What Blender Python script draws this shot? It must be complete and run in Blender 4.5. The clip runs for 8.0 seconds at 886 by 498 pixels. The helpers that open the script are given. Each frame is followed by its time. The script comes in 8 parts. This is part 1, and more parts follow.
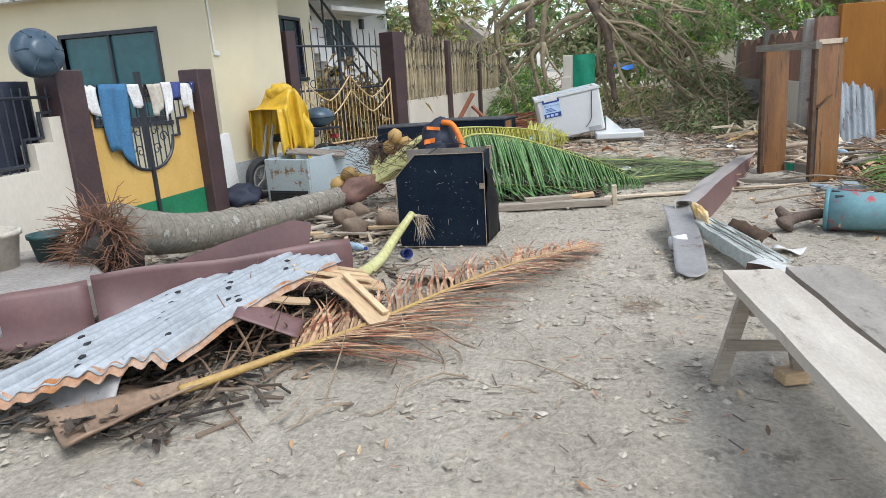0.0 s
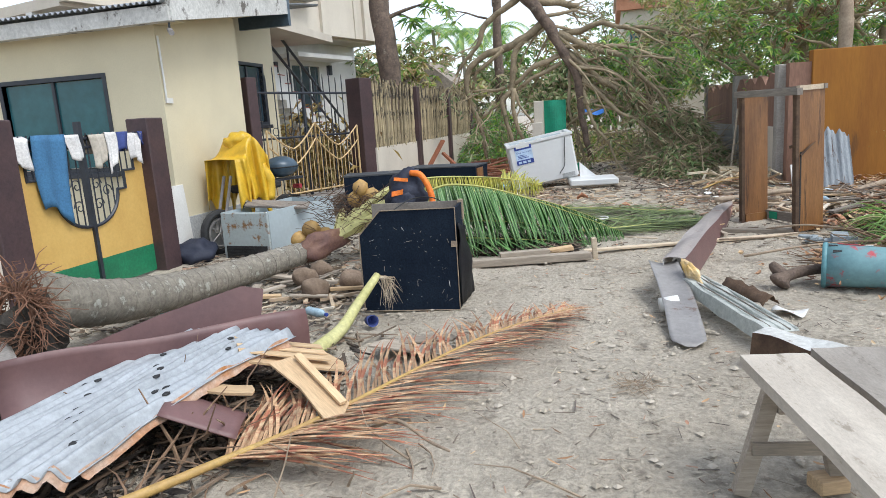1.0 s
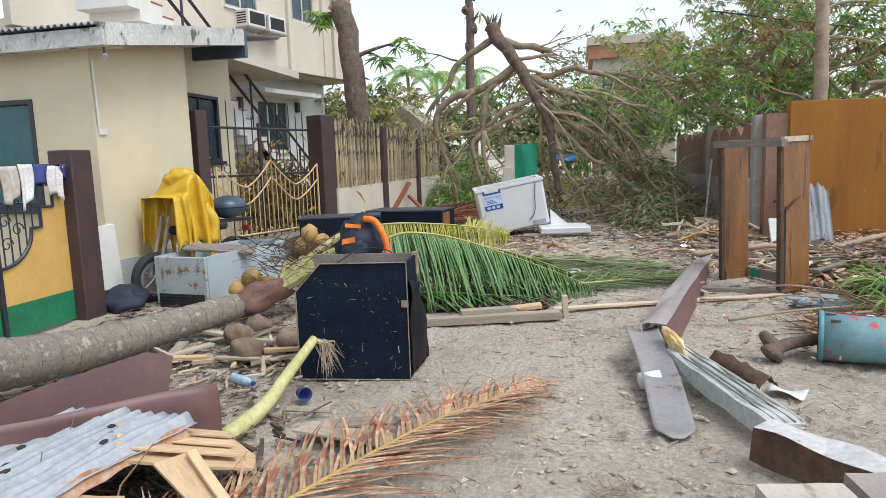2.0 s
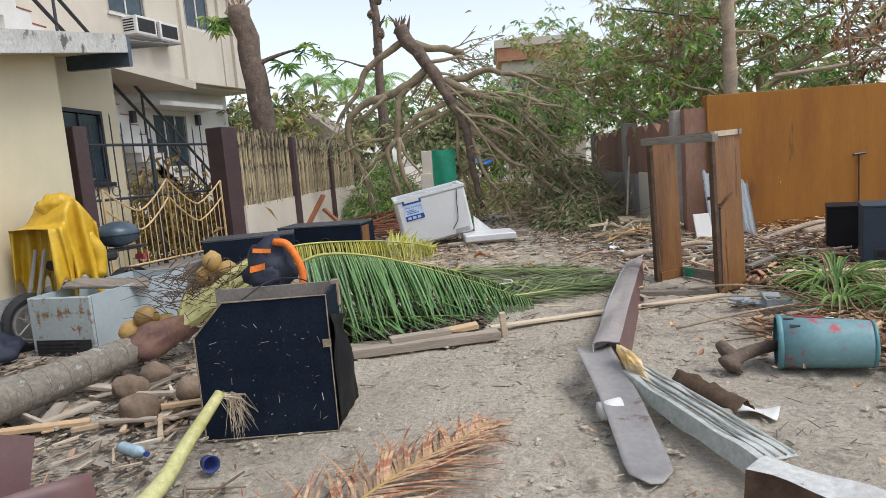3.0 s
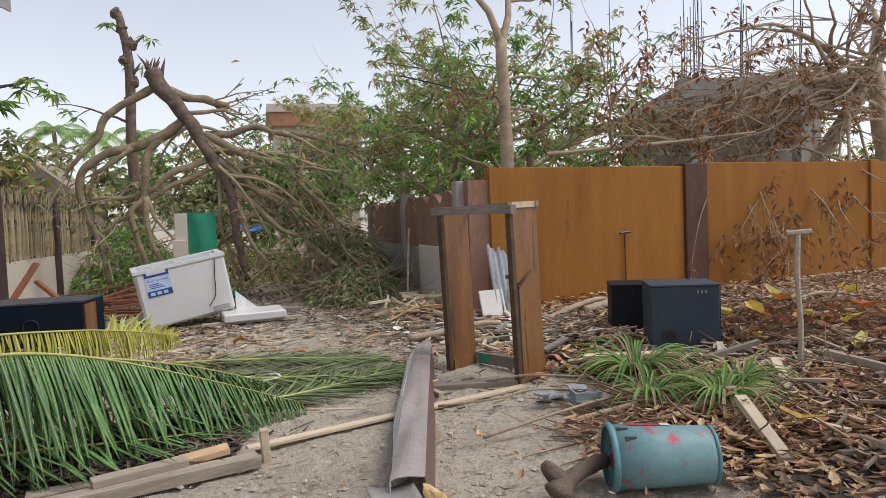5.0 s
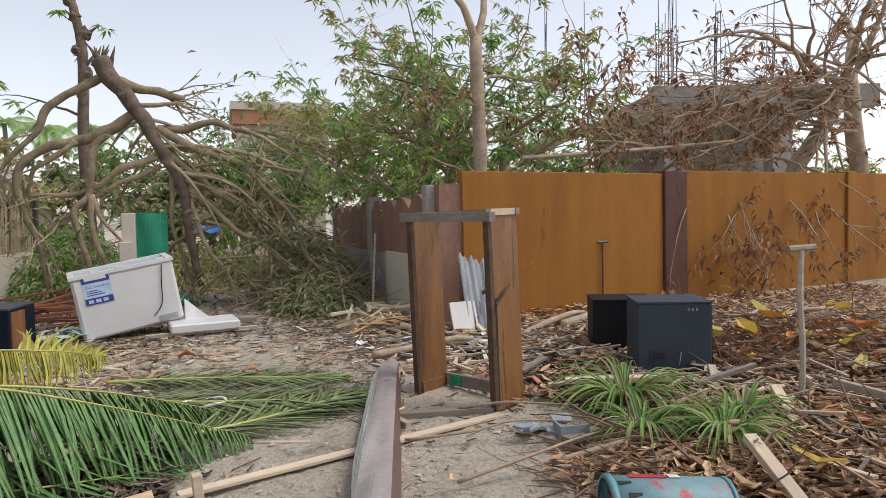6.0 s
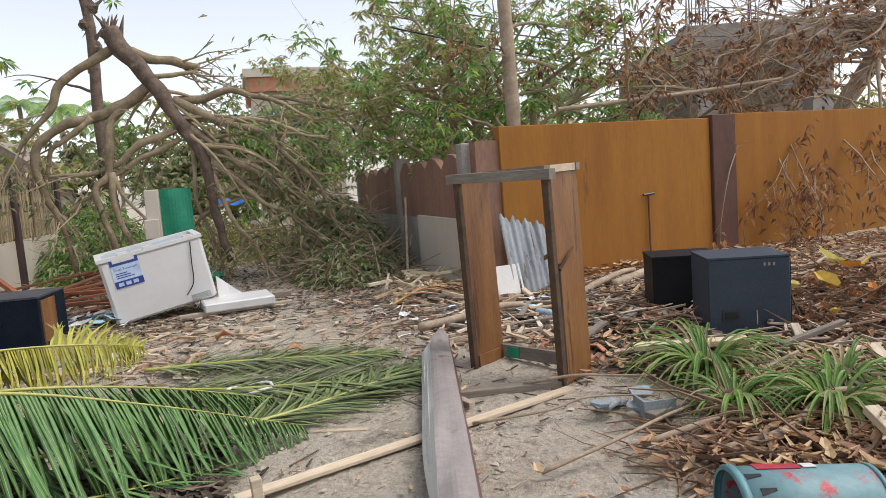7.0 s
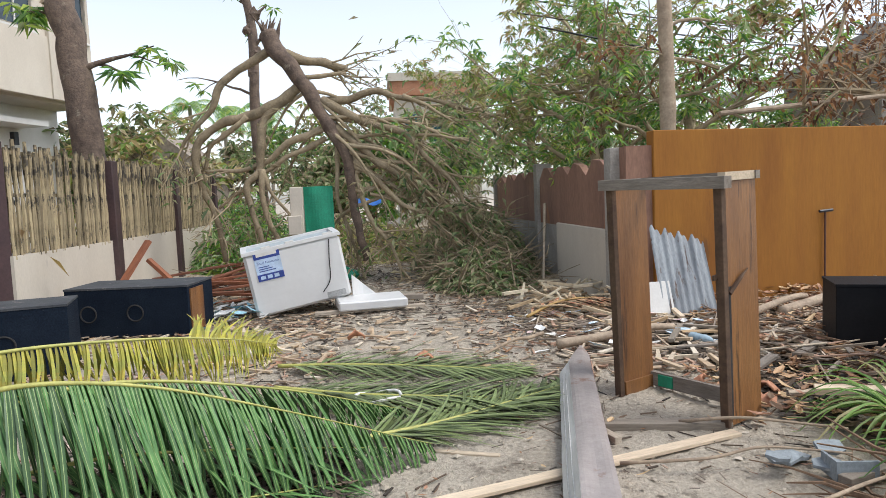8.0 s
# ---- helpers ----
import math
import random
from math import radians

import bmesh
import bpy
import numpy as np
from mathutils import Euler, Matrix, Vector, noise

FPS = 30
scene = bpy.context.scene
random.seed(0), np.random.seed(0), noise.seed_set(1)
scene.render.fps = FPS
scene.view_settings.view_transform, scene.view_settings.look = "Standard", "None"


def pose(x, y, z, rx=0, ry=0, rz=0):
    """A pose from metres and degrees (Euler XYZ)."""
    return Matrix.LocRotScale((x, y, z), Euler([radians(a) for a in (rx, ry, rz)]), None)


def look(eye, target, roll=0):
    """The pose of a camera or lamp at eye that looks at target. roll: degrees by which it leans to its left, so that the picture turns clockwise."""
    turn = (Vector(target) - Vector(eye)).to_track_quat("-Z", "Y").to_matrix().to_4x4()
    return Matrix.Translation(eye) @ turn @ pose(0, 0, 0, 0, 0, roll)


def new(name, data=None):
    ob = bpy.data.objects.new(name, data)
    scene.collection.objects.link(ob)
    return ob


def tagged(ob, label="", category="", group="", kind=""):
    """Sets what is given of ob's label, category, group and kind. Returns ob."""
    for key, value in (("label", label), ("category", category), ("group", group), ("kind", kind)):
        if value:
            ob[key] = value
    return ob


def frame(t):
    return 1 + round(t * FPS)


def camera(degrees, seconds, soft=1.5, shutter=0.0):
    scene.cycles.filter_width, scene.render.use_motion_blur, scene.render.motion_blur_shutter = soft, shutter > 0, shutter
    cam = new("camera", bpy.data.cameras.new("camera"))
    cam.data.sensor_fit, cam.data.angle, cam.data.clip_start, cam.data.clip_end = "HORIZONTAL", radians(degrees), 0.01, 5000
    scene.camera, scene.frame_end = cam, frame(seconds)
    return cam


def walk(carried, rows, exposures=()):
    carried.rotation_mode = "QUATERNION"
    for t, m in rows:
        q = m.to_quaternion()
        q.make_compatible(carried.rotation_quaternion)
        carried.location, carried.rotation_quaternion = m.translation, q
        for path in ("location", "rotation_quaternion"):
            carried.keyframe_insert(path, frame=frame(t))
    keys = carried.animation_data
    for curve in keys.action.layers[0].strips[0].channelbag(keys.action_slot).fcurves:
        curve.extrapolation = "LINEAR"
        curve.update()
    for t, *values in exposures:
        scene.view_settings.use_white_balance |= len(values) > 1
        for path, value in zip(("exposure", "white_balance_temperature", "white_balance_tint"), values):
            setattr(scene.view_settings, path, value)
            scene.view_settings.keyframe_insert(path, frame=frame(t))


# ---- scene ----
cam = camera(67.5, 8.0, soft=0.3)
PATH = [
    (0, (1.323, 0.03, 1.416), (0.756, 1.882, 0.917), -3.5),
    (0.5, (1.27, 0.286, 1.413), (0.671, 2.159, 1.047), -2.5),
    (1, (1.207, 0.548, 1.453), (0.72, 2.45, 1.073), -3.7),
    (1.5, (1.215, 0.897, 1.445), (0.815, 2.834, 1.147), -2.0),
    (1.7, (1.213, 1.033, 1.451), (0.797, 2.969, 1.175), -1.8),
    (2.8, (1.076, 1.694, 1.463), (0.854, 3.665, 1.211), -4.2),
    (3, (1.047, 1.8, 1.487), (0.887, 3.777, 1.227), -4.5),
    (3.5, (1.024, 2.085, 1.499), (0.88, 4.071, 1.316), -2.7),
    (4, (1.039, 2.419, 1.495), (0.869, 4.406, 1.351), -1.4),
    (4.5, (1.095, 2.704, 1.453), (1.126, 4.703, 1.412), -1.3),
    (5, (1.112, 3.005, 1.463), (1.636, 4.933, 1.37), -2.4),
    (5.2, (1.138, 3.135, 1.456), (1.811, 5.017, 1.374), -2.6),
    (6.3, (1.26, 3.74, 1.497), (1.861, 5.646, 1.408), -1.3),
    (6.5, (1.218, 3.848, 1.484), (1.834, 5.747, 1.375), -2.3),
    (7, (1.142, 4.066, 1.516), (1.699, 5.976, 1.314), -4.4),
    (7.5, (1.11, 4.28, 1.496), (1.419, 6.251, 1.36), -4.2),
    (8, (1.138, 4.441, 1.506), (1.312, 6.427, 1.344), -2.4),
]
walk(cam, [(t, look(eye, target, roll)) for t, eye, target, roll in PATH],
     exposures=((0.0, 0.34, 6100, 7), (1.5, 0.34, 6250, 8), (3.0, 0.09, 6400, 10), (4.5, 0.12, 6450, 10), (5.0, -0.10, 6750, 13), (7.0, 0.13, 6750, 12), (8.0, 0.28, 6450, 10)))

# ---- world and sun: bright overcast ----
world = bpy.data.worlds.new("world")
world.use_nodes = True
scene.world = world
wn, wl = world.node_tree.nodes, world.node_tree.links
wn.clear()
sky = wn.new("ShaderNodeTexSky")
sky.sky_type = "NISHITA"
sky.sun_disc = False
sky.sun_elevation, sky.sun_rotation = radians(58), radians(112)
sky.air_density, sky.dust_density, sky.ozone_density = 1.0, 1.5, 1.0
pale = wn.new("ShaderNodeHueSaturation")
pale.inputs["Saturation"].default_value = 0.45
bg = wn.new("ShaderNodeBackground")
bg.inputs["Strength"].default_value = 0.22
wo = wn.new("ShaderNodeOutputWorld")
wl.new(sky.outputs[0], pale.inputs["Color"])
wl.new(pale.outputs[0], bg.inputs["Color"])
wl.new(bg.outputs[0], wo.inputs["Surface"])
lamp = bpy.data.lights.new("sun", "SUN")
lamp.energy, lamp.angle, lamp.color = 1.6, radians(25), (1.0, 0.98, 0.95)
sun = new("sun", lamp)
sun.matrix_world = look((0, 0, 20), (-20 * math.tan(radians(32)) * 0.93, 20 * math.tan(radians(32)) * 0.37, 0))


# ---- materials ----
def surface(name, base, dark, scale=4.0, rough=0.75, bump=0.25, fine=45.0, stain=None, stain_at=0.6, stain_scale=3.0,
            metal=0.0, rand=0.0, stretch=(1, 1, 1), bump_size=0.01, grain=0.28, gloss=0.5):
    m = bpy.data.materials.new(name)
    m.use_nodes = True
    n, l = m.node_tree.nodes, m.node_tree.links
    b = n["Principled BSDF"]
    tc = n.new("ShaderNodeTexCoord")
    mp = n.new("ShaderNodeMapping")
    mp.inputs["Scale"].default_value = stretch
    l.new(tc.outputs["Object"], mp.inputs["Vector"])
    n1 = n.new("ShaderNodeTexNoise")
    n1.inputs["Scale"].default_value, n1.inputs["Detail"].default_value, n1.inputs["Roughness"].default_value = scale, 6, 0.65
    n2 = n.new("ShaderNodeTexNoise")
    n2.inputs["Scale"].default_value, n2.inputs["Detail"].default_value, n2.inputs["Roughness"].default_value = fine, 5, 0.7
    l.new(mp.outputs[0], n1.inputs["Vector"])
    l.new(mp.outputs[0], n2.inputs["Vector"])
    r1 = n.new("ShaderNodeMapRange")
    r1.inputs["From Min"].default_value, r1.inputs["From Max"].default_value = 0.35, 0.68
    l.new(n1.outputs["Fac"], r1.inputs["Value"])
    mix = n.new("ShaderNodeMix")
    mix.data_type = "RGBA"
    mix.inputs["A"].default_value, mix.inputs["B"].default_value = (*base, 1), (*dark, 1)
    l.new(r1.outputs[0], mix.inputs["Factor"])
    out = mix.outputs["Result"]
    r2 = n.new("ShaderNodeMapRange")
    r2.inputs["From Min"].default_value, r2.inputs["From Max"].default_value = 0.25, 0.75
    r2.inputs["To Min"].default_value, r2.inputs["To Max"].default_value = 1 - grain, 1 + grain
    l.new(n2.outputs["Fac"], r2.inputs["Value"])
    mul = n.new("ShaderNodeMix")
    mul.data_type, mul.blend_type = "RGBA", "MULTIPLY"
    mul.inputs["Factor"].default_value = 1.0
    l.new(out, mul.inputs["A"])
    l.new(r2.outputs[0], mul.inputs["B"])
    out = mul.outputs["Result"]
    if stain:
        n3 = n.new("ShaderNodeTexNoise")
        n3.inputs["Scale"].default_value, n3.inputs["Detail"].default_value, n3.inputs["Roughness"].default_value = stain_scale, 8, 0.7
        l.new(mp.outputs[0], n3.inputs["Vector"])
        r3 = n.new("ShaderNodeMapRange")
        r3.inputs["From Min"].default_value, r3.inputs["From Max"].default_value = stain_at, stain_at + 0.07
        l.new(n3.outputs["Fac"], r3.inputs["Value"])
        ms = n.new("ShaderNodeMix")
        ms.data_type = "RGBA"
        ms.inputs["B"].default_value = (*stain, 1)
        l.new(r3.outputs[0], ms.inputs["Factor"])
        l.new(out, ms.inputs["A"])
        out = ms.outputs["Result"]
    if rand:
        oi = n.new("ShaderNodeObjectInfo")
        rr = n.new("ShaderNodeMapRange")
        rr.inputs["To Min"].default_value, rr.inputs["To Max"].default_value = 1 - rand, 1 + rand
        l.new(oi.outputs["Random"], rr.inputs["Value"])
        mr = n.new("ShaderNodeMix")
        mr.data_type, mr.blend_type = "RGBA", "MULTIPLY"
        mr.inputs["Factor"].default_value = 1.0
        l.new(out, mr.inputs["A"])
        l.new(rr.outputs[0], mr.inputs["B"])
        out = mr.outputs["Result"]
    l.new(out, b.inputs["Base Color"])
    b.inputs["Roughness"].default_value, b.inputs["Metallic"].default_value = rough, metal
    b.inputs["Specular IOR Level"].default_value = gloss
    bp = n.new("ShaderNodeBump")
    bp.inputs["Strength"].default_value, bp.inputs["Distance"].default_value = bump, bump_size
    l.new(n2.outputs["Fac"], bp.inputs["Height"])
    l.new(bp.outputs[0], b.inputs["Normal"])
    return m


def palette(name, colours, rough=0.6, light=0.45):
    """Many small leaves or chips in one mesh: one colour an island, partly letting light through."""
    m = bpy.data.materials.new(name)
    m.use_nodes = True
    n, l = m.node_tree.nodes, m.node_tree.links
    b = n["Principled BSDF"]
    geo = n.new("ShaderNodeNewGeometry")
    ramp = n.new("ShaderNodeValToRGB")
    ramp.color_ramp.interpolation = "CONSTANT"
    while len(ramp.color_ramp.elements) < len(colours):
        ramp.color_ramp.elements.new(0.5)
    for k, c in enumerate(colours):
        ramp.color_ramp.elements[k].position = k / len(colours)
        ramp.color_ramp.elements[k].color = (*c, 1)
    l.new(geo.outputs["Random Per Island"], ramp.inputs["Fac"])
    tc = n.new("ShaderNodeTexCoord")
    no = n.new("ShaderNodeTexNoise")
    no.inputs["Scale"].default_value, no.inputs["Detail"].default_value = 18, 4
    l.new(tc.outputs["Object"], no.inputs["Vector"])
    mr = n.new("ShaderNodeMapRange")
    mr.inputs["To Min"].default_value, mr.inputs["To Max"].default_value = 0.6, 1.4
    l.new(no.outputs["Fac"], mr.inputs["Value"])
    mul = n.new("ShaderNodeMix")
    mul.data_type, mul.blend_type = "RGBA", "MULTIPLY"
    mul.inputs["Factor"].default_value = 1.0
    l.new(ramp.outputs["Color"], mul.inputs["A"])
    l.new(mr.outputs[0], mul.inputs["B"])
    l.new(mul.outputs["Result"], b.inputs["Base Color"])
    b.inputs["Roughness"].default_value = rough
    if light:
        tr = n.new("ShaderNodeBsdfTranslucent")
        l.new(mul.outputs["Result"], tr.inputs["Color"])
        ms = n.new("ShaderNodeMixShader")
        ms.inputs["Fac"].default_value = light
        l.new(b.outputs[0], ms.inputs[1])
        l.new(tr.outputs[0], ms.inputs[2])
        l.new(ms.outputs[0], n["Material Output"].inputs["Surface"])
    return m


M_GROUND = surface("sandy_ground", (0.50, 0.44, 0.352), (0.375, 0.325, 0.255), 1.3, 0.95, 1.0, 34, (0.25, 0.213, 0.165), 0.585, 4.0, bump_size=0.03, grain=0.40)
M_CREAM = surface("cream_plaster", (0.63, 0.56, 0.395), (0.55, 0.485, 0.34), 0.8, 0.85, 0.12, 60, (0.46, 0.40, 0.285), 0.66, 1.3, grain=0.07)
M_PALE = surface("pale_plaster", (0.62, 0.56, 0.47), (0.52, 0.46, 0.38), 0.9, 0.85, 0.15, 50, (0.38, 0.34, 0.29), 0.66, 1.2, stretch=(1, 1, 0.4), grain=0.08)
M_WHITE = surface("white_paint", (0.70, 0.69, 0.66), (0.58, 0.56, 0.52), 1.5, 0.6, 0.1, 40, grain=0.08)
M_GREYBAND = surface("grey_plinth", (0.42, 0.43, 0.43), (0.30, 0.30, 0.29), 2, 0.85, 0.3, 40)
M_FASCIA = surface("peeling_fascia", (0.58, 0.57, 0.54), (0.42, 0.41, 0.385), 4, 0.85, 0.4, 30, (0.13, 0.115, 0.10), 0.55, 5, stretch=(1, 1, 0.8))
M_BROWNPOST = surface("brown_painted_post", (0.075, 0.042, 0.042), (0.045, 0.027, 0.03), 3, 0.55, 0.2, 30)
M_YELLOW = surface("yellow_gate_paint", (0.62, 0.40, 0.12), (0.54, 0.33, 0.09), 2.5, 0.5, 0.1, 30, (0.30, 0.14, 0.03), 0.70, 6, grain=0.08)
M_GREEN = surface("green_gate_paint", (0.02, 0.20, 0.09), (0.015, 0.13, 0.06), 3, 0.5, 0.1, 30)
M_BLACKIRON = surface("black_iron", (0.03, 0.035, 0.045), (0.02, 0.022, 0.03), 6, 0.45, 0.15, 60)
M_CREAMIRON = surface("cream_iron", (0.62, 0.44, 0.22), (0.45, 0.30, 0.14), 8, 0.5, 0.15, 60)
M_GLASS = surface("dark_window_glass", (0.022, 0.085, 0.10), (0.03, 0.115, 0.13), 1.5, 0.15, 0.0, 5)
M_DARKGLASS = surface("dark_blue_window_glass", (0.028, 0.045, 0.06), (0.045, 0.07, 0.085), 1.5, 0.12, 0.0, 5)
M_BAMBOO = surface("weathered_bamboo", (0.37, 0.30, 0.18), (0.20, 0.155, 0.09), 5, 0.75, 0.3, 40, (0.05, 0.042, 0.032), 0.50, 9, rand=0.4, stretch=(1, 1, 0.4))
M_ORANGE = surface("ochre_wall_paint", (0.32, 0.132, 0.015), (0.235, 0.088, 0.011), 2.2, 0.85, 0.25, 30, (0.15, 0.062, 0.014), 0.62, 2.6, stretch=(1, 1, 0.16), grain=0.12)
M_BROWNWALL = surface("brown_wall_paint", (0.30, 0.165, 0.11), (0.21, 0.112, 0.08), 2, 0.8, 0.2, 30, (0.36, 0.16, 0.07), 0.62, 3, stretch=(1, 1, 0.25))
M_STREAKED = surface("streaked_pillar", (0.12, 0.05, 0.03), (0.07, 0.035, 0.03), 3, 0.8, 0.3, 30, (0.30, 0.25, 0.22), 0.62, 5, stretch=(1, 1, 0.3))
M_CONCRETE = surface("bare_concrete", (0.40, 0.37, 0.33), (0.27, 0.25, 0.22), 2.2, 0.9, 0.4, 40, (0.12, 0.11, 0.09), 0.66, 3)
M_OLDCONC = surface("stained_concrete", (0.33, 0.30, 0.27), (0.20, 0.18, 0.16), 1.6, 0.92, 0.4, 30, (0.10, 0.09, 0.08), 0.62, 2)
M_ROOF = surface("galvanised_roof", (0.36, 0.38, 0.40), (0.24, 0.25, 0.27), 1.5, 0.5, 0.1, 30, metal=0.3)
M_GI = surface("galvanised_sheet", (0.40, 0.42, 0.44), (0.29, 0.305, 0.315), 3.5, 0.62, 0.25, 30, (0.15, 0.125, 0.11), 0.64, 12, metal=0.15, grain=0.2)
M_RUST = surface("rusty_edge", (0.36, 0.15, 0.05), (0.48, 0.36, 0.28), 7, 0.85, 0.4, 40)
M_GREYGI = surface("grey_flashing", (0.33, 0.31, 0.295), (0.235, 0.22, 0.21), 2.5, 0.5, 0.2, 25, (0.16, 0.10, 0.075), 0.62, 4, metal=0.15, grain=0.14)
M_WHITEGI = surface("white_gutter", (0.60, 0.60, 0.57), (0.46, 0.45, 0.42), 4, 0.55, 0.25, 30, (0.27, 0.22, 0.18), 0.60, 18)
M_PROFILE = surface("pale_profiled_sheet", (0.52, 0.53, 0.49), (0.38, 0.40, 0.36), 4, 0.5, 0.2, 30, (0.24, 0.21, 0.17), 0.64, 6)
M_PURPLE = surface("maroon_painted_sheet", (0.175, 0.092, 0.085), (0.125, 0.068, 0.066), 2.5, 0.5, 0.15, 30, (0.42, 0.38, 0.37), 0.70, 18, grain=0.10)
M_PLY = surface("raw_plywood", (0.58, 0.41, 0.24), (0.46, 0.31, 0.17), 3, 0.75, 0.2, 30, rand=0.2, stretch=(0.3, 3, 3))
M_TIMBER = surface("grey_timber", (0.40, 0.34, 0.27), (0.26, 0.215, 0.165), 4, 0.85, 0.4, 40, rand=0.35, stretch=(0.25, 3, 3))
M_FRESHWOOD = surface("pale_board", (0.62, 0.51, 0.37), (0.48, 0.38, 0.27), 3, 0.75, 0.2, 30, rand=0.2, stretch=(0.25, 3, 3))
M_REDWOOD = surface("red_brown_lumber", (0.28, 0.10, 0.045), (0.17, 0.06, 0.03), 4, 0.7, 0.3, 40, rand=0.3, stretch=(0.4, 2, 2))
M_BENCHWOOD = surface("sun_bleached_plank", (0.56, 0.50, 0.42), (0.43, 0.375, 0.31), 3.5, 0.88, 0.25, 60, (0.30, 0.255, 0.20), 0.62, 7, stretch=(1.6, 0.6, 1.6), grain=0.14)
M_GREYPLANK = surface("grey_bench_plank", (0.37, 0.33, 0.285), (0.26, 0.23, 0.195), 3.5, 0.88, 0.3, 60, (0.17, 0.145, 0.12), 0.62, 7, stretch=(1.6, 0.6, 1.6), grain=0.16)
M_CABINET = surface("varnished_cabinet_wood", (0.265, 0.122, 0.042), (0.155, 0.068, 0.026), 3, 0.42, 0.25, 40, (0.075, 0.036, 0.019), 0.58, 4, stretch=(3, 3, 0.25))
M_CABEDGE = surface("dark_cabinet_edge", (0.055, 0.028, 0.016), (0.125, 0.075, 0.042), 6, 0.8, 0.4, 40)
M_GREYRAIL = surface("weathered_rail", (0.26, 0.225, 0.19), (0.15, 0.125, 0.10), 6, 0.85, 0.4, 40, stretch=(0.4, 3, 3))
M_NAVY = surface("black_navy_carpeted_ply", (0.006, 0.011, 0.021), (0.011, 0.018, 0.030), 4, 0.8, 0.3, 60, (0.09, 0.10, 0.11), 0.65, 15, grain=0.5, gloss=0.12)
M_NAVYIN = surface("speaker_inside_ply", (0.23, 0.20, 0.17), (0.15, 0.13, 0.11), 3, 0.85, 0.3, 40)
M_BLACKPL = surface("black_box_paint", (0.006, 0.006, 0.008), (0.012, 0.012, 0.014), 3, 0.6, 0.15, 40, gloss=0.2)
M_BARETRIM = surface("worn_ply_edge", (0.36, 0.28, 0.19), (0.12, 0.09, 0.07), 12, 0.85, 0.4, 60)
M_BARK = surface("grey_brown_bark", (0.19, 0.135, 0.10), (0.085, 0.062, 0.05), 6, 0.9, 0.8, 22, (0.27, 0.225, 0.17), 0.60, 5, bump_size=0.03)
M_LIMB = surface("brown_limb_bark", (0.31, 0.245, 0.155), (0.18, 0.14, 0.09), 5, 0.9, 0.6, 26, (0.34, 0.29, 0.20), 0.58, 4, bump_size=0.02)
M_BRANCH = surface("pale_branch_bark", (0.42, 0.335, 0.215), (0.27, 0.21, 0.135), 5, 0.9, 0.5, 30, (0.15, 0.15, 0.075), 0.62, 3)
M_DEADTWIG = surface("dead_twig", (0.40, 0.31, 0.215), (0.23, 0.17, 0.12), 6, 0.9, 0.3, 30)
M_YARDSTICK = surface("brown_yard_stick", (0.26, 0.165, 0.10), (0.14, 0.085, 0.052), 6, 0.9, 0.3, 30, (0.42, 0.32, 0.22), 0.60, 5)
M_PALEBRANCH = surface("dry_pale_limb", (0.46, 0.36, 0.26), (0.28, 0.21, 0.15), 5, 0.85, 0.4, 30)
M_PALMTRUNK = surface("palm_trunk_bark", (0.31, 0.275, 0.22), (0.165, 0.145, 0.115), 9, 0.9, 0.8, 28, (0.42, 0.40, 0.34), 0.56, 9, bump_size=0.035)
M_ROOTS = surface("palm_roots", (0.27, 0.13, 0.075), (0.12, 0.07, 0.045), 10, 0.9, 0.3, 40)
M_SOIL = surface("root_soil", (0.07, 0.058, 0.045), (0.035, 0.03, 0.025), 8, 0.95, 0.8, 30, bump_size=0.03)
M_PETIOLE = surface("green_petiole", (0.55, 0.52, 0.25), (0.42, 0.40, 0.15), 4, 0.55, 0.15, 30, (0.36, 0.22, 0.08), 0.66, 6)
M_YRACHIS = surface("yellow_rachis", (0.44, 0.29, 0.085), (0.33, 0.19, 0.07), 3, 0.55, 0.15, 30, (0.50, 0.32, 0.05), 0.55, 2.2)
M_GRACHIS = surface("green_rachis", (0.48, 0.45, 0.13), (0.33, 0.34, 0.09), 3, 0.5, 0.1, 30)
M_TAN = surface("dry_tan_sheath", (0.30, 0.20, 0.13), (0.20, 0.13, 0.085), 4, 0.8, 0.3, 30, (0.50, 0.22, 0.035), 0.62, 5)
M_SHEATH = surface("brown_leaf_sheath", (0.115, 0.058, 0.052), (0.19, 0.10, 0.065), 5, 0.7, 0.5, 30, (0.42, 0.23, 0.05), 0.64, 6)
M_NUTHUSK = surface("dry_coconut_husk", (0.25, 0.18, 0.125), (0.16, 0.11, 0.075), 6, 0.9, 0.6, 40, rand=0.2)
M_NUTYEL = surface("yellow_coconut", (0.46, 0.29, 0.09), (0.34, 0.20, 0.07), 7, 0.6, 0.3, 30, (0.22, 0.13, 0.06), 0.62, 9, rand=0.25)
M_FREEZER = surface("white_enamel", (0.66, 0.66, 0.65), (0.60, 0.60, 0.59), 2, 0.35, 0.0, 20, (0.45, 0.42, 0.37), 0.70, 5, grain=0.03)
M_OLDFREEZER = surface("pale_blue_enamel", (0.40, 0.46, 0.48), (0.33, 0.38, 0.40), 2, 0.45, 0.02, 20, (0.22, 0.20, 0.17), 0.68, 4, grain=0.06)
M_RUSTFREEZER = surface("rust_patched_enamel", (0.40, 0.45, 0.45), (0.34, 0.38, 0.37), 3, 0.6, 0.25, 30, (0.22, 0.11, 0.035), 0.54, 6.5, grain=0.12)
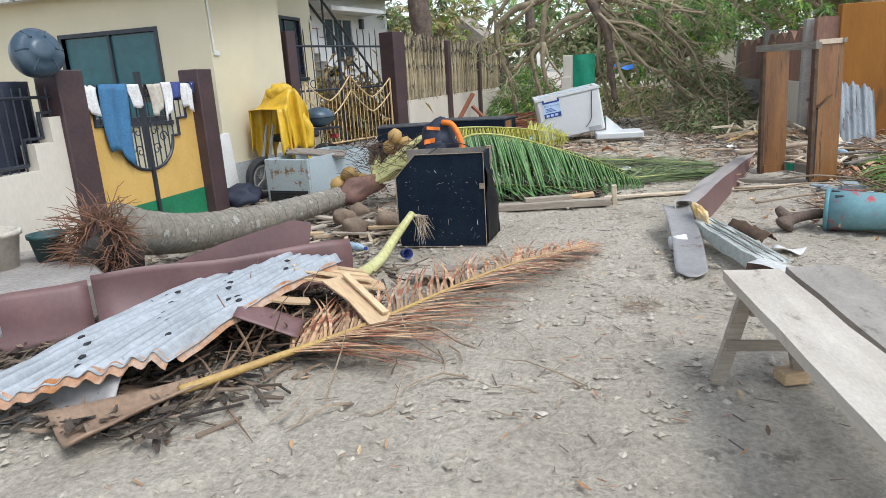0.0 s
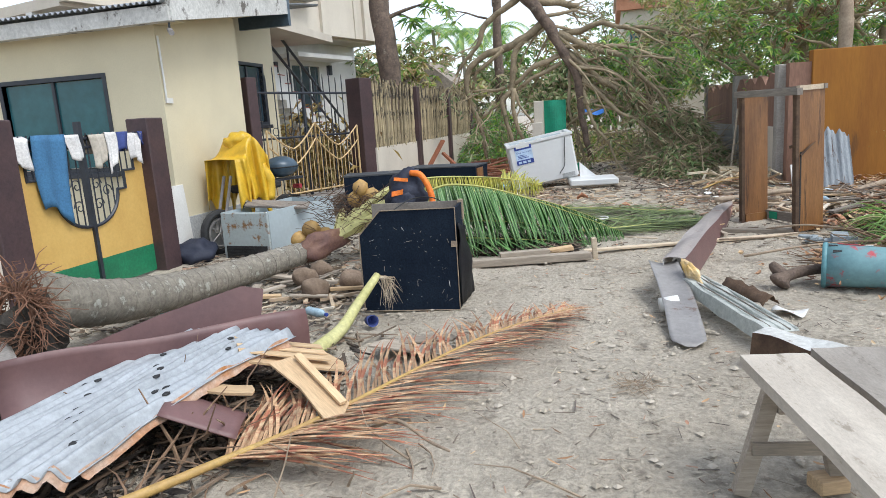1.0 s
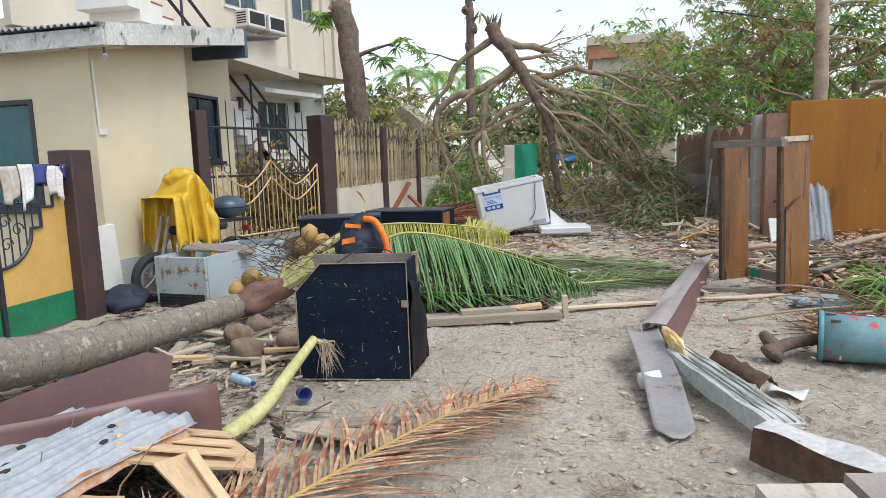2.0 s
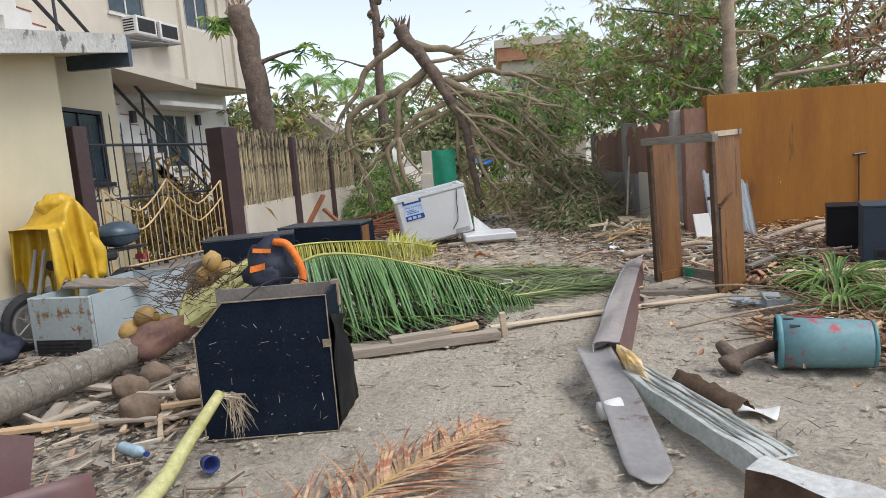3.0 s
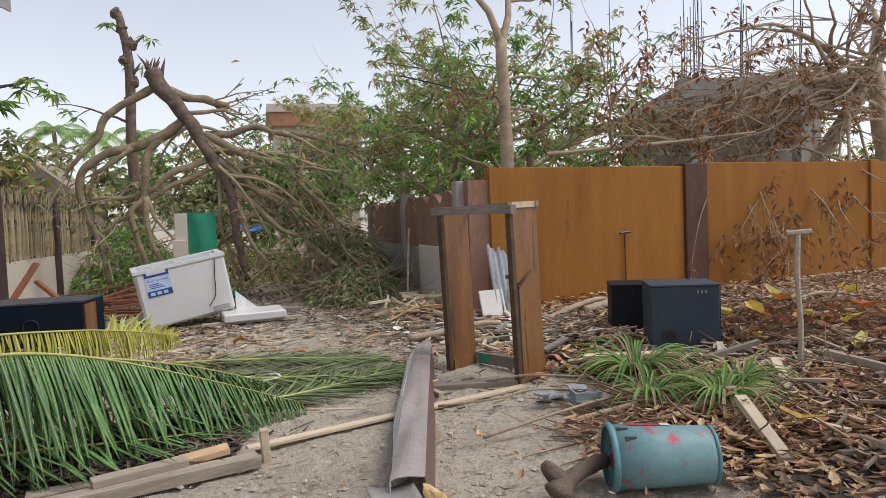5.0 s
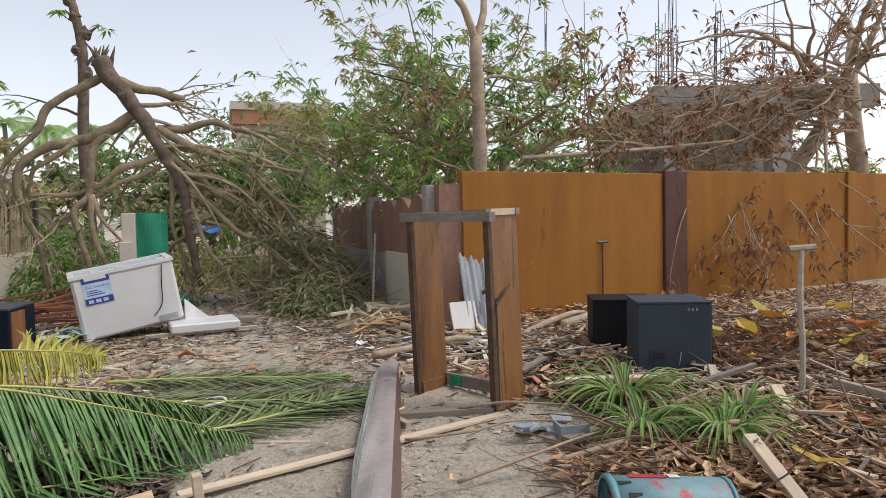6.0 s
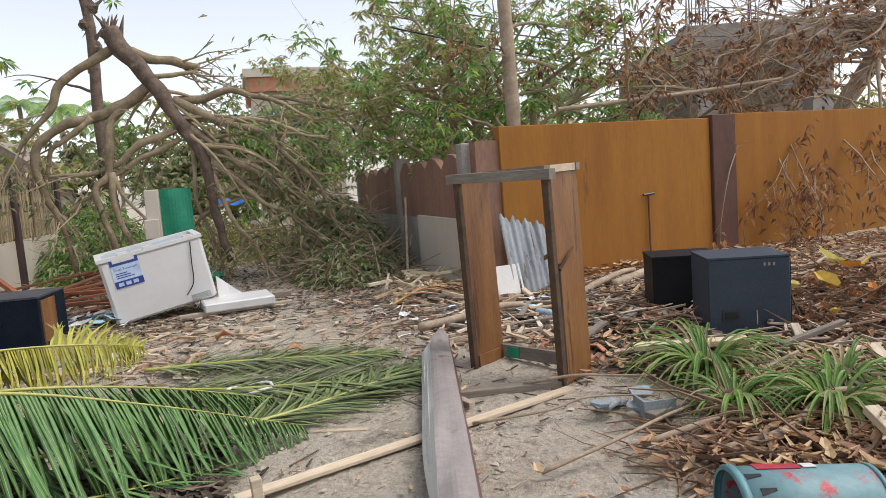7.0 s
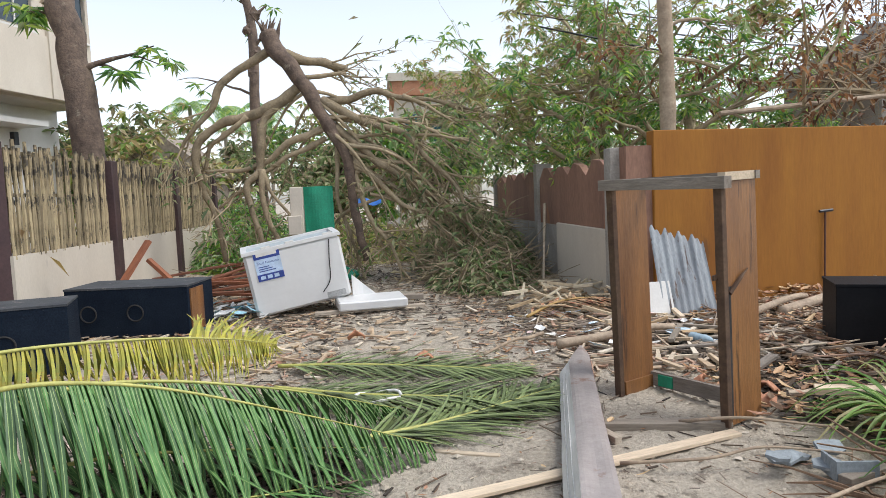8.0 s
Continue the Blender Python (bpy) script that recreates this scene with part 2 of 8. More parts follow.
M_BLACKHOLE = surface("black_grille", (0.012, 0.012, 0.013), (0.03, 0.03, 0.03), 8, 0.8, 0.3, 40)
M_COVER = surface("yellow_raincoat", (0.66, 0.42, 0.03), (0.55, 0.33, 0.02), 3, 0.45, 0.2, 12)
M_TEAL = surface("turquoise_plastic", (0.17, 0.31, 0.33), (0.13, 0.245, 0.26), 3, 0.5, 0.12, 30, (0.45, 0.045, 0.06), 0.56, 6, grain=0.16)
M_TEALCLEAN = surface("turquoise_rim", (0.11, 0.27, 0.30), (0.085, 0.20, 0.22), 3, 0.45, 0.08, 25)
M_REDPAINT = surface("red_paint", (0.42, 0.03, 0.045), (0.30, 0.03, 0.04), 4, 0.5, 0.1, 25)
M_NAVYCLOTH = surface("navy_nylon", (0.013, 0.016, 0.032), (0.02, 0.025, 0.045), 5, 0.7, 0.3, 50)
M_ORANGECLOTH = surface("orange_nylon", (0.80, 0.20, 0.02), (0.68, 0.15, 0.015), 5, 0.6, 0.3, 50)
M_MESHGREEN = surface("green_shade_net", (0.012, 0.30, 0.17), (0.008, 0.20, 0.11), 4, 0.6, 0.4, 50)
M_BLUETOWEL = surface("blue_towel", (0.06, 0.18, 0.33), (0.045, 0.13, 0.25), 4, 0.9, 0.5, 60)
M_DARKBLUE = surface("blue_cloth", (0.03, 0.045, 0.16), (0.05, 0.07, 0.22), 6, 0.9, 0.3, 60)
M_WHITECLOTH = surface("white_cloth", (0.72, 0.70, 0.68), (0.55, 0.52, 0.5), 5, 0.9, 0.3, 50)
M_DRUM = surface("dark_blue_drum", (0.035, 0.06, 0.085), (0.06, 0.09, 0.12), 4, 0.35, 0.05, 20)
M_RUBBER = surface("black_rubber", (0.015, 0.015, 0.016), (0.03, 0.03, 0.03), 8, 0.8, 0.2, 40)
M_POTWHITE = surface("worn_white_pot", (0.55, 0.50, 0.43), (0.40, 0.35, 0.28), 4, 0.8, 0.2, 30)
M_POTGREEN = surface("dark_green_pot", (0.03, 0.075, 0.075), (0.02, 0.05, 0.05), 4, 0.5, 0.1, 30)
M_REDSTEP = surface("red_stair_tile", (0.30, 0.07, 0.05), (0.22, 0.05, 0.04), 4, 0.6, 0.1, 30)
M_BRICK = surface("salmon_facade", (0.50, 0.24, 0.14), (0.40, 0.18, 0.10), 2, 0.8, 0.1, 20)
M_BLUETARP = surface("blue_tarpaulin", (0.03, 0.16, 0.50), (0.02, 0.11, 0.38), 2, 0.5, 0.2, 20)
M_THATCH = surface("grey_thatch", (0.40, 0.34, 0.28), (0.22, 0.18, 0.15), 10, 0.95, 0.8, 40)
M_LABELBLUE = surface("label_blue", (0.03, 0.06, 0.28), (0.025, 0.05, 0.24), 2, 0.4, 0.0, 10)
M_LABELCYAN = surface("label_pale", (0.50, 0.62, 0.78), (0.42, 0.55, 0.72), 6, 0.4, 0.0, 10)
M_BOTTLE = surface("clear_blue_plastic", (0.40, 0.52, 0.58), (0.30, 0.42, 0.50), 4, 0.15, 0.05, 20)
M_BASIN = surface("blue_grey_cement", (0.29, 0.325, 0.34), (0.20, 0.225, 0.24), 4, 0.8, 0.3, 40, (0.40, 0.40, 0.38), 0.62, 7)
M_FOAM = surface("amber_foam", (0.62, 0.36, 0.06), (0.72, 0.60, 0.42), 6, 0.9, 0.5, 30)

M_OLDGI = surface("old_grey_sheet", (0.32, 0.345, 0.36), (0.20, 0.215, 0.23), 3, 0.55, 0.2, 25, (0.10, 0.065, 0.05), 0.57, 7, metal=0.15, stretch=(2.5, 1, 0.5))
M_DUSTYTOP = surface("dusty_black_top", (0.065, 0.07, 0.075), (0.03, 0.034, 0.042), 3, 0.8, 0.2, 40, (0.16, 0.15, 0.14), 0.6, 5)
M_FLASHTOP = surface("weathered_flashing_top", (0.36, 0.32, 0.30), (0.27, 0.235, 0.22), 2.0, 0.45, 0.2, 25, (0.21, 0.12, 0.085), 0.58, 3, grain=0.16)
M_SLATE = surface("slate_black_paint", (0.026, 0.040, 0.060), (0.038, 0.052, 0.072), 3, 0.55, 0.2, 50, (0.12, 0.12, 0.12), 0.67, 9, gloss=0.4)
L_GREEN = palette("green_leaves", [(0.17, 0.36, 0.08), (0.30, 0.50, 0.10), (0.10, 0.24, 0.07), (0.46, 0.58, 0.13), (0.22, 0.38, 0.15), (0.42, 0.50, 0.28)], rough=0.42, light=0.5)
L_MIXED = palette("half_dry_leaves", [(0.26, 0.39, 0.09), (0.42, 0.45, 0.13), (0.44, 0.33, 0.15), (0.55, 0.50, 0.24), (0.29, 0.235, 0.135), (0.18, 0.29, 0.085), (0.66, 0.57, 0.36)], rough=0.5, light=0.5)
L_DEAD = palette("dead_brown_leaves", [(0.272, 0.128, 0.060), (0.374, 0.187, 0.085), (0.187, 0.093, 0.051), (0.476, 0.272, 0.136), (0.136, 0.076, 0.051)])
L_GREYGREEN = palette("wilted_leaves", [(0.30, 0.38, 0.17), (0.20, 0.29, 0.11), (0.42, 0.44, 0.25), (0.12, 0.17, 0.08), (0.50, 0.43, 0.27), (0.36, 0.30, 0.19)])
L_LITTER = palette("leaf_litter", [(0.348, 0.189, 0.094), (0.246, 0.131, 0.065), (0.493, 0.304, 0.160), (0.174, 0.109, 0.065), (0.609, 0.435, 0.246), (0.435, 0.232, 0.145)], light=0.1)
L_CHIPS = palette("wood_splinters", [(0.52, 0.43, 0.32), (0.34, 0.27, 0.20), (0.25, 0.20, 0.155), (0.44, 0.34, 0.24), (0.17, 0.135, 0.105), (0.42, 0.27, 0.19)], rough=0.85, light=0)
L_YELLOWLEAF = palette("yellow_fallen_leaves", [(0.55, 0.36, 0.05), (0.60, 0.24, 0.04), (0.45, 0.15, 0.04), (0.50, 0.42, 0.10)], light=0.2)
L_PALMGREEN = surface("green_palm_leaflet", (0.088, 0.195, 0.052), (0.04, 0.11, 0.03), 5, 0.4, 0.1, 30, rand=0.5, grain=0.15)
L_PALMYEL = surface("yellowing_palm_leaflet", (0.44, 0.36, 0.055), (0.25, 0.29, 0.06), 4, 0.5, 0.1, 30, (0.50, 0.26, 0.035), 0.6, 3, rand=0.4, grain=0.15)
M_MIDRIB = surface("pale_leaflet_rib", (0.30, 0.39, 0.16), (0.22, 0.32, 0.10), 5, 0.5, 0.1, 30)
L_PALMDRY = surface("dry_palm_leaflet", (0.40, 0.22, 0.11), (0.50, 0.36, 0.22), 5, 0.75, 0.2, 30, (0.32, 0.12, 0.065), 0.50, 4, rand=0.4)
L_PALMPALE = surface("flattened_palm_leaflet", (0.215, 0.265, 0.105), (0.125, 0.175, 0.06), 5, 0.5, 0.1, 30, (0.33, 0.31, 0.17), 0.58, 4, rand=0.5, grain=0.2)
L_LILY = palette("strap_leaves", [(0.160, 0.304, 0.072), (0.240, 0.400, 0.096), (0.112, 0.224, 0.056), (0.320, 0.416, 0.160), (0.480, 0.432, 0.224)])


# ---- helpers for building ----
def thing(name, m, label, category, group="", kind=""):
    ob = new(name)
    ob.empty_display_size = 0.1
    ob.matrix_world = m
    return tagged(ob, label, category, group, kind)


def finish(name, bm, material, smooth=False):
    me = bpy.data.meshes.new(name)
    bmesh.ops.recalc_face_normals(bm, faces=bm.faces)
    bm.to_mesh(me)
    bm.free()
    if material:
        me.materials.append(material)
    if smooth:
        me.polygons.foreach_set("use_smooth", [True] * len(me.polygons))
    return me


def part(name, bm, material, parent, label="", smooth=False, m=None):
    ob = new(name, finish(name, bm, material, smooth))
    ob.parent = parent
    if m is not None:
        ob.matrix_basis = m
    return tagged(ob, label)


def share(name, me, parent, m):
    ob = new(name, me)
    ob.parent = parent
    ob.matrix_basis = m
    return ob


def solid(name, bm, material, label="", category="", m=None, kind="", group="", smooth=False):
    ob = new(name, finish(name, bm, material, smooth))
    if m is not None:
        ob.matrix_world = m
    return tagged(ob, label, category, group, kind)


def box(bm, x0, y0, z0, x1, y1, z1, m=None, bevel=0.0):
    """An axis-aligned box between two corners, turned by m."""
    v = [bm.verts.new((x, y, z)) for z in (z0, z1) for y in (y0, y1) for x in (x0, x1)]
    fs = [bm.faces.new([v[i] for i in f]) for f in ((0, 2, 3, 1), (4, 5, 7, 6), (0, 1, 5, 4), (2, 6, 7, 3), (0, 4, 6, 2), (1, 3, 7, 5))]
    if bevel:
        es = list({e for f in fs for e in f.edges})
        r = bmesh.ops.bevel(bm, geom=es, offset=bevel, segments=1, affect="EDGES")
        v = list({w for f in r["faces"] for w in f.verts} | {w for w in v if w.is_valid})
    if m is not None:
        bmesh.ops.transform(bm, matrix=m, verts=v)
    return bm


def boxed(x0, y0, z0, x1, y1, z1, bevel=0.0, m=None):
    return box(bmesh.new(), x0, y0, z0, x1, y1, z1, m, bevel)


def tube(bm, pts, radii, n=8, cap=True):
    pts = [Vector(p) for p in pts]
    if not isinstance(radii, (list, tuple)):
        radii = [radii] * len(pts)
    rings = []
    d0 = (pts[1] - pts[0]).normalized()
    side = d0.orthogonal().normalized()
    for k, p in enumerate(pts):
        d = (pts[min(k + 1, len(pts) - 1)] - pts[max(k - 1, 0)])
        d = d.normalized() if d.length > 1e-9 else d0
        side = side - d * side.dot(d)
        side = side.normalized() if side.length > 1e-6 else d.orthogonal().normalized()
        up = d.cross(side)
        rings.append([bm.verts.new(p + radii[k] * (math.cos(a) * side + math.sin(a) * up)) for a in [2 * math.pi * j / n for j in range(n)]])
    for a, b in zip(rings, rings[1:]):
        for j in range(n):
            bm.faces.new((a[j], a[(j + 1) % n], b[(j + 1) % n], b[j]))
    if cap and n > 2:
        bm.faces.new(rings[0][::-1])
        bm.faces.new(rings[-1])
    return bm


def tubed(pts, radii, n=8):
    return tube(bmesh.new(), pts, radii, n)


def curve(pts, steps=6):
    """A smooth line through a few points."""
    p = [Vector(q) for q in pts]
    p = [2 * p[0] - p[1]] + p + [2 * p[-1] - p[-2]]
    out = []
    for a, b, c, d in zip(p, p[1:], p[2:], p[3:]):
        for k in range(steps):
            t = k / steps
            out.append(0.5 * (2 * b + (c - a) * t + (2 * a - 5 * b + 4 * c - d) * t * t + (3 * b - a - 3 * c + d) * t ** 3))
    return out + [p[-2]]


def plate(poly, thick, m=None):
    """A flat outline in the x-z plane with thickness along y."""
    bm = bmesh.new()
    a = [bm.verts.new((x, 0, z)) for x, z in poly]
    b = [bm.verts.new((x, thick, z)) for x, z in poly]
    bm.faces.new(a)
    bm.faces.new(b[::-1])
    for i in range(len(poly)):
        j = (i + 1) % len(poly)
        bm.faces.new((a[i], b[i], b[j], a[j]))
    if m is not None:
        bmesh.ops.transform(bm, matrix=m, verts=bm.verts)
    return bm


def sheet(f, nu, nv, thick=0.004, u1=1.0, v1=1.0):
    """A bent sheet with thickness: f(u, v) gives the place, u and v from 0 to 1."""
    bm = bmesh.new()
    top, low = {}, {}
    for i in range(nu + 1):
        for j in range(nv + 1):
            u, v = u1 * i / nu, v1 * j / nv
            p = Vector(f(u, v))
            n = (Vector(f(u + 1e-3, v)) - p).cross(Vector(f(u, v + 1e-3)) - p)
            n = n.normalized() if n.length > 0 else Vector((0, 0, 1))
            top[i, j] = bm.verts.new(p + n * thick / 2)
            low[i, j] = bm.verts.new(p - n * thick / 2)
    for i in range(nu):
        for j in range(nv):
            bm.faces.new((top[i, j], top[i + 1, j], top[i + 1, j + 1], top[i, j + 1]))
            bm.faces.new((low[i, j], low[i, j + 1], low[i + 1, j + 1], low[i + 1, j]))
    for i in range(nu):
        for j in (0, nv):
            bm.faces.new((top[i, j], low[i, j], low[i + 1, j], top[i + 1, j]))
    for j in range(nv):
        for i in (0, nu):
            bm.faces.new((top[i, j], top[i, j + 1], low[i, j + 1], low[i, j]))
    return bm


def lathe(profile, n=20):
    bm = bmesh.new()
    rings = [[bm.verts.new((r * math.cos(2 * math.pi * j / n), r * math.sin(2 * math.pi * j / n), z)) for j in range(n)] for r, z in profile]
    for a, b in zip(rings, rings[1:]):
        for j in range(n):
            bm.faces.new((a[j], a[(j + 1) % n], b[(j + 1) % n], b[j]))
    return bm


def lump(rx, ry, rz, seed=0, rough=0.12, sub=2):
    bm = bmesh.new()
    bmesh.ops.create_icosphere(bm, subdivisions=sub, radius=1)
    for v in bm.verts:
        k = 1 + rough * noise.noise(v.co * 1.7 + Vector((seed * 3.1, seed, 0)))
        v.co = Vector((v.co.x * rx * k, v.co.y * ry * k, v.co.z * rz * k))
    return bm


def joined(name, verts, faces, material, label, category, kind="stuff", parent=None):
    me = bpy.data.meshes.new(name)
    me.from_pydata(verts, [], faces)
    me.materials.append(material)
    ob = new(name, me)
    if parent:
        ob.parent = parent
        ob.matrix_parent_inverse = parent.matrix_world.inverted()
        if label:
            tagged(ob, label)
        return ob
    return tagged(ob, label, category, "", kind)


def leaves(points, length, width, rng, droop=0.3, up=0.2, fold=0.25):
    """Verts and faces of folded leaves, one at each point."""
    vs, fs = [], []
    for p in points:
        a = rng.uniform(0, 2 * math.pi)
        d = Vector((math.cos(a), math.sin(a), rng.uniform(-droop - 0.6, up))).normalized()
        s = d.cross(Vector((rng.uniform(-0.5, 0.5), rng.uniform(-0.5, 0.5), 1))).normalized()
        n = s.cross(d)
        le, wi = length * rng.uniform(0.6, 1.3), width * rng.uniform(0.7, 1.2)
        q = Vector(p)
        k = len(vs)
        vs += [q, q + d * le * 0.45 + s * wi / 2 + n * wi * fold, q + d * le - Vector((0, 0, le * droop * 0.4)), q + d * le * 0.45 - s * wi / 2 + n * wi * fold]
        fs += [(k, k + 1, k + 2), (k, k + 2, k + 3)]
    return vs, fs


def grow(bm, p, d, length, r, level, rng, tips, bend=0.25, sag=0.0, n=6, kids=(2, 4), shrink=0.62):
    """A limb that bends and forks; leaves its fine ends in tips."""
    steps = max(3, int(length / 0.25)) if level else 3
    steps = min(steps, 7)
    pts, radii = [Vector(p)], [r]
    d = Vector(d).normalized()
    for k in range(steps):
        d = (d + Vector((rng.gauss(0, bend), rng.gauss(0, bend), rng.gauss(0, bend) - sag)) * 0.5).normalized()
        pts.append(pts[-1] + d * length / steps)
        radii.append(r * (1 - 0.55 * (k + 1) / steps))
    tube(bm, pts, radii, n, cap=False)
    if level == 0:
        tips += pts[1:]
        return
    for _ in range(rng.randint(*kids)):
        k = rng.randint(1, steps)
        q = (d + Vector((rng.gauss(0, 0.7), rng.gauss(0, 0.7), rng.gauss(0, 0.55)))).normalized()
        grow(bm, pts[k], q, length * shrink * rng.uniform(0.7, 1.2), radii[k] * 0.7, level - 1, rng, tips, bend, sag, max(3, n - 1), kids, shrink)
    grow(bm, pts[-1], d, length * shrink, radii[-1] * 0.9, level - 1, rng, tips, bend, sag, max(3, n - 1), kids, shrink)


def lie(x, y):
    """The height of the ground."""
    h = 0.022 * max(0.0, min(y - 6.0, 9.0))
    t = max(0.0, min((x - 4.0) / 2.5, 1.0))
    h += 0.07 * t * t * (3 - 2 * t) * max(0.0, min((y - 4) / 3, 1.0))
    return h


rng = random.Random(7)

# ---- ground: one sheet, fine where the camera passes ----
def steps(a, b, fine_a, fine_b, fine, far):
    out, x = [], fine_a
    while x < fine_b:
        out.append(x)
        x += fine
    s, x = fine, fine_a
    while x > a:
        s = min(s * 1.35, far)
        x -= s
        out.insert(0, x)
    s, x = fine, out[-1]
    while x < b:
        s = min(s * 1.35, far)
        x += s
        out.append(x)
    return out


gx, gy = steps(-400, 400, -1.6, 4.6, 0.034, 60), steps(-300, 900, 0.9, 10.5, 0.034, 60)
FT = random.Random(33)
prints = {}
for _ in range(420):
    px, py, pa = FT.uniform(-1.3, 4.0), FT.uniform(1.0, 10.5), FT.gauss(1.5, 0.5)
    mark = (px, py, math.cos(pa), math.sin(pa), FT.uniform(0.10, 0.17), FT.uniform(0.04, 0.07), FT.uniform(0.006, 0.016))
    for gi_ in (-1, 0, 1):
        for gj_ in (-1, 0, 1):
            prints.setdefault((int(px * 4) + gi_, int(py * 4) + gj_), []).append(mark)


def trodden(x, y):
    """Shallow footprints with pushed-up rims."""
    h = 0.0
    for px, py, c, s_, a, b, d in prints.get((int(x * 4), int(y * 4)), ()):
        u, v = ((x - px) * c + (y - py) * s_) / a, ((y - py) * c - (x - px) * s_) / b
        q = u * u + v * v
        if q < 2.2:
            h += -d * (1 - q) if q < 1 else d * 0.5 * math.sin((q - 1) / 1.2 * math.pi)
    return h


gv, gf = [], []
for y in gy:
    for x in gx:
        h = lie(x, y)
        if -12 < x < 16 and -6 < y < 24:
            h += 0.020 * noise.noise((x * 0.9, y * 0.9, 0)) + 0.014 * noise.noise((x * 3.1, y * 3.1, 3)) + 0.006 * max(0, noise.noise((x * 9, y * 9, 7))) + 0.006 * noise.noise((x * 21, y * 21, 1)) + 0.010 * abs(noise.noise((x * 6.3, y * 5.1, 11))) + trodden(x, y)
        gv.append((x, y, h - 0.01))
w = len(gx)
for j in range(len(gy) - 1):
    for i in range(w - 1):
        gf.append((j * w + i, j * w + i + 1, (j + 1) * w + i + 1, (j + 1) * w + i))
me = bpy.data.meshes.new("ground")
me.from_pydata(gv, [], gf)
me.polygons.foreach_set("use_smooth", [True] * len(gf))
me.materials.append(M_GROUND)
tagged(new("ground", me), "grey-brown trampled sandy ground with scattered grit", "ground", "", "structure")


# ---- cream bungalow beside the lane ----
def window_unit(parent, name, m, w, h, sashes, frame_mat, curtain=True):
    """A window let into a wall: x along the wall, y into it, z up from the sill."""
    win = tagged(new(name), "sliding glass window with painted frame")
    win.parent = parent
    win.matrix_basis = m
    bm = bmesh.new()
    f = 0.05
    box(bm, -f, -0.03, -f, w + f, 0.06, 0)
    box(bm, -f, -0.03, h, w + f, 0.06, h + f)
    box(bm, -f, -0.03, 0, 0, 0.06, h)
    box(bm, w, -0.03, 0, w + f, 0.06, h)
    part("window_frame", bm, frame_mat, win)
    part("window_sill", boxed(-f - 0.03, -0.09, -f - 0.06, w + f + 0.03, 0.03, -f, 0.008), frame_mat, win)
    for k in range(sashes):
        a, b = w * k / sashes, w * (k + 1) / sashes
        part("pane", boxed(a + 0.02, 0.02, 0.01, b - 0.02, 0.03, h - 0.01), M_GLASS if h > 1.01 and w > 1.4 and frame_mat == M_BLACKIRON else M_DARKGLASS, win)
        if k:
            part("mullion", boxed(a - 0.02, -0.005, 0, a + 0.02, 0.045, h), frame_mat, win)
    return win


def wall_with_hole(x0, x1, z0, z1, holes, thick):
    """A wall in the x-z plane, thick along y, with rectangular openings (x0, x1, z0, z1)."""
    xs = sorted({x0, x1, *[h[0] for h in holes], *[h[1] for h in holes]})
    zs = sorted({z0, z1, *[h[2] for h in holes], *[h[3] for h in holes]})
    bm, made = bmesh.new(), {}

    def v(i, j, k):
        if (i, j, k) not in made:
            made[i, j, k] = bm.verts.new((xs[i], k * thick, zs[j]))
        return made[i, j, k]

    def full(i, j):
        if not (0 <= i < len(xs) - 1 and 0 <= j < len(zs) - 1):
            return False
        cx, cz = (xs[i] + xs[i + 1]) / 2, (zs[j] + zs[j + 1]) / 2
        return not any(h[0] < cx < h[1] and h[2] < cz < h[3] for h in holes)

    for i in range(len(xs) - 1):
        for j in range(len(zs) - 1):
            if not full(i, j):
                continue
            for k in (0, 1):
                bm.faces.new((v(i, j, k), v(i + 1, j, k), v(i + 1, j + 1, k), v(i, j + 1, k)))
            for di, dj, a, b in ((-1, 0, (i, j), (i, j + 1)), (1, 0, (i + 1, j), (i + 1, j + 1)), (0, -1, (i, j), (i + 1, j)), (0, 1, (i, j + 1), (i + 1, j + 1))):
                if not full(i + di, j + dj):
                    bm.faces.new((v(*a, 0), v(*b, 0), v(*b, 1), v(*a, 1)))
    return bm


bungalow = thing("bungalow", pose(-3.75, 7.4, 0), "single-storey cream plastered house with a peeling concrete eave", "house")
part("front_wall", wall_with_hole(-6.0, 0.0, 0, 2.75, [(-2.24, -0.78, 1.15, 2.2)], 0.15), M_CREAM, bungalow)
window_unit(bungalow, "window", pose(-2.24, 0.02, 1.15), 1.46, 1.05, 2, M_BLACKIRON)
part("curtain", sheet(lambda u, v: (-2.2 + 1.38 * u, 0.1 + 0.02 * math.sin(u * 40), 1.16 + 1.03 * v), 60, 2, 0.004), M_GREEN, bungalow, "teal curtain behind the glass")
part("side_wall", boxed(-0.15, 0.15, 0, 0, 1.75, 3.0), M_CREAM, bungalow)
part("plinth", boxed(0, -0.02, 0, 0.03, 1.75, 0.5), M_GREYBAND, bungalow)
part("back_wall", wall_with_hole(1.77, 3.85, 0, 3.3, [(2.5, 3.4, 1.62, 2.5)], 0.15), M_CREAM, bungalow, m=pose(-0.55, 0, 0, 0, 0, 90))
part("return_wall", boxed(-0.69, 1.75, 0, -0.55, 1.77, 3.3), M_CREAM, bungalow)
part("corner_wall", boxed(-0.55, 1.60, 0, -0.15, 1.75, 3.0), M_CREAM, bungalow)
window_unit(bungalow, "window", pose(-0.57, 2.5, 1.62, 0, 0, 90), 0.9, 0.88, 2, M_BLACKIRON)


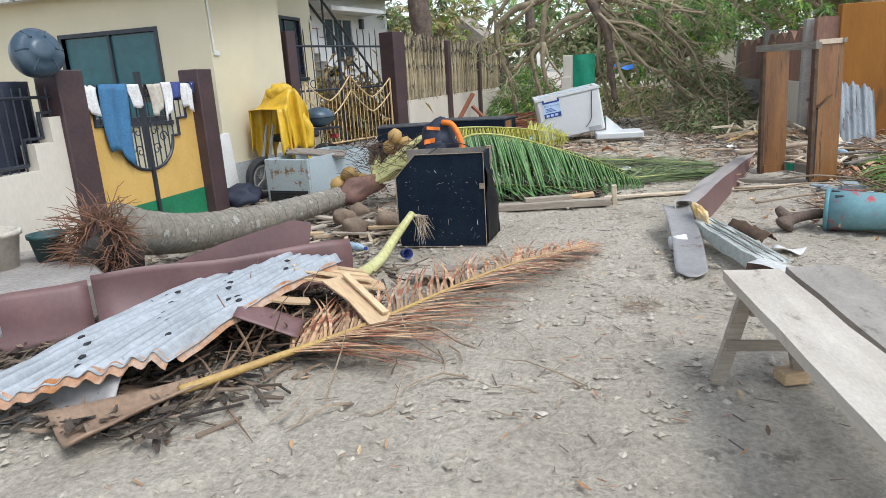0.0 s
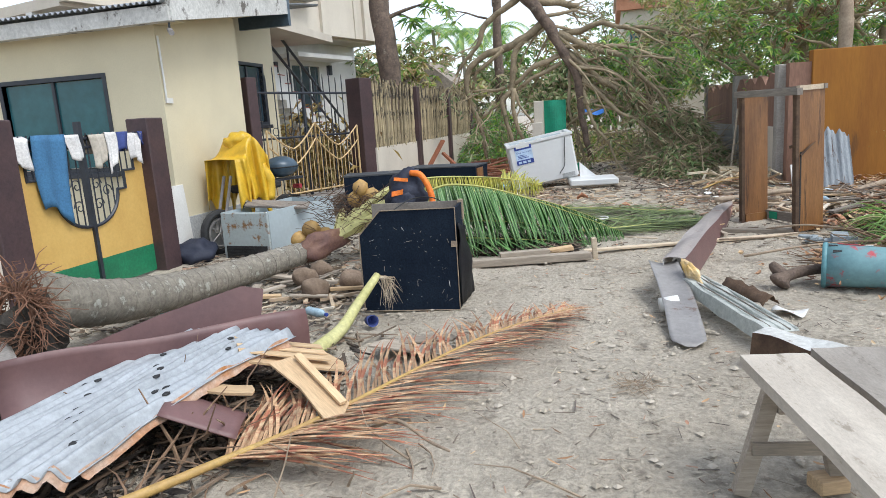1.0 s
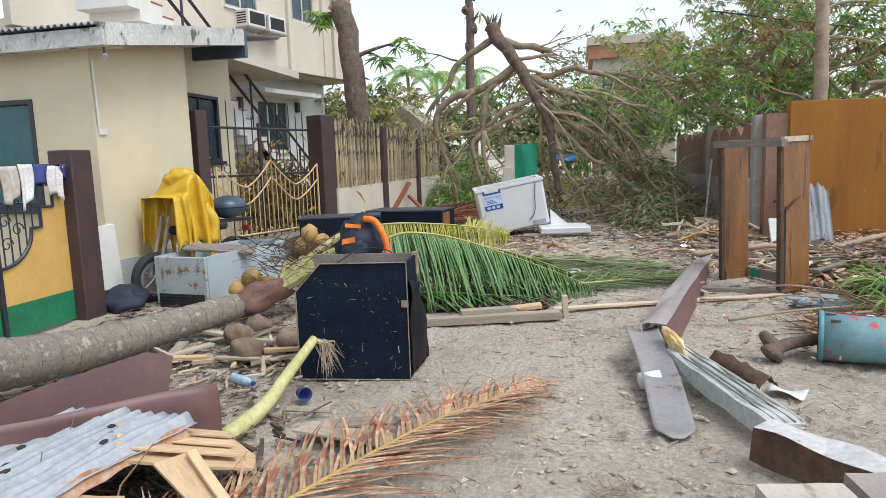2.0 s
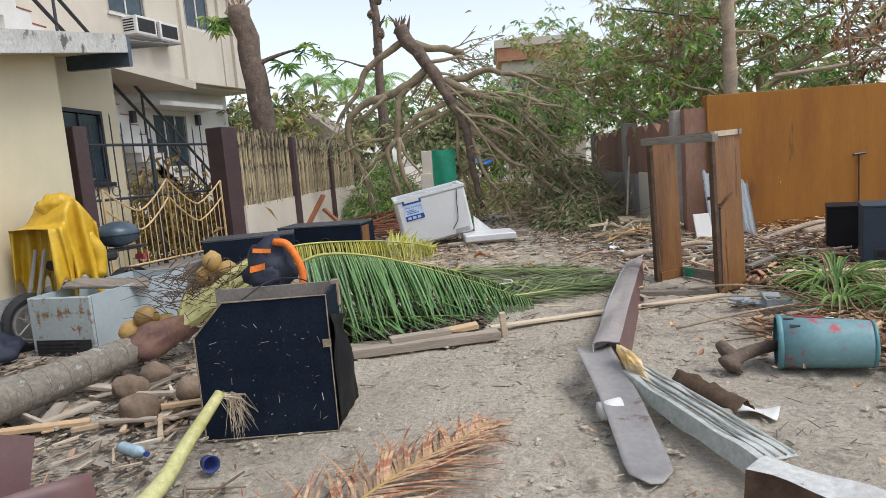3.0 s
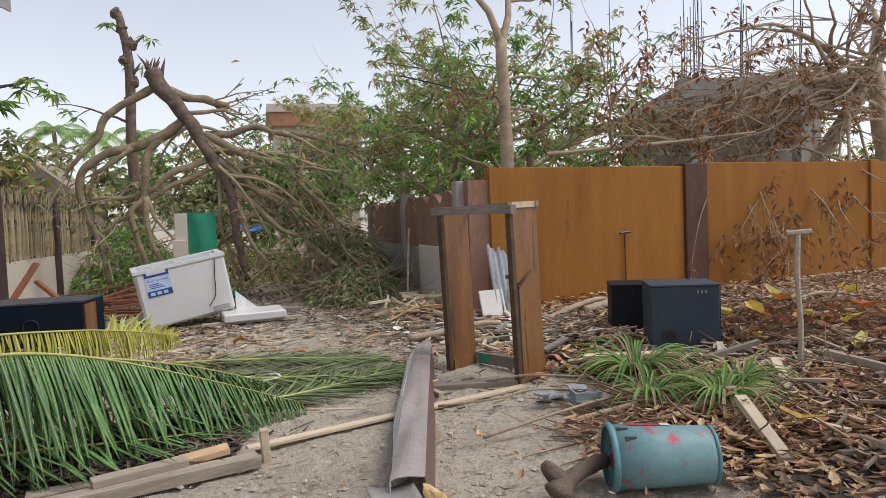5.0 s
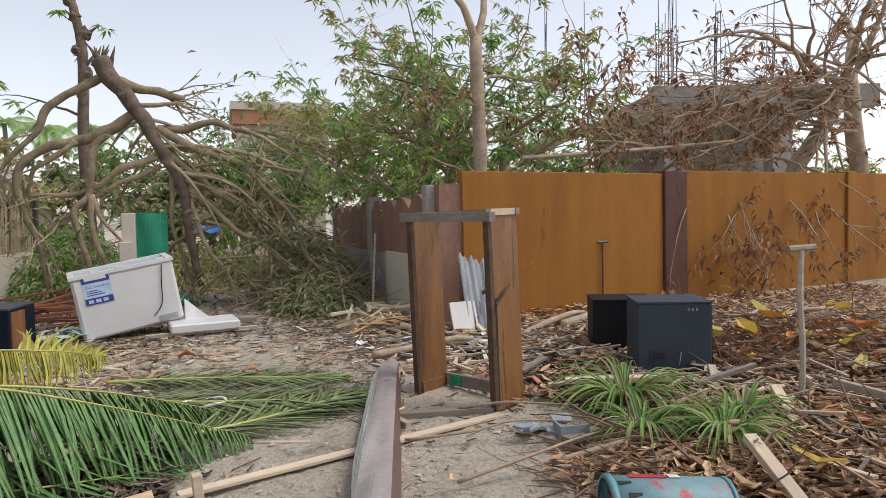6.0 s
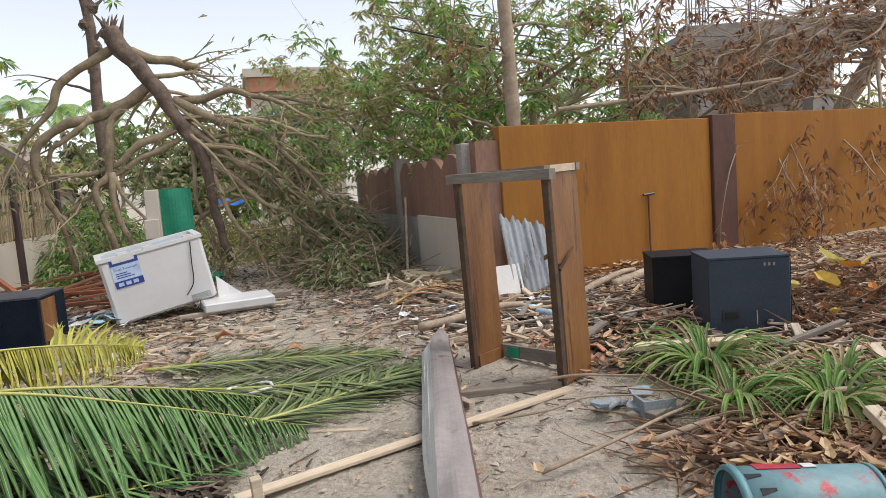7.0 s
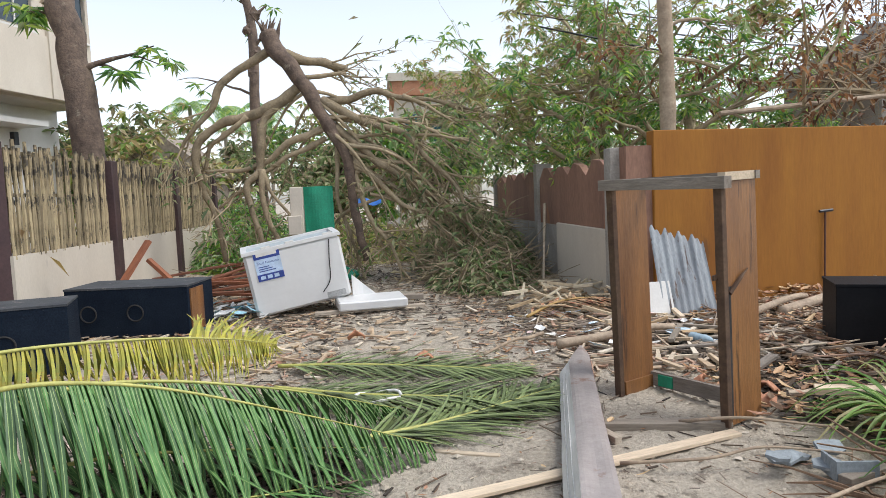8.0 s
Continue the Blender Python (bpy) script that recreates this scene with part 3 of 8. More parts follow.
def eave(a, b, z0, z1, drop, depth):
    """A thick concrete fascia from a to b whose height changes along it."""
    a, b = Vector(a), Vector(b)
    d = (b - a).normalized()
    n = Vector((-d.y, d.x))
    bm = bmesh.new()
    vs = []
    for p, z in ((a, z0), (b, z1)):
        for q in (p, p + n * depth):
            for h in (z, z + drop):
                vs.append(bm.verts.new((q.x, q.y, h)))
    for f in ((0, 1, 3, 2), (4, 6, 7, 5), (0, 4, 5, 1), (2, 3, 7, 6), (0, 2, 6, 4), (1, 5, 7, 3)):
        bm.faces.new([vs[i] for i in f])
    return bm


part("fascia", eave((-6.2, -0.25), (0.38, -0.25), 2.66, 2.70, 0.17, 0.12), M_FASCIA, bungalow, "white paint peeling off a concrete fascia")
part("fascia", eave((0.40, -0.22), (0.40, 2.62), 2.70, 3.14, 0.22, 0.10), M_FASCIA, bungalow, "white paint peeling off a concrete fascia")
part("soffit", eave((-6.2, -0.13), (0.30, -0.13), 2.69, 2.73, 0.03, 0.3), M_CREAM, bungalow)
part("soffit", eave((0.30, 0.0), (0.30, 2.62), 2.74, 3.16, 0.04, 0.75), M_CREAM, bungalow)
part("canopy_end", boxed(-0.42, 2.62, 2.98, 0.40, 2.70, 3.36), M_DRUM, bungalow, "dark painted canopy end")
part("roof_sheet", sheet(lambda u, v: (-6.2 + 6.55 * u, -0.30 + 4.2 * v, 2.90 + 0.55 * v + 0.018 * math.sin(u * 6.55 / 0.076 * 2 * math.pi)), 340, 3, 0.006), M_ROOF, bungalow, "corrugated galvanised roofing")
part("conduit", tubed(curve([(0.02, 0.02, 2.6), (0.02, 0.03, 2.1), (0.02, 0.03, 1.91)]), 0.012, 6), M_WHITE, bungalow)
part("switch_box", boxed(0.0, 0.03, 1.85, 0.02, 0.15, 1.91), M_WHITE, bungalow)
cctv = thing("security_camera", pose(-3.42, 7.22, 2.62), "small grey bullet security camera under the eave", "camera")
part("bracket", tubed([(0, 0, 0.07), (0, 0, 0.0), (0.02, -0.04, -0.02)], 0.012, 6), M_BLACKIRON, cctv)
part("housing", tubed([(-0.03, 0.04, 0.0), (0.10, -0.12, -0.06)], 0.03, 10), M_GREYGI, cctv)

# ---- first gate, between two brown posts ----
GA, GB = Vector((-3.64, 4.97)), Vector((-3.66, 6.86))
gl = (GB - GA).length
gang = math.degrees(math.atan2((GB - GA).y, (GB - GA).x))
gm = pose(GA.x, GA.y, 0, 0, 0, gang)
for k, (s, wd) in enumerate(((-0.05, 0.30), (gl + 0.03, 0.28))):
    p = solid("gate_post", boxed(-wd / 2, -0.13, 0, wd / 2, 0.13, 1.68, 0.01), M_BROWNPOST, "square gate post painted dark brown", "post", gm @ pose(s, 0, 0), group="gate posts")
gate = thing("metal_gate", gm, "yellow and green sheet-metal gate with black grille and scrolls", "gate")


def gate_leaf(sign, s0):
    """Half of the gate, from the middle stile outwards."""
    w = gl / 2 - 0.11
    leaf = [(0.02, 0.33), (0.02, 0.66)]
    for a in range(0, 91, 10):
        leaf.append((0.02 + 0.38 * math.sin(radians(a)), 0.98 - 0.32 * math.cos(radians(a))))
    leaf += [(0.52, 0.98), (0.52, 1.16), (0.68, 1.16), (0.68, 1.32), (w, 1.32), (w, 0.33)]
    poly = [(s0 + sign * x, z) for x, z in leaf]
    part("panel", plate(poly, 0.012), M_YELLOW, gate)
    rim = bmesh.new()
    edge = [(s0 + sign * x, -0.008, z) for x, z in leaf[1:-1]]
    tube(rim, edge, 0.017, 6)
    part("rim", rim, M_BLACKIRON, gate)
    part("kick_panel", plate([(s0 + sign * 0.02, 0.04), (s0 + sign * w, 0.04), (s0 + sign * w, 0.33), (s0 + sign * 0.02, 0.33)], 0.016), M_GREEN, gate, "green kick panel")
    for z in (1.42, 1.50):
        part("rail", tubed([(s0, 0, z), (s0 + sign * w, 0, z)], 0.014, 6), M_BLACKIRON, gate)
    k = 0.09
    while k < w:
        z0 = 0.66 + 0.32 * (1 - math.sqrt(max(0, 1 - (k / 0.42) ** 2))) if k < 0.42 else (0.98 if k < 0.52 else 1.16 if k < 0.68 else 1.32)
        part("bar", tubed([(s0 + sign * k, 0, z0), (s0 + sign * k, 0, 1.55)], 0.008, 6), M_BLACKIRON, gate)
        k += 0.085
    for cx, cz in ((0.13, 0.86), (0.26, 0.98), (0.13, 1.06), (0.24, 1.2)):
        pts = [(s0 + sign * (cx + (0.07 - 0.009 * j / 2) * math.cos(j * 0.6)), 0, cz + (0.07 - 0.009 * j / 2) * math.sin(j * 0.6)) for j in range(14)]
        part("scroll", tubed(pts, 0.006, 5), M_BLACKIRON, gate)


gate_leaf(-1, gl / 2)
gate_leaf(1, gl / 2)
part("stile", boxed(gl / 2 - 0.02, -0.03, 0.02, gl / 2 + 0.02, 0.03, 1.66), M_BLACKIRON, gate)


def cloth(name, s, w, drop_front, drop_back, material, label, seed):
    """Laundry folded over the gate's top rail."""
    def f(u, v):
        x = s + w * (u - 0.5) * (1 - 0.25 * v * v) + 0.02 * math.sin(v * 5 + seed)
        fold = 0.018 * math.sin(u * 9 + seed * 2) * min(1, v * 3)
        t = v * (drop_front + drop_back) - drop_back
        if t < 0:
            return (x, 0.03 - fold, 1.55 + t)
        return (x, -0.035 - 0.02 * v + fold, 1.55 - t * (1 - 0.15 * math.sin(u * 3 + seed)))
    return solid(name, sheet(f, 10, 14, 0.006), material, label, "laundry", gm, group="laundry on the gate", smooth=True)


cloth("towel", 0.52, 0.36, 0.74, 0.2, M_BLUETOWEL, "blue towel hung over the gate rail", 1)
cloth("shirt", 0.22, 0.24, 0.26, 0.15, M_WHITECLOTH, "off-white shirt hung over the gate rail", 2)
cloth("shirt", 0.82, 0.22, 0.22, 0.15, M_WHITECLOTH, "white cloth hung over the gate rail", 3)
cloth("shirt", 1.12, 0.18, 0.30, 0.2, M_POTWHITE, "beige shirt hung over the gate rail", 4)
cloth("shirt", 1.30, 0.18, 0.36, 0.2, M_WHITECLOTH, "white striped shirt hung over the gate rail", 5)
cloth("shorts", 1.48, 0.20, 0.20, 0.2, M_DARKBLUE, "dark blue shorts hung over the gate rail", 6)
cloth("shirt", 1.66, 0.18, 0.32, 0.2, M_WHITECLOTH, "white and blue shirt hung over the gate rail", 7)
cloth("shirt", 1.78, 0.10, 0.16, 0.2, M_DARKBLUE, "navy cloth hung over the gate rail", 8)

# low white wall with rail, left of the gate
wl_m = pose(GA.x, GA.y, 0, 0, 0, gang + 4)
white_wall = solid("wall_west", plate([(-3.4, 0), (-0.16, 0), (-0.16, 1.29), (-0.34, 1.29), (-0.34, 1.08), (-0.55, 1.08), (-0.55, 0.86), (-3.4, 0.86)], 0.14, pose(0, -0.07, 0)), M_PALE, "low whitewashed masonry wall with stepped top", "wall", wl_m, "structure")
grille = thing("wall_grille", wl_m, "black iron railing on the low wall", "railing")
part("rail", tubed([(-3.3, 0, 1.46), (-0.2, 0, 1.46)], 0.014, 6), M_BLACKIRON, grille)
part("frame", tubed([(-0.22, 0, 1.33), (-0.37, 0, 1.33), (-0.37, 0, 1.12), (-0.58, 0, 1.12), (-0.58, 0, 0.91), (-3.3, 0, 0.91)], 0.018, 6), M_BLACKIRON, grille, "stepped lower frame")
for k in range(34):
    s_ = 0.24 + 0.09 * k
    part("bar", tubed([(-s_, 0, 1.29 if s_ < 0.34 else 1.08 if s_ < 0.55 else 0.86), (-s_, 0, 1.54)], 0.008, 5), M_BLACKIRON, grille)
solid("shade_cloth", sheet(lambda u, v: (-2.6 * u - 0.2, 0.16 + 0.04 * math.sin(u * 23 + v * 2), 0.55 + 1.05 * v), 40, 8, 0.006), M_NAVYCLOTH, "dark blue cloth hung behind the railing", "cloth", wl_m, smooth=True)
drum = thing("water_drum", gm @ pose(-0.30, 0.02, 1.76, 72, 0, -20) @ Matrix.Diagonal((0.88, 0.88, 0.88, 1)), "dark blue plastic drum with ribbed lid on the wall", "drum")
part("body", lathe([(0.0, 0), (0.12, 0), (0.19, 0.05), (0.222, 0.13), (0.228, 0.19), (0.225, 0.225)], 28), M_DRUM, drum, smooth=True)
part("lid", lathe([(0.23, 0.222), (0.22, 0.26), (0.17, 0.30), (0.12, 0.315), (0.11, 0.335), (0.05, 0.345), (0.0, 0.345)], 28), M_DRUM, drum, smooth=True)
for k in range(6):
    a = k * math.pi / 3
    part("rib", tubed([(0.12 * math.cos(a), 0.12 * math.sin(a), 0.325), (0.215 * math.cos(a), 0.215 * math.sin(a), 0.265)], 0.01, 5), M_DRUM, drum)

# raised kerb with pots
kerb = solid("kerb", boxed(-2.2, 0, 0, 0, 1.4, 0.30, 0.03), M_OLDCONC, "old concrete kerb of a raised bed", "kerb", pose(-1.95, 3.35, 0, 0, 0, 52), "structure")


def pot(x, y, z, r, h, material, label):
    p = thing("plant_pot", pose(x, y, z), label, "pot", "plant pots on the kerb")
    part("body", lathe([(0, 0), (r * 0.7, 0), (r * 0.95, h * 0.86), (r * 1.06, h * 0.86), (r * 1.06, h), (r * 0.93, h), (r * 0.9, h * 0.8), (0, h * 0.8)], 24), material, p, smooth=True)
    part("soil", lathe([(0, h * 0.82), (r * 0.9, h * 0.82), (r * 0.9, h * 0.8), (0, h * 0.79)], 16), M_SOIL, p)


pot(-3.00, 3.46, 0.30, 0.17, 0.27, M_POTWHITE, "worn white plastic plant pot on the kerb")
pot(-2.80, 3.71, 0.30, 0.125, 0.20, M_POTGREEN, "dark green plastic plant pot on the kerb")

# ---- second gate: posts, black bars, cream double gate ----
QA, QB = Vector((-3.74, 9.32)), Vector((-2.93, 11.68))
ql = (QB - QA).length
qang = math.degrees(math.atan2((QB - QA).y, (QB - QA).x))
qm = pose(QA.x, QA.y, lie(-3.5, 10.6), 0, 0, qang)
solid("gate_post", boxed(-0.09, -0.08, -0.1, 0.09, 0.08, 2.12, 0.01), M_BROWNPOST, "tall square gate post painted dark brown", "post", qm, group="gate posts")
solid("gate_post", boxed(-0.16, -0.16, -0.1, 0.16, 0.16, 2.15, 0.01), M_BROWNPOST, "tall square gate post painted dark brown", "post", qm @ pose(ql - 0.05, 0, 0), group="gate posts")
tall = thing("iron_fence", qm @ pose(0, 0.15, 0), "tall black iron bars with rings and spear tops", "fence")
for z in (1.92, 1.24):
    part("rail", tubed([(0.1, 0, z), (ql - 0.1, 0, z)], 0.018, 6), M_BLACKIRON, tall)
for k in range(15):
    x = 0.16 + k * (ql - 0.32) / 14
    top = 2.05 + 0.10 * (k % 2) + 0.12 * math.sin(k * 0.45) ** 2
    part("bar", tubed([(x, 0, 0.1), (x, 0, top), (x, 0, top + 0.06)], [0.009, 0.009, 0.001], 5), M_BLACKIRON, tall)
for k in range(6):
    x = 0.25 + k * 0.33
    part("ring", tubed([(x + 0.06 * math.cos(a * 0.524), 0, 1.34 + 0.06 * math.sin(a * 0.524)) for a in range(13)], 0.007, 5), M_BLACKIRON, tall)
part("post", tubed([(ql * 0.5, 0.02, 0), (ql * 0.5, 0.02, 2.0)], 0.03, 8), M_BLACKIRON, tall)
low = thing("cream_gate", qm @ pose(0, -0.05, 0.35), "low cream-painted double gate of thin bars", "gate")
for half in (0, 1):
    x0, x1 = 0.2 + half * (ql - 0.45) / 2, 0.2 + (half + 1) * (ql - 0.45) / 2
    def topz(x):
        t = (x - x0) / (x1 - x0)
        t = 1 - t if half == 0 else t
        return 0.72 + 0.38 * abs(2 * t - 1) ** 1.4 if t < 0.5 else 0.72 + 0.30 * abs(2 * t - 1) ** 1.4
    for off in (0.0, 0.24):
        part("top_rail", tubed([(x0 + (x1 - x0) * k / 12, 0, topz(x0 + (x1 - x0) * k / 12) - off) for k in range(13)], 0.012, 6), M_CREAMIRON, low)
    part("bottom_rail", tubed([(x0, 0, 0.04), (x1, 0, 0.04)], 0.014, 6), M_CREAMIRON, low)
    part("stile", tubed([(x0, 0, 0), (x0, 0, topz(x0))], 0.018, 6), M_CREAMIRON, low)
    part("stile", tubed([(x1, 0, 0), (x1, 0, topz(x1))], 0.018, 6), M_CREAMIRON, low)
    for k in range(1, 11):
        x = x0 + (x1 - x0) * k / 11
        part("bar", tubed([(x, 0, 0.04), (x, 0, topz(x))], 0.007, 5), M_CREAMIRON, low)
solid("gate_sill", boxed(-0.1, -0.3, -0.15, ql, 0.4, 0.30, 0.01), M_OLDCONC, "raised concrete threshold under the gate", "step", qm, "structure")
dead = random.Random(5)
pts = [(-4.1 + dead.gauss(0, 0.45), 12.2 + dead.gauss(0, 0.5), 0.9 + dead.gauss(0, 0.38)) for _ in range(1500)]
v, f = leaves(pts, 0.2, 0.07, dead, 0.6)
joined("shrub", v, f, palette("yellow_dry_leaves", [(0.42, 0.30, 0.10), (0.30, 0.20, 0.07), (0.20, 0.13, 0.06), (0.36, 0.30, 0.13)]), "dry yellowed shrub behind the gate", "shrub")

# ---- bamboo fence on a low wall ----
FX = -2.72
fence = thing("bamboo_fence", pose(FX, 11.7, lie(FX, 14)), "split-bamboo fence on a low plastered wall", "fence")
part("low_wall", boxed(-0.15, 0.0, -0.2, 0.0, 8.5, 0.88), M_PALE, fence, "pale plastered base wall")
for y in (2.66, 5.55, 8.4):
    part("post", boxed(-0.05, y - 0.1, -0.2, 0.07, y + 0.1, 2.01, 0.008), M_BROWNPOST, fence, "dark brown post")
for z in (1.02, 1.5, 1.95):
    part("batten", boxed(-0.06, 0.05, z, -0.03, 8.4, z + 0.04), M_BAMBOO, fence)
slat = []
for k in range(5):
    r = random.Random(k)
    b = bmesh.new()
    n = 6
    tube(b, [(r.uniform(-0.008, 0.008), 0, 1.2 * j / n) for j in range(n + 1)], [0.019 + (0.006 if j in (2, 5) else 0) + r.uniform(-0.003, 0.003) for j in range(n + 1)], 6)
    slat.append(finish("slat", b, M_BAMBOO))
y = 0.06
r = random.Random(3)
while y < 8.4:
    if all(abs(y - q) > 0.11 for q in (2.66, 5.55)):
        share("slat", slat[r.randrange(5)], fence, pose(-0.02 + r.uniform(-0.012, 0.012), y, 0.85 + r.uniform(-0.02, 0.05), r.uniform(-2, 2), r.uniform(-1.5, 1.5), r.uniform(0, 360)) @ Matrix.Diagonal((1, 1, r.uniform(0.93, 1.02), 1)))
    y += 0.043

# ---- two-storey house behind, with outside stair ----
house = thing("two_storey_house", pose(-7.2, 17.5, 0, 0, 0, 76), "pale two-storey house with overhanging upper floor", "house")
holes = [(-0.6, 0.5, 5.5, 6.9), (2.05, 3.0, 5.6, 7.2), (4.15, 4.75, 5.7, 7.1)]
part("upper_wall", wall_with_hole(-6.0, 4.9, 4.12, 7.6, holes, 0.2), M_PALE, house)
part("floor_slab", boxed(-6.0, 0.2, 4.05, 4.9, 5, 4.25), M_PALE, house)
for x in (1.72, 3.35, 3.9):
    part("pilaster", boxed(x, -0.10, 4.1, x + 0.14, 0, 7.6), M_PALE, house)
part("bay_panel", boxed(1.86, -0.06, 4.1, 3.35, 0.0, 5.5), M_PALE, house)
part("end_wall", boxed(4.7, 0.2, 4.12, 4.9, 5, 7.6), M_PALE, house)
part("roof", boxed(-6.2, -0.55, 7.6, 6.3, 5.2, 7.78), M_PALE, house)
part("roof_trim", boxed(-6.2, -0.6, 7.5, 6.35, -0.55, 7.8), M_GREYGI, house)
window_unit(house, "window", pose(-0.6, 0.03, 5.5), 1.1, 1.4, 2, M_WHITE)
window_unit(house, "window", pose(2.05, 0.03, 5.6), 0.95, 1.6, 2, M_WHITE)
window_unit(house, "window", pose(4.15, 0.03, 5.7), 0.6, 1.4, 1, M_WHITE)
part("lower_wall", wall_with_hole(-6.0, 4.9, 0, 4.05, [(-2.3, -1.4, 1.9, 3.3), (1.6, 2.9, 1.95, 3.35)], 0.2), M_WHITE, house, m=pose(0, 1.1, 0))
window_unit(house, "window", pose(1.6, 1.12, 1.95), 1.3, 1.4, 3, M_WHITE)
window_unit(house, "window", pose(-2.3, 1.12, 1.9), 0.9, 1.4, 2, M_WHITE)
part("window_canopy", boxed(1.0, 0.3, 3.5, 3.6, 1.1, 3.62), M_WHITE, house)
part("window_canopy", boxed(-3.4, -0.4, 3.92, 1.35, 1.1, 4.05), M_WHITE, house)
for x in (0.75, 3.3):
    part("wall_lamp", boxed(x, 0.98, 3.1, x + 0.13, 1.1, 3.4), M_BLACKIRON, house)
for k, x in enumerate((-0.28, 0.5)):
    ac = thing("air_conditioner", house.matrix_world @ pose(x, -0.42, 4.98 - 0.02 * k), "boxy white window air conditioner with dark side louvres", "air conditioner", "air conditioners on the wall")
    part("body", boxed(0, 0, 0, 0.66, 0.46, 0.42, 0.015), M_WHITE, ac)
    part("back_grille", boxed(0.05, -0.006, 0.06, 0.60, 0.0, 0.36), M_BLACKHOLE, ac)
    for j in range(5):
        part("louvre", boxed(-0.006, 0.08, 0.08 + 0.06 * j, 0.0, 0.38, 0.11 + 0.06 * j), M_BLACKHOLE, ac)
    part("tray", boxed(-0.03, -0.02, -0.04, 0.69, 0.46, -0.005), M_GREYGI, ac)

stair = thing("outside_stair", pose(-5.75, 18.4, 0.2), "concrete outside stair with black pipe rails and red treads", "stair")
n = 25
for k in range(n):
    part("step", boxed(-0.95, -0.30 * (k + 1), max(0, 0.175 * k - 0.35), 0, -0.30 * k, 0.175 * (k + 1)), M_WHITE, stair)
    part("tread", boxed(-0.95, -0.30 * (k + 1), 0.175 * (k + 1), 0.01, -0.30 * k + 0.02, 0.175 * (k + 1) + 0.02), M_REDSTEP, stair, "red tiled tread")
part("stair_wall", plate([(-3.3, 0), (0, 0), (-3.3, 1.75)], 0.12, pose(0.0, 0, 0, 0, 0, 90)), M_OLDCONC, stair, "brown-grey wall below the stair")
for x in (0.0, -0.92):
    for h in (0.45, 0.95):
        part("rail", tubed([(x, 0, h + 0.1), (x, -0.30 * n, 0.175 * n + h)], 0.032, 8), M_BLACKIRON, stair)
    for k in range(0, n + 1, 4):
        part("baluster", tubed([(x, -0.30 * k, 0.175 * k), (x, -0.30 * k, 0.175 * k + 0.98)], 0.025, 6), M_BLACKIRON, stair)
solid("canopy_slab", boxed(-3.2, 0, 0, 0.0, 5.9, 0.16), M_PALE, "thin pale concrete canopy over the passage", "canopy", pose(-4.55, 10.2, 3.30, 1.5, 0, 6), "structure")
solid("thatched_hut", plate([(-1.6, 0), (1.6, 0), (0, 1.3)], 3.0, pose(-5.1, 24, 2.3)), M_THATCH, "grey thatched hut roof behind the fence", "hut")
solid("hut_wall", boxed(-6.5, 24.1, 0, -3.7, 26.8, 2.3), M_THATCH, "woven hut wall under the thatch", "hut")

# ---- right-hand walls ----
OA, oang = (4.13, 11.56), 8.0
om = pose(OA[0], OA[1], 0, 0, 0, oang)
orange = thing("wall_east", om, "ochre-painted boundary wall with damp streaks", "wall", "", "structure")
part("panel", boxed(0, 0, 0, 3.4, 0.15, 2.12, 0.008), M_ORANGE, orange)
part("panel", boxed(3.85, 0, 0, 7.75, 0.15, 2.17, 0.008), M_ORANGE, orange)
part("panel", boxed(8.0, 0.02, 0, 13.5, 0.17, 2.18, 0.008), M_ORANGE, orange)
part("pillar", boxed(3.4, -0.05, 0, 3.85, 0.2, 2.16, 0.01), M_STREAKED, orange, "dark pillar with pale streaks")
part("pillar", boxed(7.75, -0.05, 0, 8.0, 0.2, 2.2, 0.01), M_ORANGE, orange, "plain ochre pillar")
part("tap_pipe", tubed([(2.22, -0.03, 0.3), (2.22, -0.03, 1.12)], 0.013, 6), M_STREAKED, orange, "rusted pipe on the wall")
part("tap", tubed([(2.13, -0.04, 1.13), (2.31, -0.04, 1.14)], 0.018, 6), M_BLACKIRON, orange)
brown = thing("wall_northeast", pose(3.88, 11.6, 0.0), "brown-painted wall with scalloped top and pale posts", "wall", "", "structure")


def scalloped(y0, y1, seed):
    r = random.Random(seed)
    poly = [(y0, 0.98), (y1, 0.98)]
    k = 12
    for j in range(k + 1):
        poly.append((y1 + (y0 - y1) * j / k, 1.76 + (0.09 if j % 3 else -0.05) + r.uniform(-0.03, 0.03)))
    return plate(poly, 0.1, pose(0, 0, 0, 0, 0, 90))


part("panel", scalloped(0.45, 3.85, 1), M_BROWNWALL, brown, "broken-topped brown panel")
part("panel", scalloped(4.05, 8.0, 2), M_BROWNWALL, brown, "broken-topped brown panel")
part("base", boxed(-0.10, 2.75, 0, 0.04, 8.2, 0.99, 0.01), M_CONCRETE, brown, "bare concrete footing")
part("base", boxed(-0.14, 0.3, 0, 0.04, 2.70, 1.02, 0.012), M_PALE, brown, "pale plastered footing panel")
part("post", boxed(-0.16, 0.2, 0, 0.10, 0.42, 1.96, 0.008), M_CONCRETE, brown, "pale concrete post")
part("post", boxed(-0.16, 3.85, 0, 0.10, 4.05, 1.96, 0.008), M_CONCRETE, brown, "pale concrete post")
part("post", boxed(-0.16, 8.0, 0, 0.10, 8.2, 1.92, 0.008), M_CONCRETE, brown, "pale concrete post")
part("end_panel", boxed(-0.05, 0.0, 0, 0.25, 0.2, 1.96), M_BROWNWALL, brown)
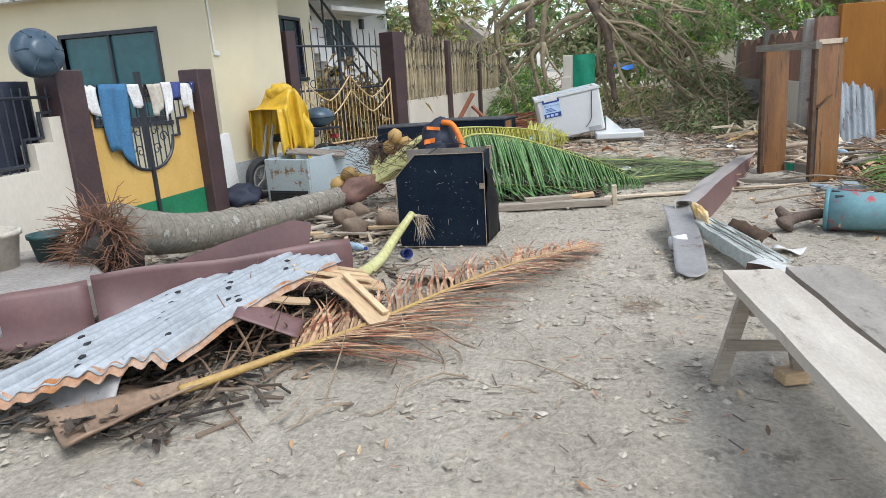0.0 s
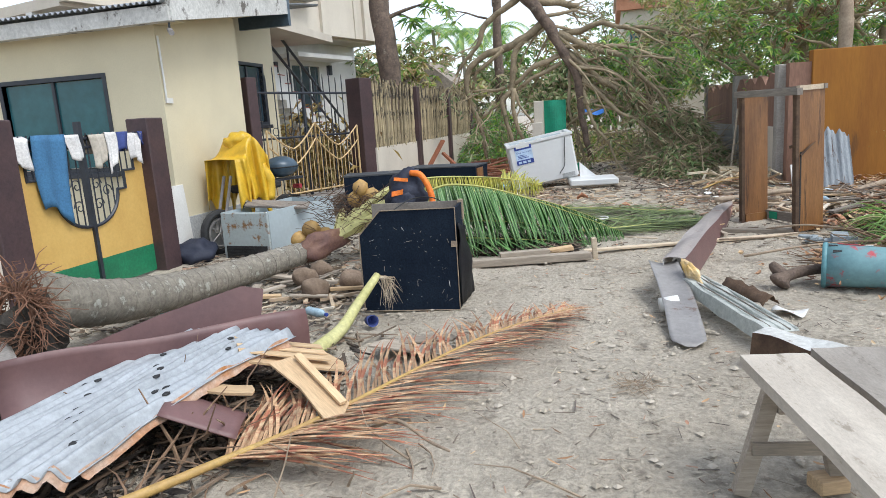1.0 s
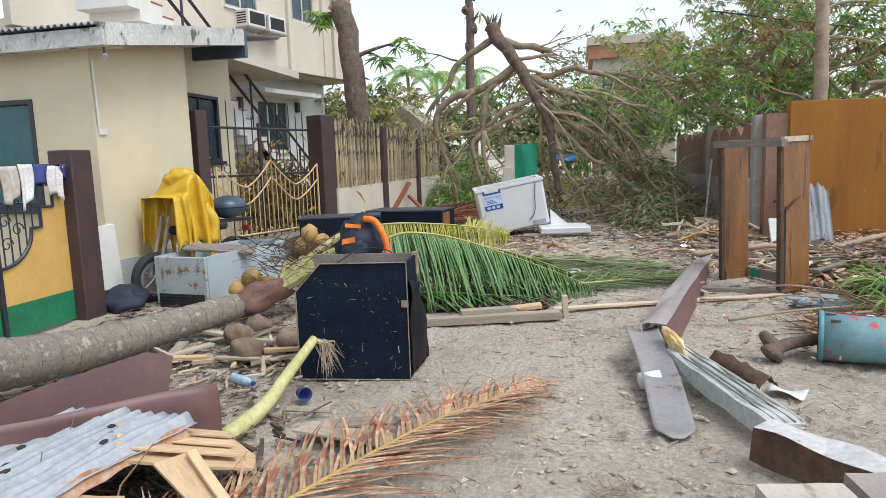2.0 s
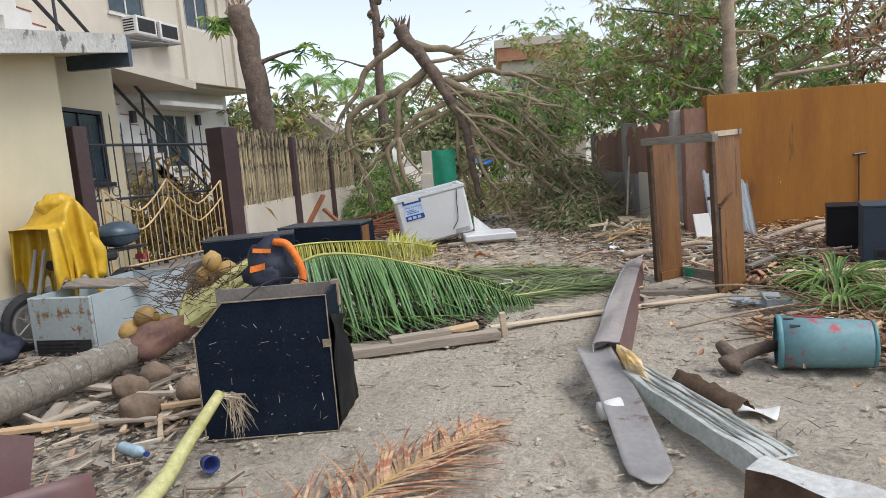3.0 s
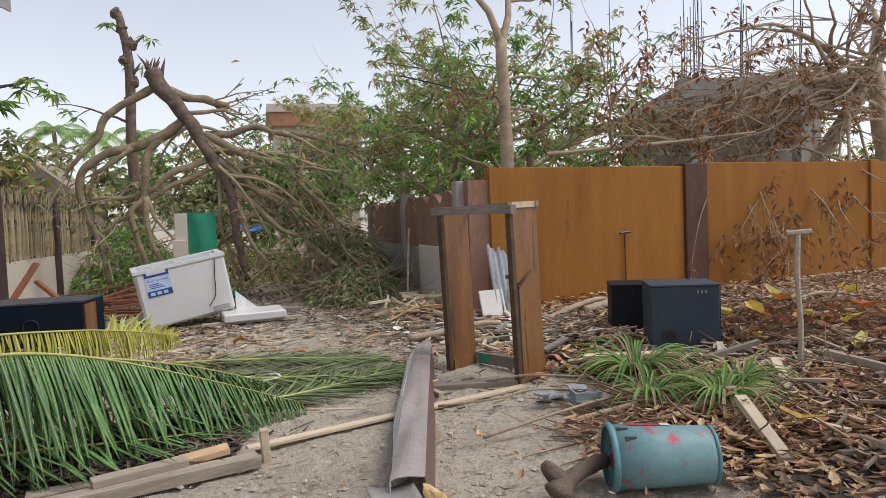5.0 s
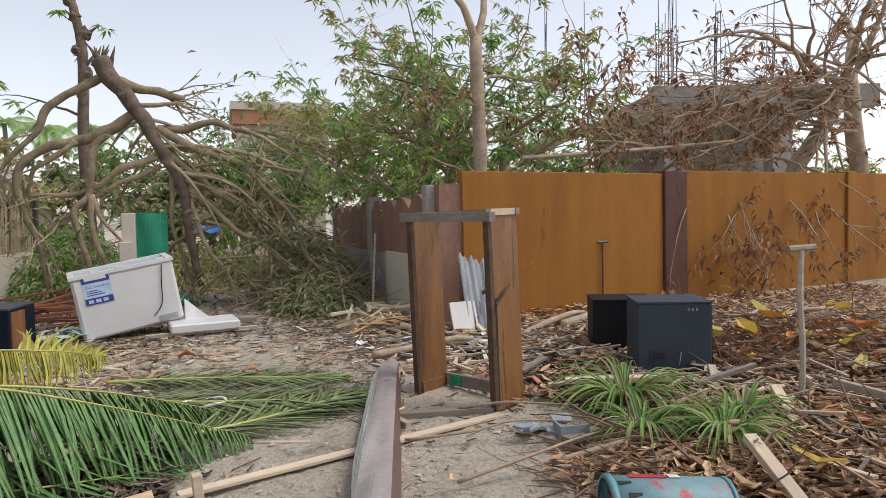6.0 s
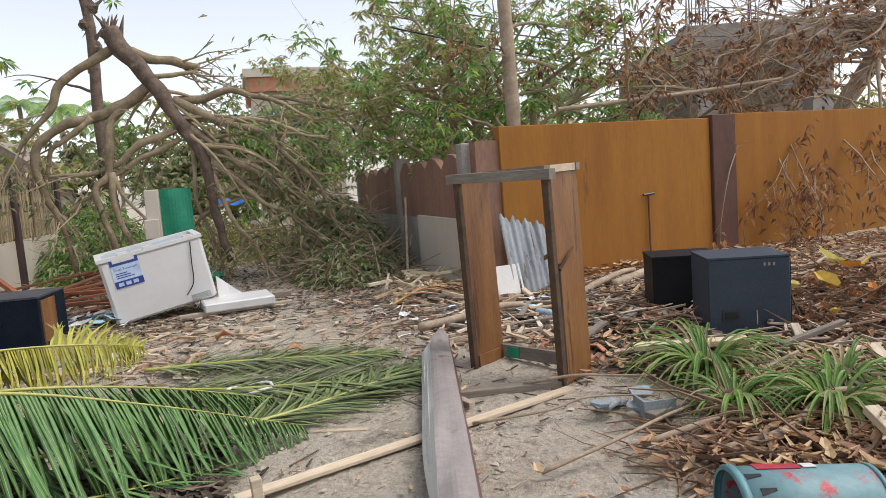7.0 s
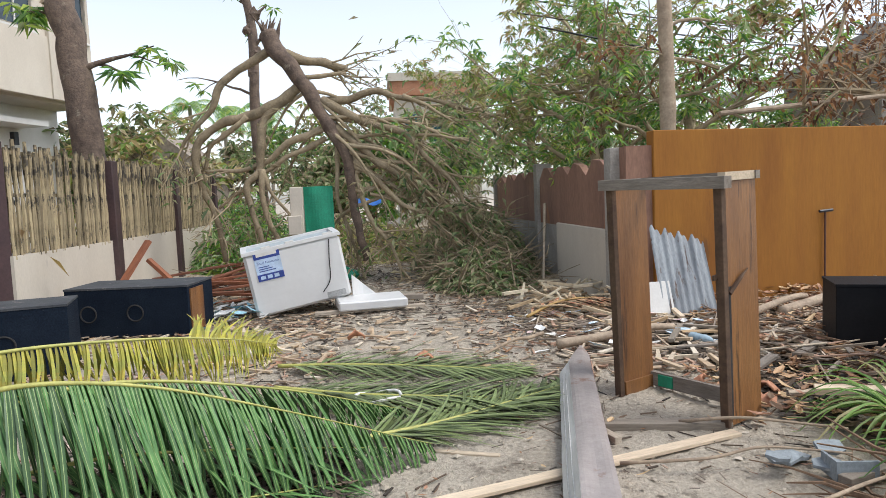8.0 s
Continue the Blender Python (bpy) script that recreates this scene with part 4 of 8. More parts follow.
solid("leaning_pole", tubed([(0, 0, 0), (0.25, 0.8, 1.15)], 0.02, 8), M_FRESHWOOD, "thin pale pole leaning on the wall", "pole", pose(3.42, 13.9, lie(3.3, 13)))

# ---- unfinished concrete frame behind the ochre wall ----
ruin = thing("unfinished_building", pose(12.5, 18.7, 0, 0, 0, -15), "unfinished grey concrete frame with bare reinforcing bars", "building")
part("beam", boxed(-0.3, 0, 4.35, 6.0, 0.4, 4.95), M_OLDCONC, ruin)
part("floor_slab", boxed(-0.3, 0.4, 4.5, 6.0, 6, 4.8), M_OLDCONC, ruin)
for x in (0.0, 3.0):
    part("column", boxed(x, 0.02, 0, x + 0.55, 0.5, 4.35), M_CONCRETE, ruin)
part("back_wall", boxed(-0.3, 5.5, 0, 6, 5.7, 4.5), M_OLDCONC, ruin)
part("low_roof", boxed(-4.6, -0.4, 0, 0.2, 3.2, 0.12), M_CONCRETE, ruin, "sagging concrete canopy", m=pose(0, 0, 4.45, 0, -17, 0))
r = random.Random(11)
for k in range(34):
    x = r.choice((0.0, 0.2, 0.35, 1.5, 1.7, -2.2, -2.0, -3.2, 3.0, 3.2)) + r.uniform(-0.1, 0.1)
    h = r.uniform(1.2, 2.6)
    part("rebar", tubed([(x, 0.2 + r.uniform(0, 0.3), 4.5), (x + r.uniform(-0.06, 0.06), 0.2, 4.9 + h)], 0.011, 4), M_BLACKIRON, ruin)
far_house = thing("distant_house", pose(3.4, 34, 0), "distant house with salmon parapet and pale wall", "house")
part("wall", boxed(-1.5, 0, 0, 2.2, 5, 5.9), M_PALE, far_house)
part("parapet", boxed(-1.7, -0.3, 5.9, 2.4, 5.2, 6.5), M_BRICK, far_house, "salmon parapet")
part("roof_edge", boxed(-1.8, -0.4, 6.5, 2.5, 5.3, 6.85), M_PALE, far_house)
for k in range(3):
    part("window", boxed(-1.1 + k * 1.1, -0.03, 3.9, -0.4 + k * 1.1, 0, 5.1), M_GLASS, far_house)
for k, (z, y) in enumerate(((4.45, 15.5), (4.85, 16), (4.0, 14.5))):
    solid("overhead_cable", tubed([(3.5 + 9.5 * j / 8 * 1.4, y + j * 0.4, z - 0.35 * math.sin(math.pi * j / 8) - 0.1 * j * (k == 2)) for j in range(9)], 0.014, 5), M_BLACKIRON, "slack black overhead cable", "cable", group="overhead cables")


# ---- big speaker cabinet lying on the lane ----
spm = pose(-0.69, 5.34, 0.0, 0, 0, 5)
speaker = thing("speaker_cabinet", spm, "large black carpeted plywood speaker cabinet with scratched back, open on top", "speaker")
SW, SD, SH = 0.765, 0.46, 0.80
out = [(0, 0), (SW, 0), (SW, SH), (0.18, SH), (0, SH - 0.19)]
part("front_panel", plate(out, 0.02), M_NAVY, speaker)
part("back_panel", plate([(0, 0), (SW, 0), (SW, SH), (0, SH)], 0.02, pose(0, SD - 0.02, 0)), M_NAVYIN, speaker, "bare plywood inner face")
part("side_panel", boxed(SW - 0.02, 0.02, 0, SW, SD - 0.02, SH - 0.01), M_NAVY, speaker)
part("side_panel", boxed(0, 0.02, 0, 0.02, SD - 0.02, SH - 0.19), M_NAVY, speaker)
part("base_panel", boxed(0.02, 0.02, 0, SW - 0.02, SD - 0.02, 0.02), M_NAVYIN, speaker)
part("shelf", boxed(0.02, 0.02, 0.60, SW - 0.02, SD - 0.02, 0.62), M_NAVYIN, speaker, "dusty inner board")
edge = bmesh.new()
tube(edge, [(x, -0.004, z) for x, z in out] + [(0, -0.004, 0)], 0.005, 5)
part("worn_edge", edge, M_BARETRIM, speaker, "frayed pale edge")
part("corner_block", boxed(SW - 0.04, -0.012, 0.50, SW + 0.004, 0.01, 0.545), M_BARETRIM, speaker, "splintered wood corner")
part("torn_cover", sheet(lambda u, v: (SW + 0.012 + 0.05 * u * (1 - v) + 0.035 * math.sin(v * 3.1) * math.sin(u * 3.0) + 0.035 * noise.noise((u * 3, v * 3, 1)), 0.03 + 0.45 * u, 0.02 + (0.66 - 0.10 * u) * v), 10, 10, 0.004), M_BLACKPL, speaker, "torn black cover hanging loose", smooth=True)
SC = random.Random(6)
for k in range(75):
    x, z, a, le = SC.uniform(0.06, SW - 0.06), SC.uniform(0.05, SH - 0.10), SC.gauss(60, 70), 0.002 + 0.022 * SC.random() ** 4
    hw = 0.0006 + 0.0013 * SC.random() ** 2
    part("scratch", boxed(-le, -0.0012, -hw, le, 0.0, hw, 0, pose(x, -0.0005, z, 0, a, 0)), M_OLDCONC if k % 5 else M_WHITE, speaker)
part("top_lip", boxed(SW - 0.03, SD - 0.06, SH - 0.15, SW + 0.01, SD + 0.01, SH + 0.01), M_BARETRIM, speaker)
part("wire", tubed(curve([(0.2, 0.3, SH - 0.05), (0.35, 0.45, SH + 0.03), (0.55, SD + 0.01, SH + 0.02), (0.65, SD + 0.03, SH - 0.1)]), 0.005, 5), M_RUBBER, speaker)


def black_box(x, y, rz, w, d, h, label, tilt=0.0, mats=(M_NAVY, M_DUSTYTOP)):
    b = thing("speaker_cabinet", pose(x, y, lie(x, y), tilt, 0, rz), label, "speaker", "speaker cabinets")
    part("body", boxed(0, 0, 0, w, d, h, 0.006), mats[0], b)
    part("lid_panel", boxed(-0.005, -0.005, h, w + 0.005, d + 0.005, h + 0.02), mats[1], b, "dusty top panel")
    if w > 1:
        for dx in (0.12, 0.5):
            ring = [(w * dx + 0.09 + 0.085 * math.cos(a * math.pi / 12), -0.004, h * 0.5 + 0.085 * math.sin(a * math.pi / 12)) for a in range(25)]
            part("cone_ring", tubed(ring, 0.009, 5), M_BLACKHOLE, b, "black loudspeaker rim")
    return b


b = black_box(-2.30, 11.8, -6, 1.33, 0.72, 0.52, "black speaker cabinet lying flat with a torn side")
part("split_side", boxed(1.33, 0.05, 0.02, 1.345, 0.40, 0.49), M_CABINET, b, "bare splintered plywood")
b = black_box(-2.72, 10.05, 16, 1.15, 0.6, 0.60, "black speaker cabinet lying beside the lane")

# two black cabinets by the ochre wall
sb = thing("speaker_cabinet", pose(4.60, 8.48, lie(4.6, 8.4), 0, 0, -24), "black-painted speaker cabinet with scuffed corners and small plate", "speaker", "speaker cabinets")
part("body", boxed(0, 0, 0, 0.62, 0.55, 0.67, 0.008), M_SLATE, sb)
part("top_panel", boxed(-0.004, -0.004, 0.67, 0.624, 0.554, 0.685), M_SLATE, sb)
part("plate", boxed(0.10, -0.008, 0.17, 0.24, 0.0, 0.27), M_BLACKIRON, sb, "small metal terminal plate")
part("plate_recess", boxed(0.12, -0.012, 0.19, 0.22, -0.008, 0.25), M_BLACKHOLE, sb)
for k in range(3):
    part("vent", boxed(0.42 + 0.035 * k, -0.006, 0.605, 0.435 + 0.035 * k, 0.0, 0.63), M_OLDCONC, sb)
part("scuffed_side", boxed(0.62, 0.02, 0.02, 0.63, 0.53, 0.65), M_NAVY, sb, "scuffed grey-black side")
black_box(4.70, 9.38, -24, 0.60, 0.5, 0.56, "matt black speaker cabinet behind another one", mats=(M_BLACKPL, M_BLACKPL))

# ---- wardrobe carcass standing open in the lane ----
cab = thing("cabinet_carcass", pose(2.70, 8.86, 0.05, 0, -1.5, 0) @ pose(0, 0, 0, 0, 0, -62), "empty brown wooden cabinet carcass without doors or back", "cabinet")
CW, CD, CH = 0.86, 0.36, 1.51
for x, n in ((0, "left"), (CW - 0.035, "right")):
    part("side_panel", boxed(x, 0.045, 0, x + 0.03, CD, CH - 0.05, 0.003), M_CABINET, cab, "varnished plywood side")
    part("front_stile", boxed(x - 0.012, 0, 0, x + 0.042, 0.044, CH - 0.05, 0.003), M_CABEDGE, cab, "dark splintered front edge")
part("top_front_rail", boxed(-0.09, -0.03, CH - 0.07, CW + 0.01, 0.04, CH), M_GREYRAIL, cab, "weathered grey top rail", m=pose(0, 0, 0, 0, 1.5, 0))
part("top_back_rail", boxed(-0.02, CD - 0.03, CH - 0.05, CW + 0.02, CD + 0.01, CH), M_GREYRAIL, cab)
part("top_side_rail", boxed(CW - 0.04, 0.04, CH - 0.05, CW + 0.01, CD - 0.03, CH), M_FRESHWOOD, cab)
part("top_side_rail", boxed(-0.03, 0.04, CH - 0.05, 0.02, CD - 0.03, CH), M_GREYRAIL, cab)
part("bottom_back_rail", boxed(0.03, CD - 0.03, 0.02, CW - 0.04, CD, 0.12), M_GREYRAIL, cab)
part("bottom_board", boxed(0.03, 0.05, 0.0, 0.05, CD - 0.03, 0.1), M_CABINET, cab)
part("green_patch", boxed(0.10, CD - 0.04, 0.03, 0.22, CD - 0.03, 0.11), M_MESHGREEN, cab, "green paint patch")
part("split_strip", boxed(CW - 0.075, 0.06, 0.1, CW - 0.037, 0.075, 0.86, 0, pose(0, 0, 0, 0, -1, 0)), M_CABEDGE, cab, "splintered strip")
part("split", boxed(CW - 0.006, 0.05, 0.04, CW - 0.002, 0.068, 0.84, 0, pose(0, 0, 0, -0.6, 0, 0)), M_BLACKHOLE, cab, "open split along the panel")
part("splinter", tubed([(CW, 0.06, 0.80), (CW + 0.012, 0.15, 0.88), (CW + 0.006, 0.24, 0.93)], [0.016, 0.012, 0.003], 5), M_CABEDGE, cab, "raised splinter")
part("drawer_runner", boxed(CW - 0.05, 0.06, 0.88, CW - 0.036, CD - 0.03, 0.91, 0, pose(0, 0, 0, 6, 0, 0)), M_CABEDGE, cab)


# ---- chest freezers ----
fz = thing("chest_freezer", pose(-0.385, 12.3, lie(0, 12.3) + 0.01, 3, -10, 12) @ Matrix.Diagonal((1.12, 1.12, 1.0, 1)), "white chest freezer tipped on its base, open lid missing", "freezer")
FW, FD, FH = 1.02, 0.56, 0.75
part("body", boxed(0, 0, 0, FW, FD, FH, 0.03), M_FREEZER, fz)
rim = bmesh.new()
box(rim, -0.01, -0.01, FH, FW + 0.01, 0.05, FH + 0.04)
box(rim, -0.01, FD - 0.05, FH, FW + 0.01, FD + 0.01, FH + 0.04)
box(rim, -0.01, 0.05, FH, 0.05, FD - 0.05, FH + 0.04)
box(rim, FW - 0.05, 0.05, FH, FW + 0.01, FD - 0.05, FH + 0.04)
part("rim", rim, M_FREEZER, fz, "grey-white rim")
part("inside", boxed(0.05, 0.05, FH + 0.001, FW - 0.05, FD - 0.05, FH + 0.012), M_OLDFREEZER, fz)
for x in (0.2, 0.45, 0.85):
    part("hinge", boxed(x, 0.0, FH + 0.04, x + 0.09, 0.05, FH + 0.06), M_WHITE, fz)
part("grille", boxed(FW - 0.26, -0.004, 0.03, FW - 0.06, 0.0, 0.10), M_GREYBAND, fz)
lab = part("label", boxed(0.10, -0.005, 0.42, 0.37, -0.001, 0.78), M_LABELCYAN, fz, "blue and white shop label")
part("label_band", boxed(0.10, -0.008, 0.68, 0.37, -0.005, 0.78), M_LABELBLUE, lab)
part("label_band", boxed(0.10, -0.008, 0.42, 0.37, -0.005, 0.50), M_LABELBLUE, lab)
part("label_bar", boxed(0.13, -0.010, 0.71, 0.34, -0.008, 0.75), M_WHITE, lab)
for k in range(3):
    part("label_bar", boxed(0.13, -0.008, 0.53 + 0.025 * k, 0.30 - 0.03 * k, -0.005, 0.54 + 0.025 * k), M_LABELBLUE, lab)
    part("label_bar", boxed(0.13 + 0.07 * k, -0.010, 0.44, 0.18 + 0.07 * k, -0.008, 0.48), M_LABELCYAN, lab)
txt = bpy.data.curves.new("text", "FONT")
txt.body, txt.size, txt.align_x = "Dual Function", 0.040, "CENTER"
tob = new("lettering_source", txt)
bpy.context.view_layer.update()
tme = bpy.data.meshes.new_from_object(tob)
bpy.data.objects.remove(tob)
tme.name = "lettering"
tme.materials.append(M_LABELBLUE)
share("lettering", tme, lab, pose(0.235, -0.0065, 0.62, 90, 0, 0))
part("cable", tubed(curve([(FW - 0.12, -0.012, FH - 0.02), (FW - 0.16, -0.015, 0.5), (FW - 0.2, -0.015, 0.25), (FW - 0.3, -0.02, 0.12)]), 0.006, 5), M_RUBBER, fz, "black power cord")
fl = thing("freezer_tray", pose(0.57, 12.2, lie(0.5, 12.2) + 0.02, 3, 0, 10) @ Matrix.Diagonal((1.1, 1.1, 1.1, 1)), "white freezer lid and base tray lying on the ground", "lid")
part("tray", boxed(0, 0, 0.03, 0.75, 0.42, 0.13, 0.015), M_FREEZER, fl)
part("skid", boxed(-0.25, 0.05, 0.0, 0.95, 0.13, 0.03), M_TIMBER, fl)
solid("insulation_sheet", sheet(lambda u, v: (0.3 * u, 0.1 * v + 0.05 * math.sin(u * 5) * v, 0.42 * v * (1 - 0.6 * u)), 6, 6, 0.008), M_FREEZER, "torn white insulation panel leaning on the freezer", "panel", pose(0.72, 12.6, lie(0.5, 12.6), 10, 0, 20))

of = thing("chest_freezer", pose(-3.20, 7.38, 0.0, 0, 0, -8), "old pale-blue chest freezer with rusted front, lid ajar", "freezer", "", "")
part("front", boxed(0, 0, 0.0, 0.66, 0.03, 0.56, 0.01), M_RUSTFREEZER, of, "rust-eaten front panel")
part("side", boxed(0.63, 0.03, 0, 0.66, 1.45, 0.56), M_OLDFREEZER, of)
part("side", boxed(0, 0.03, 0, 0.03, 1.45, 0.56), M_OLDFREEZER, of)
part("back", boxed(0.03, 1.42, 0, 0.63, 1.45, 0.56), M_OLDFREEZER, of)
part("floor", boxed(0.03, 0.03, 0.05, 0.63, 1.42, 0.2), M_OLDFREEZER, of)
part("motor_grille", boxed(0.05, -0.012, 0.02, 0.62, 0.0, 0.17), M_BLACKHOLE, of, "broken black motor grille")
for k in range(4):
    part("slat", boxed(0.08, -0.02, 0.03 + 0.035 * k, 0.60 - 0.05 * k, -0.012, 0.045 + 0.035 * k), M_RUBBER, of)
part("lid", boxed(0.0, 0.0, 0, 0.75, 0.22, 0.03, 0.005, pose(0.12, 0.30, 0.58, 12, 6, 24)), M_GREYRAIL, of, "grey board laid over the open top")

solid("cloth_sack", lump(0.24, 0.20, 0.15, 12, 0.6, 3), M_NAVYCLOTH, "dark blue cloth sack beside the old freezer", "sack", pose(-3.50, 7.22, 0.11, 0, 0, 20), smooth=True)

# ---- motorcycle under a yellow raincoat ----
mb = thing("motorcycle", pose(-3.28, 8.05, 0.0, 0, 0, 74), "parked motorcycle with black top case under a yellow raincoat", "motorcycle")
for x in (-0.42, 0.82):
    wheel = part("wheel", tubed([(x + 0.24 * math.cos(a * math.pi / 12), 0, 0.28 + 0.24 * math.sin(a * math.pi / 12)) for a in range(25)], 0.05, 8), M_RUBBER, mb, "black tyre")
    part("rim", tubed([(x + 0.17 * math.cos(a * math.pi / 8), 0, 0.28 + 0.17 * math.sin(a * math.pi / 8)) for a in range(17)], 0.018, 6), M_GREYGI, wheel)
    for k in range(5):
        a = k * 2 * math.pi / 5
        part("spoke", tubed([(x, 0, 0.28), (x + 0.17 * math.cos(a), 0, 0.28 + 0.17 * math.sin(a))], 0.01, 5), M_GREYGI, wheel)
part("engine", lump(0.24, 0.13, 0.17, 3, 0.3), M_BLACKIRON, mb, m=pose(0.15, 0, 0.42))
part("seat", boxed(-0.1, -0.12, 0.72, 0.62, 0.12, 0.82, 0.03), M_RUBBER, mb)
part("rear_fender", sheet(lambda u, v: (0.82 + 0.30 * math.cos(0.4 + 2.2 * u), -0.07 + 0.14 * v, 0.28 + 0.32 * math.sin(0.4 + 2.2 * u)), 10, 2, 0.008), M_BLACKIRON, mb)
part("tail_light", boxed(1.0, -0.07, 0.66, 1.05, 0.07, 0.72, 0.01), M_REDPAINT, mb, "red tail light")
part("exhaust", tubed(curve([(0.2, 0.14, 0.25), (0.6, 0.16, 0.24), (1.0, 0.16, 0.34)]), [0.02] * 8 + [0.045] * 5, 8), M_GREYGI, mb)
part("fork", tubed([(-0.42, 0.06, 0.28), (-0.2, 0.06, 0.95)], 0.02, 6), M_GREYGI, mb)
part("fork", tubed([(-0.42, -0.06, 0.28), (-0.2, -0.06, 0.95)], 0.02, 6), M_GREYGI, mb)
part("rack", boxed(0.5, -0.1, 0.80, 1.05, 0.1, 0.83), M_BLACKIRON, mb)
tcase = part("top_case", lump(0.24, 0.22, 0.14, 1, 0.05, 3), M_DRUM, mb, "dark grey plastic top case", True, pose(0.74, 0, 0.98))
part("case_seam", tubed([(0.245 * math.cos(a * math.pi / 10), 0.225 * math.sin(a * math.pi / 10), 0.0) for a in range(21)], 0.008, 5), M_RUBBER, tcase)


def coat(u, v):
    """Cloth draped over handlebar and seat: u along the bike, v from one hem over the top to the other."""
    x = -0.30 + 0.54 * u
    top = 1.16 + 0.26 * math.exp(-((u - 0.62) / 0.2) ** 2)
    w = 0.25 + 0.04 * math.sin(u * 9)
    hem = 0.55 + 0.12 * math.sin(u * 13) + 0.15 * (u > 0.85)
    s = 2 * v - 1
    fold = 0.035 * math.sin(u * 26 + 3 * s) * abs(s) ** 0.7 + 0.03 * noise.noise((u * 5, v * 5, 2))
    a = abs(s)
    drop = 0.03 * a if a < 0.35 else 0.01 + (a - 0.35) / 0.65 * (top - hem)
    return (x + fold, math.copysign(min(a / 0.35, 1) * w, s) * (1 + 0.12 * a) + fold, top - drop)


rc = thing("raincoat", mb.matrix_world, "bright yellow raincoat draped over the motorcycle", "raincoat")
part("coat", sheet(coat, 40, 40, 0.006), M_COVER, rc, smooth=True)
part("hood", lump(0.15, 0.16, 0.12, 9, 0.5, 3), M_COVER, rc, "crumpled hood", True, pose(0.06, 0.0, 1.36))
part("sleeve", tubed(curve([(0.12, -0.24, 1.05), (0.2, -0.30, 0.85), (0.18, -0.30, 0.62)], 5), [0.07] * 6 + [0.06] * 5, 8), M_COVER, rc, "empty sleeve", True)

# ---- fallen coconut palm ----
palm = thing("coconut_palm", pose(-2.38, 3.95, 0.0), "uprooted coconut palm lying across the lane edge", "palm tree")
tr = curve([(0, 0, 0.46), (0.04, 0.6, 0.30), (0.12, 1.3, 0.21), (0.27, 1.98, 0.19), (0.52, 2.70, 0.21)], 14)
rad = []
for k in range(len(tr)):
    t = k / (len(tr) - 1)
    rad.append(0.180 - 0.068 * t + 0.005 * (k % 2) + (0.03 * (1 - t / 0.08) if t < 0.08 else 0))
part("trunk", tubed(tr, rad, 18), M_PALMTRUNK, palm, "grey ringed palm trunk", True)
for k in range(3, len(tr) - 1, 3):
    d = (tr[k + 1] - tr[k - 1]).normalized()
    s = d.orthogonal().normalized()
    q = d.cross(s)
    part("ring_scar", tubed([tr[k] + (rad[k] + 0.002) * (math.cos(a * math.pi / 8) * s + math.sin(a * math.pi / 8) * q) for a in range(17)], 0.004, 4), M_PALMTRUNK, palm)
part("root_ball", lump(0.24, 0.18, 0.24, 5, 0.6, 3), M_SOIL, palm, "dark soil clinging to roots", m=pose(0, -0.12, 0.27))
roots = bmesh.new()
r = random.Random(21)
for k in range(330):
    a, e = r.uniform(0, 2 * math.pi), r.uniform(-0.6, 0.9)
    d = Vector((math.cos(a), -0.55 + 0.5 * math.sin(a), math.sin(e) + 0.1))
    p = Vector((0.13 * math.cos(a), -0.12 - 0.1 * r.random(), 0.42 + 0.17 * math.sin(a)))
    pts = [p]
    for j in range(4):
        d = d + Vector((r.gauss(0, 0.35), r.gauss(0, 0.35), r.gauss(0, 0.3) - 0.12))
        q = pts[-1] + d.normalized() * r.uniform(0.04, 0.11)
        q.z = max(q.z, 0.02)
        pts.append(q)
    tube(roots, pts, [0.006, 0.005, 0.004, 0.003, 0.0015], 4, False)
tagged(part("root_mass", roots, M_ROOTS, palm), "tangle of reddish broken roots", "", "", "stuff")
CR = Vector((0.82, 3.0, 0.34))
part("crown_sheath", lump(0.12, 0.30, 0.13, 8, 0.5, 3), M_SHEATH, palm, "torn purple-brown leaf sheath", smooth=True, m=pose(0.68, 2.84, 0.26, 14, 0, -42))
r = random.Random(4)
for k, (dx, dy, dz, ln) in enumerate(((0.78, 0.45, 0.55, 0.78), (0.62, 0.6, 0.65, 0.8), (0.85, 0.28, 0.38, 0.75), (0.6, 0.75, 0.40, 0.7), (0.25, 0.9, 0.6, 0.6), (0.9, 0.5, 0.28, 0.8), (-0.15, 0.8, 0.6, 0.45), (0.7, 0.5, 0.15, 0.7))):
    d = Vector((dx, dy, dz)).normalized()
    part("petiole", tubed(curve([CR, CR + d * ln * 0.5, CR + d * ln + Vector((0, 0, -0.05))], 5), [0.065, 0.058, 0.054, 0.05, 0.047, 0.045, 0.043, 0.04, 0.037, 0.034, 0.026], 7), M_PETIOLE, palm, "yellow-green leaf stalk")
stalk = bmesh.new()
for k in range(240):
    a = r.uniform(0, 2 * math.pi)
    p = CR + Vector((r.uniform(-0.3, 0.45), r.uniform(-0.1, 0.4), r.uniform(0.0, 0.42)))
    d = Vector((math.cos(a), math.sin(a), r.uniform(-0.2, 0.9))).normalized()
    tube(stalk, [p, p + d * 0.13, p + d * 0.27 + Vector((r.gauss(0, 0.03), r.gauss(0, 0.03), -0.05))], [0.004, 0.003, 0.0015], 4, False)
tagged(part("flower_spray", stalk, M_CABEDGE, palm), "dry dark flower sprays", "", "", "stuff")
nut = finish("coconut", lump(0.088, 0.082, 0.105, 2, 0.22), M_NUTYEL, True)
